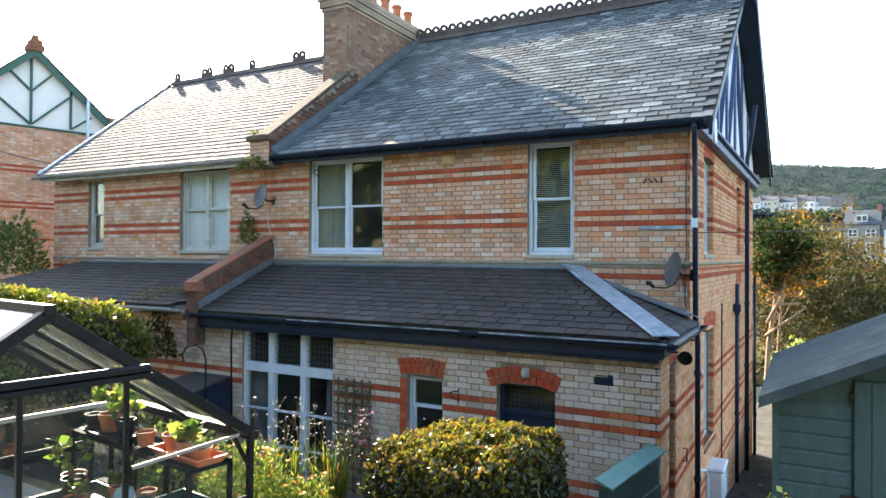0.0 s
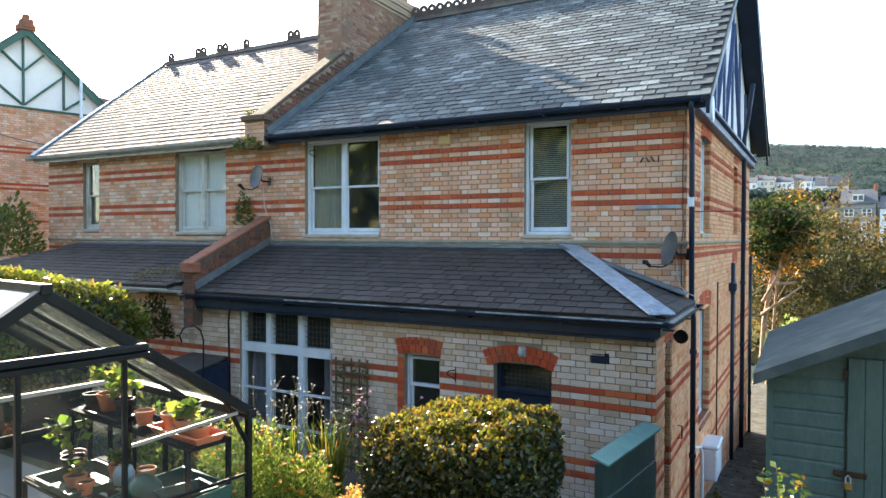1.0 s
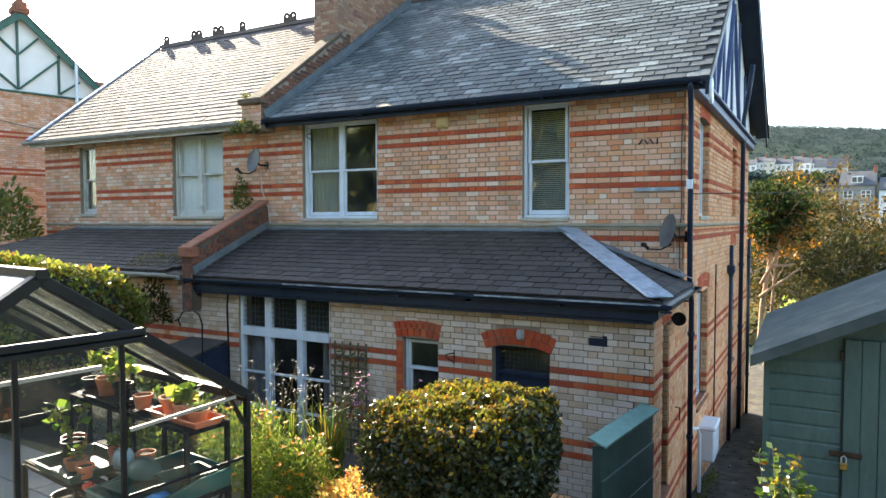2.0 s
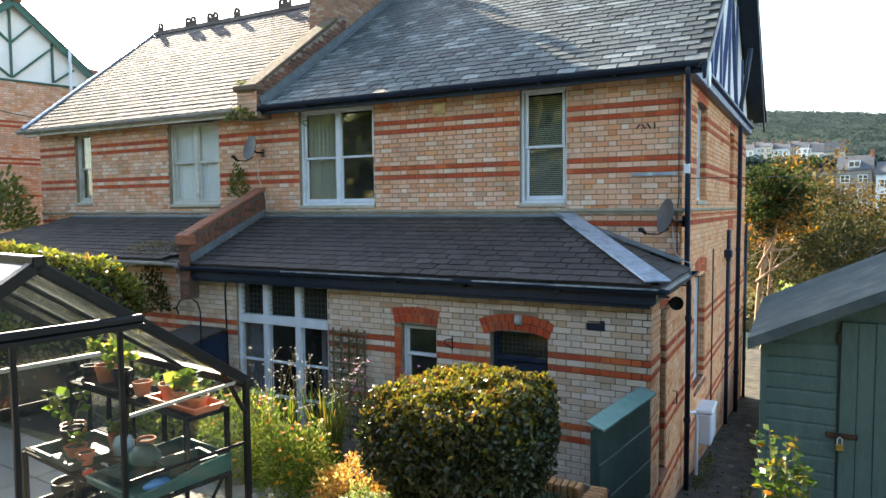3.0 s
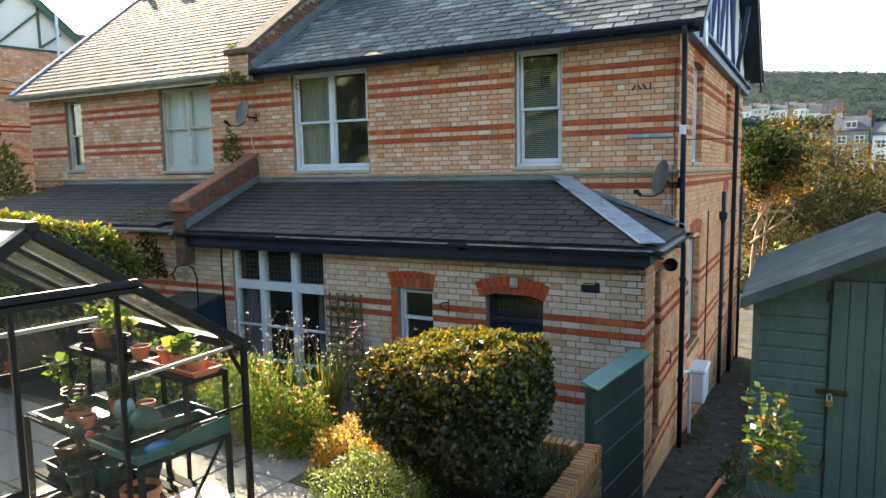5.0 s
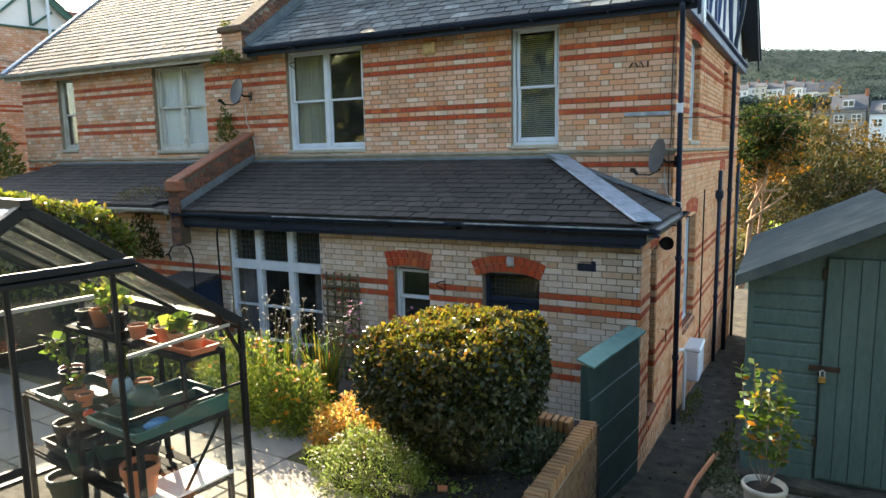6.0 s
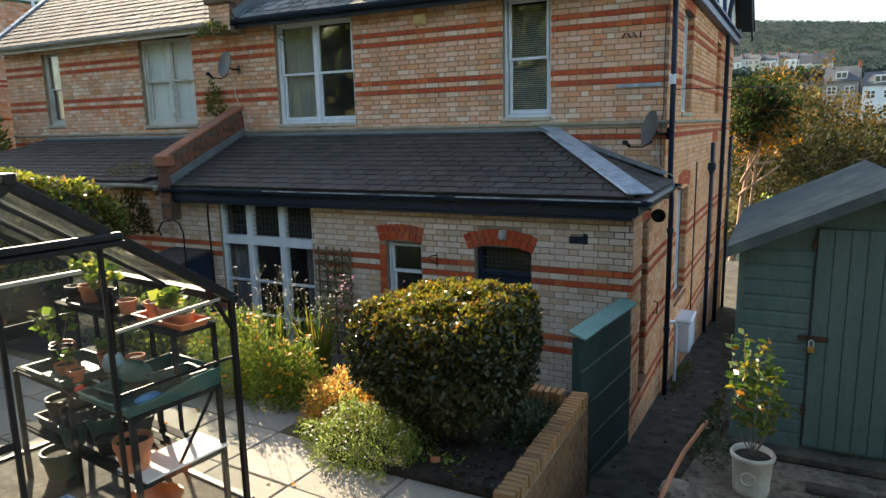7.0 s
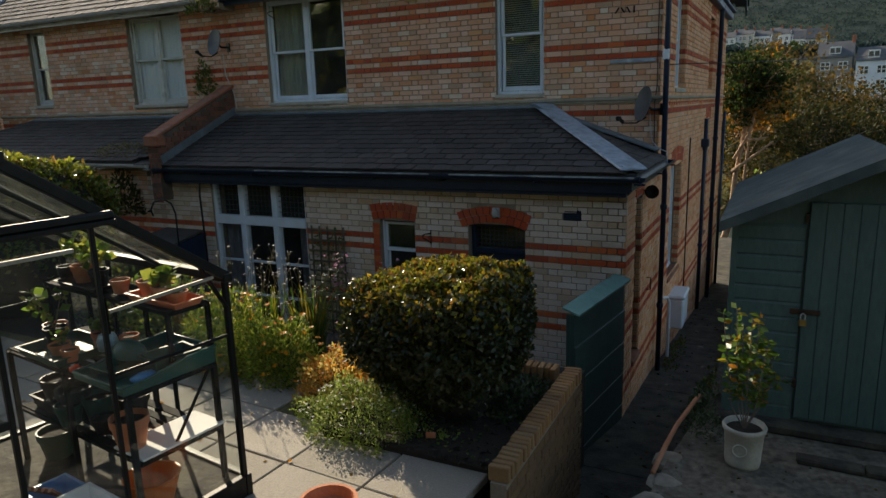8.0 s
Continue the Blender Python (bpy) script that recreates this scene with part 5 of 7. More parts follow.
# staging inside
staging_m = surf("dull_black_staging", [(0.008, 0.008, 0.008), (0.016, 0.015, 0.014)], scale=8, rough=0.8, spec=0.12, bump=0.1, stain=(0.05, 0.045, 0.035), stain_amount=0.4, stain_scale=9)
stag = thing("plant_staging", "black slatted metal plant staging with three tiers", "staging")
TIERS = [(0.38, 0.07, 0.62), (0.80, 0.07, 0.64), (1.20, 0.07, 0.34)]
for x in (0.10, 0.78, 1.50):
    for s in (0.07, 0.64):
        part("leg", Geo(GH).bar((x, s, 0.01), (x, s, 0.80), 0.03, 0.03, (1, 0, 0)), staging_m, stag)
    part("leg", Geo(GH).bar((x, 0.07, 0.80), (x, 0.07, 1.20), 0.025, 0.025, (1, 0, 0)), staging_m, stag)
    part("leg", Geo(GH).bar((x, 0.34, 0.80), (x, 0.34, 1.20), 0.025, 0.025, (1, 0, 0)), staging_m, stag)
part("brace", Geo(GH).bar((0.09, 0.10, 0.80), (0.09, 0.42, 0.36), 0.012, 0.016), staging_m, stag)
for z, s0, s1 in TIERS:
    part("shelf_frame", Geo(GH).box(0.08, s0, z - 0.02, 1.55, s0 + 0.02, z).box(0.08, s1 - 0.02, z - 0.02, 1.55, s1, z).box(0.08, s0, z - 0.02, 0.10, s1, z).box(1.53, s0, z - 0.02, 1.55, s1, z), staging_m, stag)
    for i in range(6):
        s = s0 + (s1 - s0) * (i + 0.5) / 6
        part("slat", Geo(GH).box(0.08, s - 0.028, z, 1.55, s + 0.028, z + 0.008), staging_m, stag)

green_pl = surf("dark_green_plastic", [(0.012, 0.05, 0.04), (0.02, 0.07, 0.055)], scale=9, spec=0.3, rough=0.5, bump=0.06, stain=(0.06, 0.06, 0.045), stain_amount=0.4, stain_scale=8)
teal_pl = surf("teal_green_plastic", [(0.008, 0.062, 0.052), (0.012, 0.085, 0.07)], scale=9, rough=0.4, bump=0.06, stain=(0.06, 0.07, 0.06), stain_amount=0.3, stain_scale=8)
black_pl = surf("black_plastic", [(0.010, 0.010, 0.011), (0.02, 0.02, 0.021)], scale=9, spec=0.25, rough=0.55, bump=0.06)
white_pl = surf("white_plastic", [(0.7, 0.72, 0.73), (0.78, 0.79, 0.8)], scale=9, rough=0.4, bump=0.04)
blue_pl = surf("blue_plastic", [(0.05, 0.20, 0.45), (0.07, 0.25, 0.5)], scale=9, rough=0.4, bump=0.04)
orange_pl = surf("orange_plastic", [(0.6, 0.13, 0.02), (0.7, 0.18, 0.04)], scale=9, rough=0.45, bump=0.05)
tomato_m = surf("ripe_tomato_skin", [(0.55, 0.04, 0.02), (0.62, 0.08, 0.03)], scale=20, rough=0.25, bump=0)
clay_pl = surf("terracotta_plastic", [(0.48, 0.13, 0.06), (0.54, 0.17, 0.08)], scale=9, rough=0.5, bump=0.05)


def tray(x, s, z, lx, ls, h, mat, label, turn=0.0, tilt=0.0):
    """A shallow rectangular tray with flared sides and a rolled rim."""
    ob = thing("seed_tray", label, "tray")
    m = GH @ pose(x, s, z, tilt, 0, turn)
    g = Geo(m)
    o, i = (lx / 2, ls / 2), (lx / 2 - 0.02, ls / 2 - 0.02)
    rings = [(i[0] - 0.01, i[1] - 0.01, 0), (o[0] - 0.012, o[1] - 0.012, h - 0.006), (o[0], o[1], h - 0.006), (o[0], o[1], h), (o[0] - 0.016, o[1] - 0.016, h), (i[0] - 0.013, i[1] - 0.013, 0.006)]
    v = [(sx * a, sy * b, c) for a, b, c in rings for sx, sy in ((-1, -1), (1, -1), (1, 1), (-1, 1))]
    g.add(v, [(q * 4 + k, q * 4 + (k + 1) % 4, q * 4 + 4 + (k + 1) % 4, q * 4 + 4 + k) for q in range(5) for k in range(4)] + [(3, 2, 1, 0), (20, 21, 22, 23)])
    part("body", g, mat, ob)
    return ob


def flower_pot(x, s, z, r, h, mat=None, label="terracotta flower pot with dark compost", m=None):
    ob = thing("flower_pot", label, "pot", "pots in the greenhouse")
    m = m or GH @ pose(x, s, z)
    part("body", Geo(m).lathe([(0.001, 0), (r * 0.68, 0), (r * 0.92, h * 0.72), (r, h * 0.74), (r * 1.02, h), (r * 0.92, h), (r * 0.86, h * 0.8), (0.001, h * 0.8)], n=20), mat or M["pot_clay"], ob, smooth=False)
    part("soil", Geo(m).lathe([(0.001, h * 0.86), (r * 0.88, h * 0.83)], n=16), M["soil"], ob)
    return ob


tray(1.10, 0.24, 1.21, 0.50, 0.25, 0.035, black_pl, "black plastic tray holding two pots")
tray(0.30, 0.22, 1.21, 0.52, 0.22, 0.045, clay_pl, "terracotta-coloured plastic tray holding clay pots")
ptray = thing("potting_tray", "teal plastic potting tray with raised back and sides", "tray")
g = Geo(GH)
g.box(0.085, 0.07, 0.812, 0.595, 0.66, 0.822, 0.004)
for x in (0.08, 0.588):
    g.prism([(x, 0.07, 0.812), (x, 0.67, 0.812), (x, 0.67, 0.852), (x, 0.52, 0.855), (x, 0.28, 0.90), (x, 0.07, 0.91)], (0.012, 0, 0))
g.prism([(0.08, 0.07, 0.812), (0.60, 0.07, 0.812), (0.60, 0.055, 0.91), (0.08, 0.055, 0.91)], (0, 0.01, 0)).box(0.08, 0.66, 0.812, 0.60, 0.672, 0.85, 0.004)
part("body", g, teal_pl, ptray)
part("rim", Geo(GH).tube([(0.086, 0.06, 0.912), (0.086, 0.28, 0.903), (0.086, 0.52, 0.860), (0.086, 0.672, 0.853), (0.594, 0.672, 0.853), (0.594, 0.52, 0.860), (0.594, 0.28, 0.903), (0.594, 0.06, 0.912), (0.086, 0.06, 0.912)], 0.010, 6), teal_pl, ptray, smooth=True)
tray(0.42, 0.44, 0.825, 0.26, 0.34, 0.05, green_pl, "small green seed tray", 4)
tray(1.08, 0.46, 0.81, 0.52, 0.42, 0.06, green_pl, "dark green plastic gravel tray with seedlings")
tray(0.22, 0.28, 0.825, 0.22, 0.30, 0.10, green_pl, "deep green plastic tray of tools", -6)
tray(1.2, 0.38, 0.39, 0.5, 0.42, 0.09, black_pl, "black plastic crate on the lowest shelf")
for x, s, z, r, h, mt in [(1.22, 0.22, 1.22, 0.075, 0.12, None), (1.02, 0.22, 1.22, 0.065, 0.11, black_pl), (0.47, 0.19, 1.22, 0.085, 0.10, None), (0.33, 0.20, 1.22, 0.075, 0.085, None), (0.17, 0.22, 1.22, 0.068, 0.075, None),
                         (1.3, 0.42, 0.83, 0.075, 0.11, black_pl), (1.05, 0.52, 0.83, 0.068, 0.07, None), (1.42, 0.36, 0.83, 0.08, 0.1, clay_pl), (0.95, 0.30, 0.83, 0.06, 0.1, clay_pl), (0.26, 0.56, 0.42, 0.11, 0.19, None), (1.0, 0.50, 0.40, 0.11, 0.2, black_pl), (0.82, 0.44, 0.40, 0.1, 0.17, green_pl), (1.35, 0.5, 0.01, 0.12, 0.2, green_pl), (1.28, 0.46, 0.40, 0.11, 0.2, black_pl), (1.12, 0.36, 0.40, 0.1, 0.16, black_pl), (0.92, 0.58, 0.40, 0.085, 0.14, green_pl), (0.66, 0.30, 0.40, 0.1, 0.15, black_pl), (0.62, 0.52, 0.40, 0.08, 0.1, black_pl), (0.75, 0.22, 0.83, 0.06, 0.09, None), (0.86, 0.55, 0.83, 0.055, 0.08, clay_pl), (0.70, 0.26, 1.22, 0.06, 0.09, None), (1.38, 0.25, 1.22, 0.06, 0.1, black_pl)]:
    flower_pot(x, s, z, r, h, mt, {None: "terracotta flower pot with dark compost"}.get(mt, "plastic plant pot with dark compost"))
# white board and tubs at the foot
tagged(part("board", Geo(GH).box(0.06, 0.06, 0.40, 0.36, 0.62, 0.415, 0.003), M["white_panel"]), "white board lying on the lowest shelf", "board")
ob = tray(0.66, 0.84, 0.012, 0.30, 0.26, 0.14, blue_pl, "blue plastic tub of hand tools")
ob = tray(0.32, 0.86, 0.012, 0.40, 0.30, 0.17, white_pl, "white plastic storage tub")
for i in range(4):
    tagged(part("trowel", Geo(GH).tube([(0.58 + i * 0.05, 0.8, 0.08), (0.60 + i * 0.04, 0.9 + 0.02 * i, 0.2)], 0.012, 6, 0.016), surf("brown_handle", [(0.16, 0.05, 0.03), (0.2, 0.08, 0.04)], rough=0.5) if i == 0 else bpy.data.materials["brown_handle"]), "wooden-handled hand tool standing in a tub", "tool", "hand tools")
tagged(part("orange_trug", Geo(GH).lathe([(0.001, 0), (0.11, 0), (0.16, 0.17), (0.168, 0.18), (0.15, 0.18), (0.10, 0.01), (0.001, 0.01)], (0.24, 0.48, 0.02)), orange_pl), "orange plastic trug of garden sundries", "trug")
tagged(part("garden_glove", Geo(GH).lathe([(0.001, 0.0), (0.055, 0.0), (0.06, 0.015), (0.04, 0.03), (0.001, 0.034)], (0.20, 0.46, 0.824), 14, 1.0, 1.6), blue_pl, smooth=True), "crumpled blue garden glove lying in a tray", "glove")
for i, (x, q, r) in enumerate(((0.66, 0.60, 0.022), (0.70, 0.62, 0.026), (0.74, 0.585, 0.02), (0.63, 0.63, 0.018))):
    tagged(part("tomato", Geo(GH).lathe([(0.001, 0.0), (r * 0.7, r * 0.2), (r, r * 0.9), (r * 0.75, r * 1.55), (r * 0.2, r * 1.75), (0.001, r * 1.65)], (x, q, 0.808), 12), tomato_m, smooth=True), "small ripe red tomato on the staging", "tomato", "tomatoes on the staging")
can = thing("watering_can", "small pale blue plastic watering can", "watering can")
cb = surf("pale_blue_plastic", [(0.25, 0.36, 0.42), (0.32, 0.43, 0.48)], scale=9, rough=0.4, bump=0.04)
part("body", Geo(GH).lathe([(0.001, 0), (0.06, 0), (0.065, 0.06), (0.05, 0.10), (0.02, 0.11), (0.001, 0.11)], (0.80, 0.34, 0.85), 18), cb, can, smooth=True)
part("spout", Geo(GH).tube([(0.76, 0.36, 0.88), (0.68, 0.40, 0.93), (0.64, 0.42, 0.97)], 0.018, 8, 0.012), cb, can)
part("handle", Geo(GH).tube([(0.84, 0.32, 0.95), (0.90, 0.30, 0.95), (0.90, 0.30, 0.89), (0.86, 0.32, 0.87)], 0.008, 6), cb, can)
tagged(part("cloche", Geo(GH).lathe([(0.10, 0), (0.09, 0.05), (0.05, 0.09), (0.001, 0.1)], (0.52, 0.36, 0.87), 18, 1.4, 0.9), teal_pl, smooth=True), "teal plastic scoop lying in a tray", "scoop")
tagged(part("clay_bowl", Geo().lathe([(0.001, 0), (0.10, 0), (0.15, 0.2), (0.165, 0.205), (0.165, 0.235), (0.145, 0.235), (0.13, 0.18), (0.001, 0.17)], (-0.73, -6.26, 1.0), 28), M["pot_clay"], smooth=False), "red terracotta pot standing on the paving", "pot")


# ---- planting ----
def leaf_mat(name, ramp, rough=0.45, leaf=0.35, spec=0.5):
    return surf(name, ramp, rand="island", rough=rough, bump=0.0, grain=0.15, bscale=30, leaf=leaf, spec=spec)


# bush leaves: dark sides and yellow top paint in shade and sun
L_LAUREL = leaf_mat("glossy_shaded_leaf", [(0.018, 0.03, 0.010), (0.030, 0.044, 0.013), (0.023, 0.035, 0.011), (0.040, 0.050, 0.015), (0.014, 0.024, 0.009), (0.065, 0.058, 0.016), (0.026, 0.038, 0.012)], 0.32, 0.22, 0.4)
L_TOP = leaf_mat("sunlit_top_leaf", [(0.05, 0.07, 0.015), (0.17, 0.17, 0.02), (0.09, 0.11, 0.018), (0.30, 0.23, 0.02), (0.045, 0.06, 0.015), (0.42, 0.26, 0.025), (0.12, 0.13, 0.025), (0.22, 0.10, 0.02)], 0.2, 0.5)
# brighter leaf colour stands for sun on the hedge top
L_SUNNY = leaf_mat("sunlit_hedge_tip", [(0.16, 0.20, 0.028), (0.25, 0.28, 0.035), (0.20, 0.23, 0.03), (0.36, 0.33, 0.05), (0.10, 0.14, 0.02), (0.26, 0.15, 0.04)], 0.25, 0.55)
L_HEDGE = leaf_mat("hedge_leaf", [(0.06, 0.10, 0.022), (0.11, 0.155, 0.03), (0.08, 0.125, 0.024), (0.20, 0.21, 0.036), (0.15, 0.12, 0.034)], 0.3, 0.4)
L_GREEN = leaf_mat("fresh_green_leaf", [(0.08, 0.15, 0.02), (0.16, 0.25, 0.035), (0.24, 0.32, 0.05), (0.38, 0.38, 0.07)], 0.45, 0.55)
L_SILVER = leaf_mat("silvery_leaf", [(0.19, 0.27, 0.05), (0.28, 0.36, 0.09), (0.11, 0.18, 0.03), (0.42, 0.46, 0.19)], 0.6, 0.62)
L_ORANGE = leaf_mat("orange_autumn_leaf", [(0.66, 0.27, 0.04), (0.75, 0.46, 0.12), (0.60, 0.16, 0.03), (0.76, 0.60, 0.26), (0.36, 0.35, 0.08), (0.70, 0.40, 0.08), (0.55, 0.46, 0.12)], 0.5, 0.62)
L_YELLOW = leaf_mat("yellow_green_leaf", [(0.08, 0.15, 0.02), (0.06, 0.12, 0.02), (0.10, 0.18, 0.03), (0.34, 0.27, 0.03), (0.12, 0.20, 0.03), (0.07, 0.14, 0.02), (0.10, 0.18, 0.025), (0.06, 0.13, 0.02), (0.5, 0.2, 0.03)], 0.38, 0.45)
L_PETAL = leaf_mat("orange_petal", [(0.82, 0.30, 0.01), (0.85, 0.42, 0.02), (0.75, 0.22, 0.01)], 0.5, 0.3)
L_WHITE = leaf_mat("white_petal", [(0.75, 0.74, 0.70), (0.8, 0.76, 0.74), (0.72, 0.66, 0.66)], 0.6, 0.3)
L_PINK = leaf_mat("pink_petal", [(0.5, 0.16, 0.30), (0.55, 0.22, 0.36), (0.42, 0.12, 0.28)], 0.6, 0.3)
L_COVER = leaf_mat("grey_green_leaf", [(0.045, 0.075, 0.03), (0.065, 0.10, 0.045), (0.035, 0.06, 0.025), (0.09, 0.12, 0.06)], 0.5, 0.3)
L_STEM = surf("dry_stem", [(0.12, 0.10, 0.04), (0.22, 0.17, 0.07)], scale=9, rough=0.7, bump=0)
L_CORE = surf("inner_shade", [(0.008, 0.010, 0.005), (0.018, 0.018, 0.009)], scale=12, rough=1.0, bump=0.3)
BARK = surf("orange_brown_bark", [(0.34, 0.19, 0.11), (0.46, 0.29, 0.18), (0.26, 0.14, 0.08)], scale=5, rough=0.85, bump=0.7, bscale=25)
GREY_BARK = surf("grey_bark", [(0.13, 0.10, 0.08), (0.2, 0.16, 0.13)], scale=5, rough=0.9, bump=0.6, bscale=25)


def foliage(name, pts, dirs, size, mat, parent, aspect=0.5, fold=0.25, vary=0.4, seed=1, label="", face=None):
    """Many small folded leaves, each from its base along its own direction; face gives the way their upper sides look."""
    rng = np.random.default_rng(seed)
    pts, d = np.asarray(pts, float), np.asarray(dirs, float)
    n = len(pts)
    d = d / np.maximum(np.linalg.norm(d, axis=1, keepdims=True), 1e-6)
    r = rng.normal(size=(n, 3)) if face is None else np.asarray(face, float) + 0.45 * rng.normal(size=(n, 3))
    side = np.cross(d, r)
    side /= np.maximum(np.linalg.norm(side, axis=1, keepdims=True), 1e-6)
    nor = np.cross(side, d)
    ln = size * (1 + vary * rng.uniform(-1, 1, (n, 1)))
    w = ln * aspect * 0.5
    mid = pts + d * ln * 0.5
    v = np.stack([pts, mid + side * w + nor * w * fold, pts + d * ln, mid - side * w + nor * w * fold], 1).reshape(-1, 3)
    me = bpy.data.meshes.new(name)
    i = np.arange(n) * 4
    f = np.concatenate([np.stack([i, i + 1, i + 2], 1), np.stack([i, i + 2, i + 3], 1)])
    me.vertices.add(4 * n)
    me.vertices.foreach_set("co", v.ravel())
    me.loops.add(6 * n)
    me.loops.foreach_set("vertex_index", f.ravel())
    me.polygons.add(2 * n)
    me.polygons.foreach_set("loop_start", np.arange(2 * n) * 3)
    me.update(calc_edges=True)
    me.materials.append(mat)
    ob = new(name, me)
    ob.parent = parent
    return tagged(ob, label=label, kind="stuff")


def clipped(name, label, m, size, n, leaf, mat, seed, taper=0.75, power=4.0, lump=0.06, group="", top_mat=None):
    """A clipped shrub: a leafy shell of rounded-box outline over a solid near-black core that paints its inner shade.
    """
    rng = np.random.default_rng(seed)
    ob = thing(name, label, "bush", group)
    d = rng.normal(size=(n, 3))
    d[:, 2] = np.where(d[:, 2] < -0.3, -d[:, 2], d[:, 2])
    d /= np.linalg.norm(d, axis=1, keepdims=True)
    s = (np.abs(d) ** power).sum(1, keepdims=True) ** (-1 / power)
    q = d * s
    wob = np.array([noise.noise(Vector(p * 3.1) + Vector((seed, 0, 0))) for p in q])[:, None]
    q = q * (1 + lump * wob + rng.uniform(-0.07, 0.02, (n, 1)))
    wide = taper + (1 - taper) * np.clip((q[:, 2:3] + 1) / 1.2, 0, 1)
    p = q * np.concatenate([wide, wide, np.ones((n, 1))], 1) * (np.array(size) / 2)
    mm = np.array(m)
    p = p @ mm[:3, :3].T + mm[:3, 3]
    out = (np.sign(d) * np.abs(d) ** (power - 1)) @ mm[:3, :3].T
    out /= np.linalg.norm(out, axis=1, keepdims=True)
    dirs = out * 0.45 + rng.normal(size=(n, 3)) * 0.75 + np.array([0, 0, 0.15])
    # upward-facing leaves take the sunlit colour
    lit_top = (d[:, 2] + rng.normal(size=n) * 0.15) > 0.60
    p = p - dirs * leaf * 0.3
    foliage("leaves", p[~lit_top], dirs[~lit_top], leaf, mat, ob, 0.58, 0.3, 0.4, seed, face=out[~lit_top])
    foliage("new_leaves", p[lit_top], dirs[lit_top], leaf, top_mat or mat, ob, 0.58, 0.3, 0.4, seed + 1, face=out[lit_top])
    # solid dark core, coloured as the shade between the leaves
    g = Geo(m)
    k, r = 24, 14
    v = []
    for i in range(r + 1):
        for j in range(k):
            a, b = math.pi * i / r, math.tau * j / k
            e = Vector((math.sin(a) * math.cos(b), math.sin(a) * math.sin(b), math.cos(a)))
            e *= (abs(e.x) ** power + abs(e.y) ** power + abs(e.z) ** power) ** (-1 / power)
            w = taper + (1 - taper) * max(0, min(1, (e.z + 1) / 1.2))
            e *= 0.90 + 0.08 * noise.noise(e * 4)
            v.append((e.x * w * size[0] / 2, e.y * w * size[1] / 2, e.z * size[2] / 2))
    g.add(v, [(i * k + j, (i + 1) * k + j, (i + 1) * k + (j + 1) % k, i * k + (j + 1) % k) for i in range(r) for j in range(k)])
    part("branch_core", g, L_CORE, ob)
    return ob


def mound(name, label, at, rad, high, n, leaf, mat, seed, cat="plant", aspect=0.4):
    """A loose plant: leaves through a domed body, denser outside."""
    rng = np.random.default_rng(seed)
    ob = thing(name, label, cat)
    d = rng.normal(size=(n, 3))
    d[:, 2] = np.abs(d[:, 2])
    d /= np.linalg.norm(d, axis=1, keepdims=True)
    r = rng.uniform(0.35, 1, (n, 1)) ** 0.5
    wob = np.array([1 + 0.35 * noise.noise(Vector(p * 2.4) + Vector((seed * 3, 1, 0))) for p in d])[:, None]
    p = d * r * wob * np.array([rad[0], rad[1], high]) + np.array(at)
    foliage("leaves", p, d * 0.6 + rng.normal(size=(n, 3)) * 0.6 + [0, 0, 0.4], leaf, mat, ob, aspect, 0.25, 0.5, seed)
    return ob


def flowers(parent, pts, size, mat, seed, petals=6, name="flowers"):
    rng = np.random.default_rng(seed)
    pts = np.repeat(np.asarray(pts, float), petals, 0)
    d = rng.normal(size=pts.shape)
    d[:, 2] = np.abs(d[:, 2]) * 0.5
    return foliage(name, pts, d, size, mat, parent, 0.8, 0.1, 0.3, seed)


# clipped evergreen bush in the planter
clipped("clipped_bush", "clipped evergreen bush of glossy leaves, painted yellow where the top is sunlit", pose(-0.80, -4.60, 1.50, 5, -5, -8), (1.25, 1.10, 1.27), 21000, 0.045, L_LAUREL, 3, 0.46, 4.6, 0.13, top_mat=L_TOP)
tagged(part("trunk", Geo().tube([(-0.9, -4.6, 0.95), (-0.88, -4.58, 1.3)], 0.05, 8), GREY_BARK), "stem of the clipped bush", "stem")
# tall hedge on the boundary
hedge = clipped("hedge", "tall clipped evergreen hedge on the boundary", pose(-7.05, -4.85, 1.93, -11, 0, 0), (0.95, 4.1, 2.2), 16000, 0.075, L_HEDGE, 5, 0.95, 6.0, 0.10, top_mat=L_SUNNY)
# low daisy bush
daisy = mound("daisy_bush", "low silvery daisy bush with small white flowers", (-1.28, -5.12, 0.98), (0.50, 0.36), 0.36, 11000, 0.021, L_SILVER, 7, "plant")
rng = np.random.default_rng(8)
pp = rng.normal(size=(160, 3)); pp[:, 2] = np.abs(pp[:, 2]); pp /= np.linalg.norm(pp, axis=1, keepdims=True)
flowers(daisy, pp * [0.52, 0.38, 0.38] + [-1.28, -5.12, 0.98], 0.011, L_WHITE, 9)
mound("orange_shrub", "orange autumn-leaved low shrub in the border", (-1.70, -4.74, 0.98), (0.38, 0.28), 0.44, 4600, 0.027, L_ORANGE, 11, "plant", 0.55)
mound("ground_cover", "dark green ground cover in the brick planter", (-0.30, -4.3, 1.03), (0.24, 0.42), 0.13, 1700, 0.036, L_COVER, 12, "plant", 0.5)
mound("ground_cover", "trailing green plants at the paving edge", (-0.85, -5.08, 1.0), (0.45, 0.10), 0.10, 500, 0.03, L_GREEN, 13, "plant", 0.5)


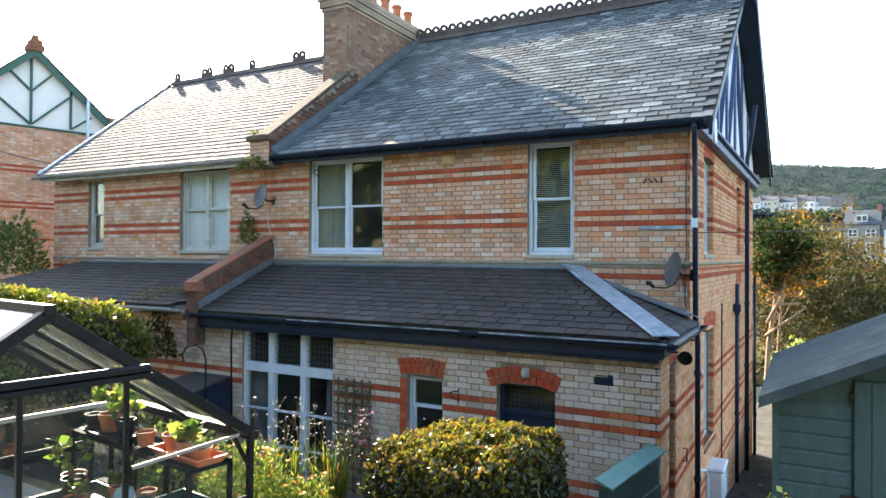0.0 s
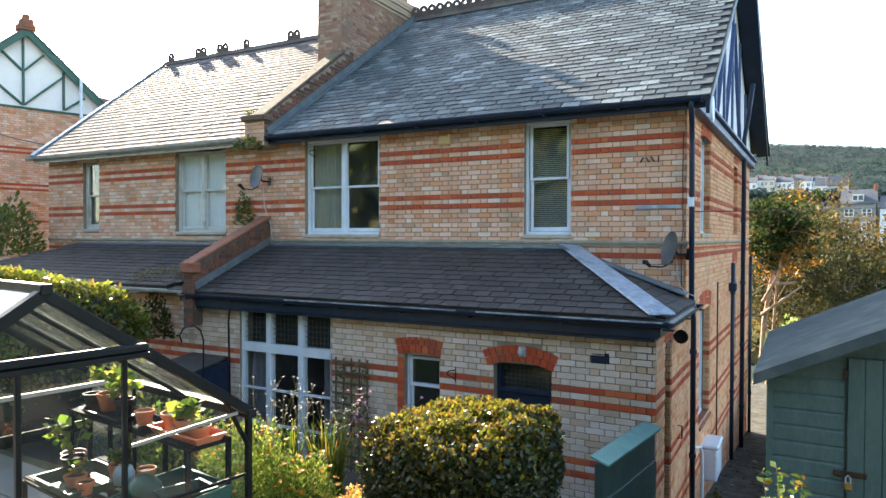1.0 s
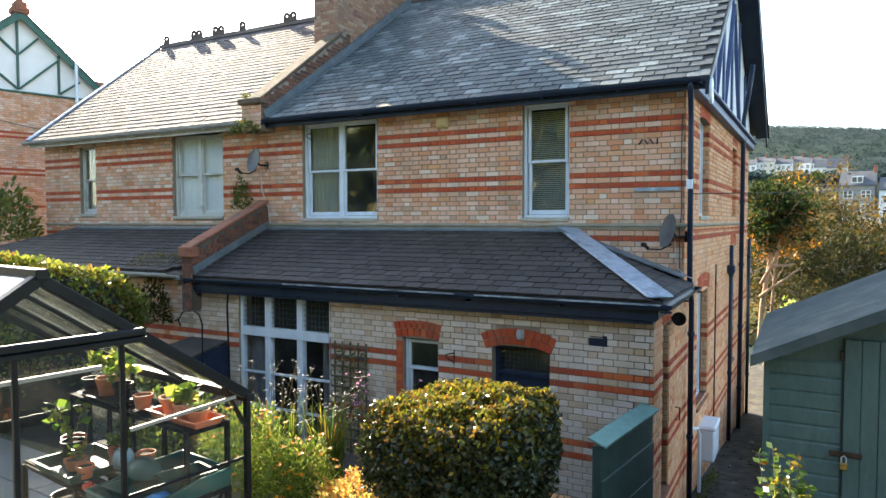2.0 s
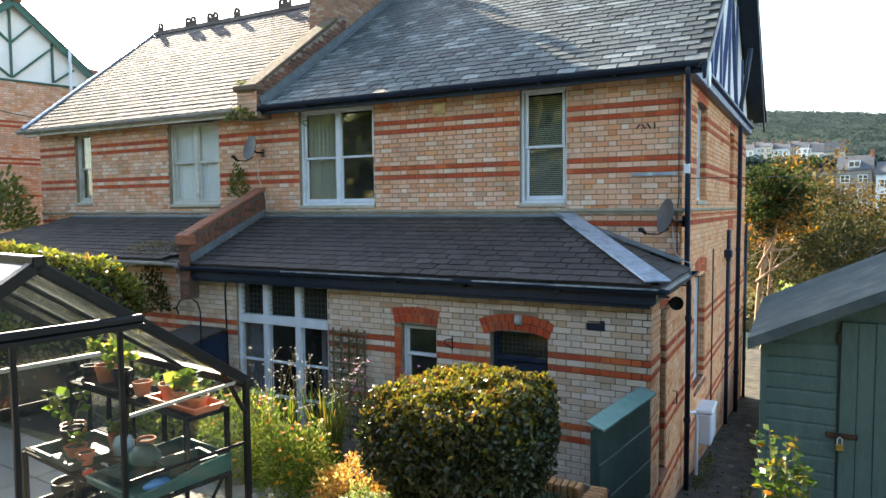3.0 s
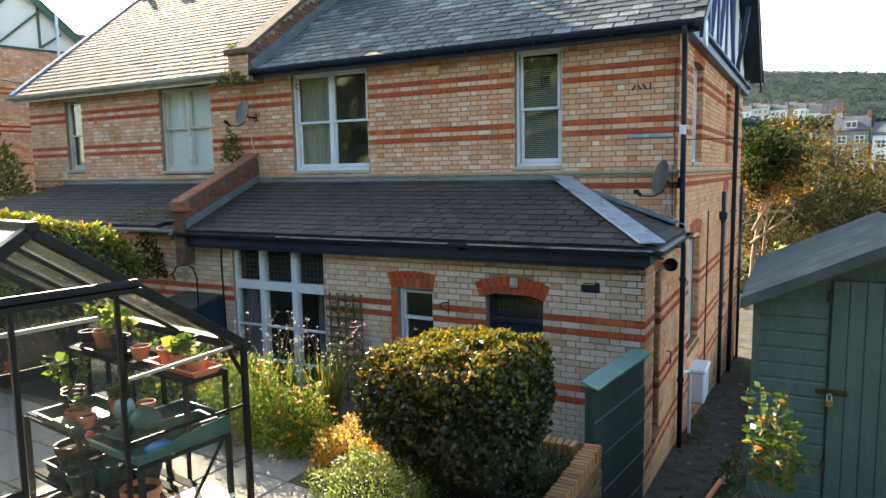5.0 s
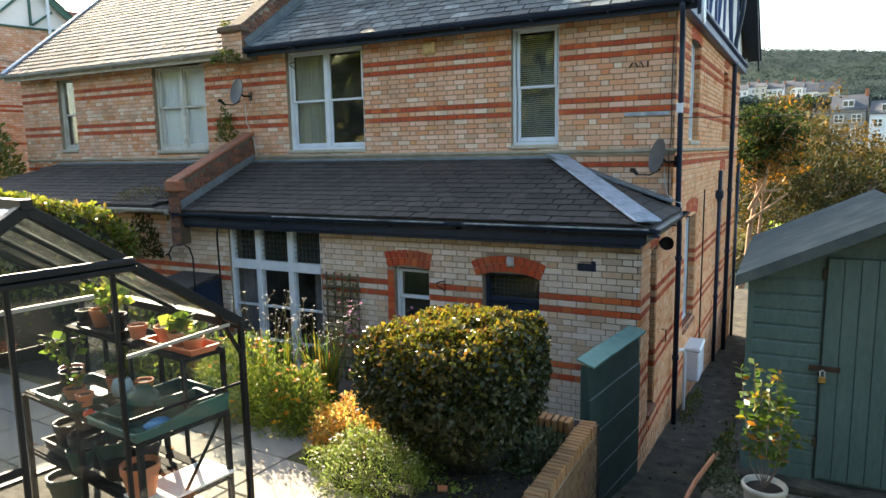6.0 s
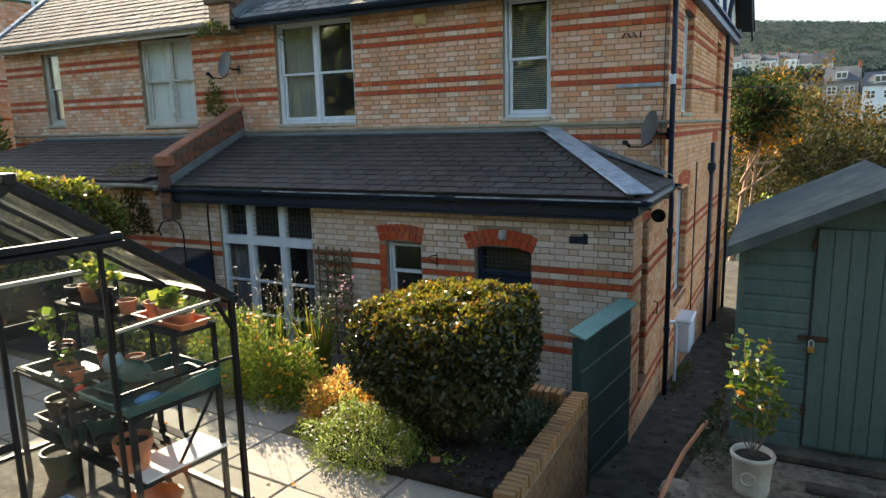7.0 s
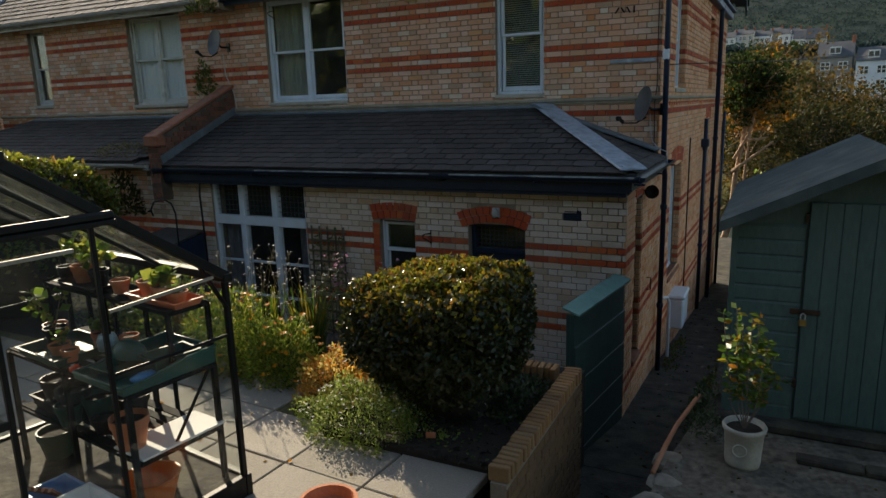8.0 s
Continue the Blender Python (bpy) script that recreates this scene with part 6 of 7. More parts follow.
def grass(name, label, at, n, high, spread, mat, seed, droop=0.5, cat="grass", width=0.006):
    """Arching blades from one root."""
    rnd = random.Random(seed)
    ob = thing(name, label, cat)
    g = Geo()
    for i in range(n):
        a, h = rnd.uniform(0, math.tau), high * rnd.uniform(0.6, 1.1)
        lean_by, x, y = spread * rnd.uniform(0.2, 1), at[0] + rnd.uniform(-0.05, 0.05), at[1] + rnd.uniform(-0.05, 0.05)
        s = Vector((-math.sin(a), math.cos(a), 0)) * width
        pts = []
        for k in range(6):
            t = k / 5
            q = Vector((x + math.cos(a) * lean_by * t ** 1.7, y + math.sin(a) * lean_by * t ** 1.7, at[2] + h * (t - droop * 0.35 * t ** 3)))
            pts += [q - s * (1 - t * 0.9), q + s * (1 - t * 0.9)]
        g.add(pts, [(2 * k, 2 * k + 1, 2 * k + 3, 2 * k + 2) for k in range(5)])
    part("blades", g, mat, ob, kind="stuff")
    return ob


grass("tuft_grass", "small tuft of fine grass at the border edge", (-0.90, -5.10, 1.0), 60, 0.26, 0.22, L_GREEN, 14)
for i, (x, y, h) in enumerate([(-2.42, -4.12, 0.85), (-2.62, -4.05, 0.9), (-2.50, -3.95, 0.9), (-2.82, -4.2, 0.85), (-3.05, -4.2, 0.85)]):
    grass("iris_clump", "upright clump of yellow-green strap leaves", (x, y, 0.95), 34, h * 1.12, 0.30, L_YELLOW, 15 + i, 0.6, "plant", 0.014)

# mixed flower border
rnd = random.Random(51)
for i in range(5):
    x, y = -3.22 + 0.22 * i + rnd.uniform(-0.05, 0.05), -4.62 + 0.05 * (i % 3) + (0.35 if i > 4 else 0)
    h = rnd.uniform(0.60, 0.84) - 0.14 * (i > 2)
    ob = mound("marigold_clump", "bushy green clump with small orange flowers", (x, y, 0.95), (0.26, 0.24), h, 3000, 0.042, L_GREEN, 60 + i, "plant", 0.25)
    rng = np.random.default_rng(80 + i)
    k = 20
    q = rng.normal(size=(k, 3)); q[:, 2] = np.abs(q[:, 2]); q /= np.linalg.norm(q, axis=1, keepdims=True)
    flowers(ob, q * [0.28, 0.26, h * 1.08] + [x, y, 0.95], 0.030, L_PETAL, 90 + i, 8)


def wisps(name, label, at, n, high, spread, mat, seed, bloom=0.011, heads=3):
    """Tall thin branching stems with small flowers."""
    rnd = random.Random(seed)
    ob = thing(name, label, "flower")
    g, tips = Geo(), []
    for i in range(n):
        a, h = rnd.uniform(0, math.tau), high * rnd.uniform(0.6, 1.08)
        e = Vector((at[0] + math.cos(a) * spread * rnd.random(), at[1] + math.sin(a) * spread * rnd.random(), at[2] + h))
        b = Vector((at[0] + rnd.uniform(-0.12, 0.12), at[1] + rnd.uniform(-0.1, 0.1), at[2]))
        mid = b.lerp(e, 0.55) + Vector((rnd.uniform(-0.04, 0.04), rnd.uniform(-0.04, 0.04), 0.06))
        g.tube([b, mid, e], 0.0035, 4, 0.0018)
        tips.append(tuple(e))
        for k in range(heads):
            t = rnd.uniform(0.55, 0.95)
            p = mid.lerp(e, t)
            q = p + Vector((rnd.uniform(-0.09, 0.09), rnd.uniform(-0.09, 0.09), rnd.uniform(0.02, 0.1)))
            g.tube([p, q], 0.002, 3, 0.0012)
            tips.append(tuple(q))
    part("stems", g, L_STEM, ob, kind="stuff")
    flowers(ob, tips, bloom, mat, seed + 1, 5)
    return ob


wisps("gaura", "tall wispy stems with small white flowers", (-3.0, -4.35, 1.0), 22, 1.05, 0.45, L_WHITE, 101)
wisps("gaura", "tall wispy stems with small white flowers", (-2.5, -4.2, 1.0), 20, 1.0, 0.42, L_WHITE, 103)
wisps("verbena", "tall verbena stems with pink flower heads", (-2.15, -3.75, 0.95), 10, 1.05, 0.35, L_PINK, 105, 0.024, 3)
wisps("verbena", "tall verbena stems with pink flower heads", (-1.9, -4.1, 0.95), 8, 0.55, 0.3, L_PINK, 107, 0.022, 3)
mound("grey_shrub", "pale silvery shrub at the back of the border", (-1.72, -4.18, 0.95), (0.26, 0.2), 0.42, 1500, 0.04, L_SILVER, 17, "plant", 0.25)
mound("border_shrub", "green shrub beyond the greenhouse", (-4.3, -4.2, 0.95), (0.6, 0.4), 0.8, 2600, 0.06, L_GREEN, 18, "plant", 0.45)
mound("border_shrub", "bronze and green shrub beyond the greenhouse", (-5.3, -4.0, 0.95), (0.6, 0.5), 0.9, 2400, 0.06, L_HEDGE, 19, "plant", 0.45)
grass("feather_grass", "tall tawny grass clump beyond the greenhouse", (-3.8, -4.4, 0.95), 120, 0.95, 0.4, L_STEM, 20)
# climbers and small plants
mound("path_edge_plants", "low leafy weeds along the path edge", (0.98, -2.9, 0.45), (0.16, 0.7), 0.42, 900, 0.04, L_HEDGE, 22, "plant", 0.5)
mound("path_edge_plants", "dark leafy weeds spilling over the path edge", (0.94, -3.35, 0.62), (0.13, 0.42), 0.34, 1100, 0.035, L_COVER, 24, "plant", 0.5)
mound("path_edge_plants", "grey-green cushion plant by the path", (1.02, -3.75, 0.80), (0.12, 0.2), 0.14, 700, 0.02, L_COVER, 23, "plant", 0.5)


# potted shrub: stems and leaves
def shrub_in_pot(at):
    ob = thing("potted_shrub", "upright young shrub with green and yellowing leaves in a pot", "shrub", at=(0, 0, 0))
    rnd = random.Random(71)
    g, pts, dirs = Geo(), [], []
    for i in range(7):
        a = math.tau * i / 7 + rnd.uniform(-0.3, 0.3)
        r, h = rnd.uniform(0.07, 0.20), rnd.uniform(0.56, 0.88)
        path = [Vector(at), Vector((at[0] + math.cos(a) * r * 0.5, at[1] + math.sin(a) * r * 0.5, at[2] + 0.16)), Vector((at[0] + math.cos(a) * r, at[1] + math.sin(a) * r, at[2] + h))]
        g.tube(path, 0.006, 5, 0.0025)
        for k in range(60):
            t = rnd.uniform(0.05, 1)
            p = path[1].lerp(path[2], t)
            b = rnd.uniform(0, math.tau)
            pts.append(p)
            dirs.append((math.cos(b), math.sin(b), rnd.uniform(-0.5, 0.7)))
    tip = [Vector((at[0] + 0.05, at[1], at[2] + 0.28)), Vector((at[0] + 0.17, at[1] - 0.02, at[2] + 0.36)), Vector((at[0] + 0.23, at[1] - 0.02, at[2] + 0.44))]
    g.tube(tip, 0.004, 5, 0.002)
    for k in range(9):
        pts.append(tip[1].lerp(tip[2], rnd.random()))
        dirs.append((rnd.uniform(-1, 1), rnd.uniform(-1, 1), rnd.uniform(-1, 0.2)))
    part("stems", g, GREY_BARK, ob)
    foliage("leaves", pts, dirs, 0.058, L_YELLOW, ob, 0.6, 0.2, 0.4, 72)


shrub_in_pot((1.28, -4.16, 1.06))


# plants in the greenhouse
def gh_plant(x, s, z, h, n, leaf, mat, seed, label):
    ob = thing("pot_plant", label, "plant", "plants in the greenhouse")
    rnd = random.Random(seed)
    g, pts, dirs = Geo(), [], []
    for i in range(5):
        a = rnd.uniform(0, math.tau)
        b, e = Vector((x, s, z)), Vector((x + math.cos(a) * h * 0.5, s + math.sin(a) * h * 0.5, z + h * rnd.uniform(0.6, 1)))
        g.tube([GH @ b, GH @ b.lerp(e, 0.5) + Vector((0, 0, 0.03)), GH @ e], 0.004, 4, 0.002)
        for k in range(n):
            pts.append(GH @ b.lerp(e, rnd.uniform(0.3, 1)))
            dirs.append((rnd.uniform(-1, 1), rnd.uniform(-1, 1), rnd.uniform(-0.2, 0.6)))
    part("stems", g, L_STEM, ob)
    foliage("leaves", pts, dirs, leaf, mat, ob, 0.85, 0.15, 0.4, seed)


gh_plant(1.22, 0.22, 1.33, 0.22, 14, 0.06, L_GREEN, 201, "leafy green pelargonium in a pot")
gh_plant(1.02, 0.22, 1.32, 0.18, 12, 0.055, L_GREEN, 202, "leafy green pot plant")
gh_plant(1.3, 0.42, 0.93, 0.30, 9, 0.07, L_GREEN, 203, "straggly pelargonium with pale leaves")
gh_plant(1.05, 0.52, 0.89, 0.10, 5, 0.04, L_YELLOW, 204, "small seedling in a clay pot")
gh_plant(0.95, 0.30, 0.93, 0.10, 24, 0.035, L_SILVER, 205, "round silvery succulent in a pot")
gh_plant(0.33, 0.20, 1.29, 0.13, 8, 0.07, L_GREEN, 206, "small green plant in a clay pot")
gh_plant(0.17, 0.22, 1.28, 0.06, 10, 0.03, L_SILVER, 207, "small succulent in a clay pot")


FAR_SLATE = surf("far_slate", [(0.065, 0.075, 0.09), (0.10, 0.105, 0.115)], scale=0.5, rough=0.7, bump=0.0, bscale=1.5)

# ---- neighbouring building beyond the adjoining house ----
nbr = thing("gabled_house", "banded brick house with half-timbered white gable", "house")
NF = frame_of((-19.53, 5.0, 0), (0.255, 0.967))
NC, AP, BEAM, SLOPE = -1.90, 9.85, 7.38, 0.90
NU0, NU1 = NC - 2.75, NC + 2.75
nw = wall_body("wall", nbr, NF, NU0, NU1, -1.0, BEAM, 0.3)
brickwork(nw, NF, NU0, NU1, 2.6, BEAM, reds=band_rows((6.15, 6.01, 5.0, 4.86, 3.9)), seed=61)
part("wall", Geo(NF).box(NU0, 0.3, -1, NU0 + 0.3, 6.0, BEAM - 0.2).box(NU1 - 0.3, 0.3, -1, NU1, 6.0, BEAM - 0.2), M["mortar"], nbr)
part("gable_panel", Geo(NF).prism([(NU0, 0.02, BEAM), (NU1, 0.02, BEAM), (NC, 0.02, AP - 0.08)], (0, 0.2, 0)), M["white_panel"], nbr)
for a, b in (((NU0, BEAM + 0.02), (NU1, BEAM + 0.02)), ((NC - 0.06, BEAM + 0.1), (NC - 0.06, AP - 0.15)), ((NC - 0.09, 8.55), (NC - 0.68, 9.10)), ((NC - 0.03, 8.55), (NC + 0.52, 9.14)), ((NC - 0.09, 7.50), (NC - 1.25, 8.45)), ((NC - 0.03, 7.50), (NC + 1.06, 8.53)),
             ((NC + 1.08, BEAM + 0.1), (NC + 1.08, 8.7)), ((NC - 1.16, BEAM + 0.1), (NC - 1.16, 8.6)), ((NC + 1.12, 7.5), (NC + 1.7, 7.95)), ((NC - 1.2, 7.5), (NC - 1.8, 7.95))):
    part("timber", Geo(NF).bar((a[0], 0.0, a[1]), (b[0], 0.0, b[1]), 0.06, 0.13, (0, 1, 0), 0.008), M["green_paint"], nbr)
for k in (-1, 1):
    e, ez = NC + k * 3.0, AP - 3.0 * SLOPE
    part("barge_board", Geo(NF).prism([(NC, -0.22, AP), (e, -0.22, ez), (e, -0.22, ez - 0.24), (NC, -0.22, AP - 0.24)], (0, 0.05, 0)), M["green_paint"], nbr)
    part("roof", Geo(NF).prism([(NC, -0.25, AP + 0.05), (e, -0.25, ez + 0.05), (e, 6.0, ez + 0.05), (NC, 6.0, AP + 0.05)], (0, 0, -0.05)), FAR_SLATE, nbr)
part("finial", Geo(NF).box(NC - 0.17, -0.3, AP - 0.02, NC + 0.17, 0.1, AP + 0.26, 0.03).box(NC - 0.24, -0.28, AP - 0.1, NC + 0.24, 0.15, AP + 0.10, 0.03).box(NC - 0.09, -0.2, AP + 0.26, NC + 0.09, 0.0, AP + 0.42, 0.03), M["old_red"], nbr, "terracotta finial block")
part("soil_pipe", Geo(NF).tube([(NC + 1.5, -0.32, 2.0), (NC + 1.5, -0.32, 8.5)], 0.05, 8), M["white"], nbr)
part("side_roof", Geo(NF).prism([(NC + 2.0, 1.0, 8.3), (NC + 4.6, 1.0, 8.15), (NC + 4.6, 0.1, 7.2), (NC + 2.0, 0.1, 7.2)], (0, 0, -0.1)), M["old_red"], nbr, "red tiled side roof")
mound("wall_shrub", "dark shrub against the neighbouring wall", (-14.2, -0.6, 3.0), (0.9, 0.6), 1.2, 1600, 0.12, L_HEDGE, 301, "shrub", 0.45)


# ---- trees ----
def ray_x(az, y):
    """x at the distance y for a bearing (degrees right of +y) from the garden."""
    return 1.32 + math.tan(radians(az)) * (y + 8.9)


def tree(name, label, at, high, spread, mat, bark, seed, n_leaf, leaf, first=0.35, trunk=0.14, limbs=9, lean=(0, 0), flat=0.75, twigs=True, forks=()):
    """A tapered trunk that forks into limbs and twigs, with small leaves in uneven clumps about their ends."""
    rnd, rng = random.Random(seed), np.random.default_rng(seed)
    ob = thing(name, label, "tree")
    g = Geo()
    base = Vector(at)
    top = base + Vector((lean[0], lean[1], high * 0.8))
    mid = base.lerp(top, 0.5) + Vector((rnd.uniform(-0.1, 0.1) * high * 0.4, rnd.uniform(-0.1, 0.1) * high * 0.4, 0))
    trunk_pts = [base, base.lerp(mid, 0.5) + Vector((0.03 * high * rnd.uniform(-1, 1), 0, 0)), mid, mid.lerp(top, 0.5), top]
    g.tube(trunk_pts, trunk, 8, trunk * 0.25)
    tips = []
    for i in range(limbs):
        t = first + (1 - first) * (i + rnd.random()) / limbs
        k = min(3, int(t * 4))
        p = trunk_pts[k].lerp(trunk_pts[k + 1], t * 4 - k)
        a = i * 2.4 + rnd.uniform(-0.4, 0.4)
        r = spread * (1 - 0.55 * max(0, t - 0.5) * 2) * rnd.uniform(0.45, 1.15)
        e = p + Vector((math.cos(a) * r, math.sin(a) * r, high * rnd.uniform(0.02, 0.26)))
        m2 = p.lerp(e, 0.5) + Vector((rnd.uniform(-0.1, 0.1) * r, rnd.uniform(-0.1, 0.1) * r, 0.12 * r))
        g.tube([p, m2, e], trunk * 0.45 * (1.2 - t), 6, trunk * 0.06)
        for j in range(7):
            s = rnd.uniform(0.35, 1)
            q = (p.lerp(m2, s * 2) if s < 0.5 else m2.lerp(e, s * 2 - 1))
            f = q + Vector((rnd.uniform(-1, 1), rnd.uniform(-1, 1), rnd.uniform(-0.15, 0.8))) * spread * 0.38
            g.tube([q, q.lerp(f, 0.5) + Vector((0, 0, 0.03 * spread)), f], trunk * 0.10, 4, trunk * 0.02)
            tips.append(f)
            if twigs:
                for _ in range(5):
                    h = f + Vector((rnd.uniform(-1, 1), rnd.uniform(-1, 1), rnd.uniform(-0.2, 0.9))) * spread * 0.2
                    g.tube([q.lerp(f, rnd.uniform(0.4, 1)), h], trunk * 0.035, 3, trunk * 0.012)
                    tips.append(h)
    for pts in forks:
        g.tube([Vector(p) for p in pts], trunk * 0.46, 8, trunk * 0.22)
    part("trunk", g, bark, ob)
    if n_leaf:
        c = np.array([tuple(p) for p in tips])
        pick = rng.integers(0, len(c), n_leaf)
        pts = c[pick] + rng.normal(size=(n_leaf, 3)) * spread * 0.075 * np.array([1, 1, flat])
        foliage("crown", pts, rng.normal(size=(n_leaf, 3)) + [0, 0, 0.3], leaf, mat, ob, 0.6, 0.25, 0.5, seed)
    return ob


L_DARK = leaf_mat("dark_conifer_green", [(0.018, 0.036, 0.010), (0.034, 0.058, 0.014), (0.048, 0.075, 0.018), (0.024, 0.040, 0.013), (0.07, 0.085, 0.022)], 0.8, 0.4, 0.15)
L_RUST = leaf_mat("rust_and_gold_leaf", [(0.12, 0.075, 0.02), (0.19, 0.105, 0.018), (0.09, 0.065, 0.02), (0.23, 0.13, 0.02), (0.075, 0.07, 0.022), (0.15, 0.10, 0.02)], 0.75, 0.45, 0.15)
L_ORANGE = leaf_mat("orange_autumn_leaf", [(0.42, 0.17, 0.012), (0.5, 0.22, 0.02), (0.34, 0.13, 0.012), (0.16, 0.11, 0.03)], 0.6, 0.5)
L_OLIVE = leaf_mat("olive_autumn_leaf", [(0.028, 0.038, 0.012), (0.05, 0.047, 0.014), (0.025, 0.035, 0.011), (0.038, 0.045, 0.012), (0.10, 0.062, 0.014)], 0.75, 0.3, 0.15)
tree("evergreen_tree", "broad evergreen tree with orange-lit under-foliage and red bark", (-0.22, 17.0, -2.3), 7.0, 1.55, L_DARK, BARK, 401, 8500, 0.12, 0.74, 0.14, 16, (0.75, 0), 0.5,
     forks=(((0.10, 16.9, 1.2), (0.26, 16.8, 1.54), (0.53, 16.7, 2.07), (0.70, 16.7, 2.95)), ((0.06, 16.9, 0.75), (0.31, 16.7, 0.98), (0.81, 16.6, 1.39), (1.30, 16.6, 1.82)), ((0.50, 16.7, 1.86), (0.80, 16.6, 1.88), (1.15, 16.6, 1.96))))
tree("autumn_tree", "small orange-leaved tree among the evergreen limbs", (0.1, 17.2, -2.4), 7.0, 1.5, L_ORANGE, BARK, 421, 2400, 0.12, 0.62, 0.08, 12, (0.5, 0), 0.6)
tree("autumn_tree", "autumn tree with thinning gold leaves and bare twigs", (1.9, 34, -4.6), 11.4, 2.8, L_RUST, GREY_BARK, 402, 3800, 0.19, 0.3, 0.2, 13)
tree("autumn_tree", "half-bare autumn tree with rusty leaves", (4.6, 38, -5.0), 10.2, 3.0, L_RUST, GREY_BARK, 403, 2600, 0.18, 0.3, 0.2, 13)
tree("autumn_tree", "olive-leaved autumn tree below the houses", (3.2, 25, -3.4), 6.4, 2.4, L_OLIVE, GREY_BARK, 404, 6500, 0.14, 0.2, 0.16, 13)
tree("autumn_tree", "olive and rust autumn tree", (5.6, 28, -3.8), 7.0, 2.8, L_OLIVE, GREY_BARK, 405, 6000, 0.15, 0.2, 0.16, 13)
tree("autumn_tree", "gold-leaved tree down the slope", (7.4, 46, -6.0), 9.6, 3.4, L_RUST, GREY_BARK, 406, 3600, 0.22, 0.25, 0.2, 12)
tree("autumn_tree", "rust-leaved tree down the slope", (-0.6, 48, -6.2), 10.6, 3.4, L_RUST, GREY_BARK, 407, 4200, 0.22, 0.25, 0.2, 12)
tree("small_tree", "low olive tree behind the shed", (2.4, 16.5, -2.0), 4.0, 1.8, L_OLIVE, GREY_BARK, 408, 5500, 0.10, 0.15, 0.10, 12)
rnd = random.Random(440)
for i in range(9):
    yy = (27, 31, 36, 41, 30, 45, 52, 24, 38)[i]
    xx = ray_x((0.2, 3.0, -1.2, 5.2, 5.8, 1.8, 4.0, 4.6, 2.2)[i], yy)
    tree("valley_tree", ("olive-leaved tree on the valley slope", "olive-leaved tree on the valley slope", "rust-leaved tree on the valley slope")[i % 3], (xx, yy, land(xx, yy)), (6.6, 7.2, 8.6, 8.0, 6.4, 9.4, 10.6, 5.8, 8.4)[i], 2.6 + 0.03 * yy, (L_OLIVE, L_OLIVE, L_RUST)[i % 3], GREY_BARK, 450 + i, 5200, 0.16 + 0.001 * yy, 0.15, 0.16, 13)
mound("bank_shrub", "pale green flowering shrub on the bank", (1.3, 9.5, 0.05), (0.9, 0.9), 1.3, 3000, 0.09, L_SILVER, 409, "shrub", 0.45)
mound("bank_shrub", "green shrub on the bank beside the path", (2.3, 8.0, 0.05), (1.0, 1.0), 1.2, 3000, 0.09, L_GREEN, 410, "shrub", 0.45)
tub = thing("water_butt", "dark grey ribbed plastic tub on the bank", "tub", at=(1.0, 7.6, 0.08))
part("body", Geo().lathe([(0.001, 0), (0.19, 0), (0.24, 0.62), (0.27, 0.63), (0.27, 0.69), (0.24, 0.69), (0.23, 0.6), (0.001, 0.58)], n=24), black_pl, tub)
part("stake", Geo().tube([(0.02, 0, 0.5), (0.02, 0, 1.0)], 0.03, 8), M["grey_gutter"], tub)
fl = mound("red_flowers", "red geraniums beside the path", (1.05, 6.4, 0.05), (0.25, 0.3), 0.45, 500, 0.05, L_GREEN, 411, "flower", 0.6)
rng = np.random.default_rng(412)
q = rng.normal(size=(70, 3)); q[:, 2] = np.abs(q[:, 2]); q /= np.linalg.norm(q, axis=1, keepdims=True)
flowers(fl, q * [0.26, 0.3, 0.48] + [1.05, 6.4, 0.05], 0.04, leaf_mat("red_petal", [(0.5, 0.03, 0.02), (0.6, 0.06, 0.03)], 0.5, 0.3), 413)

# ---- far town ----
RENDER = {k: surf(k + "_render", [c, hsv(c, 1.12)], scale=0.6, rough=0.85, bump=0.0, bscale=2.0) for k, c in (("white", (0.72, 0.72, 0.70)), ("cream", (0.55, 0.50, 0.42)), ("grey", (0.26, 0.24, 0.22)), ("blue_white", (0.62, 0.66, 0.70)))}
FAR_GLASS = surf("dark_window", [(0.02, 0.025, 0.03), (0.04, 0.045, 0.05)], scale=0.8, rough=0.15, bump=0)


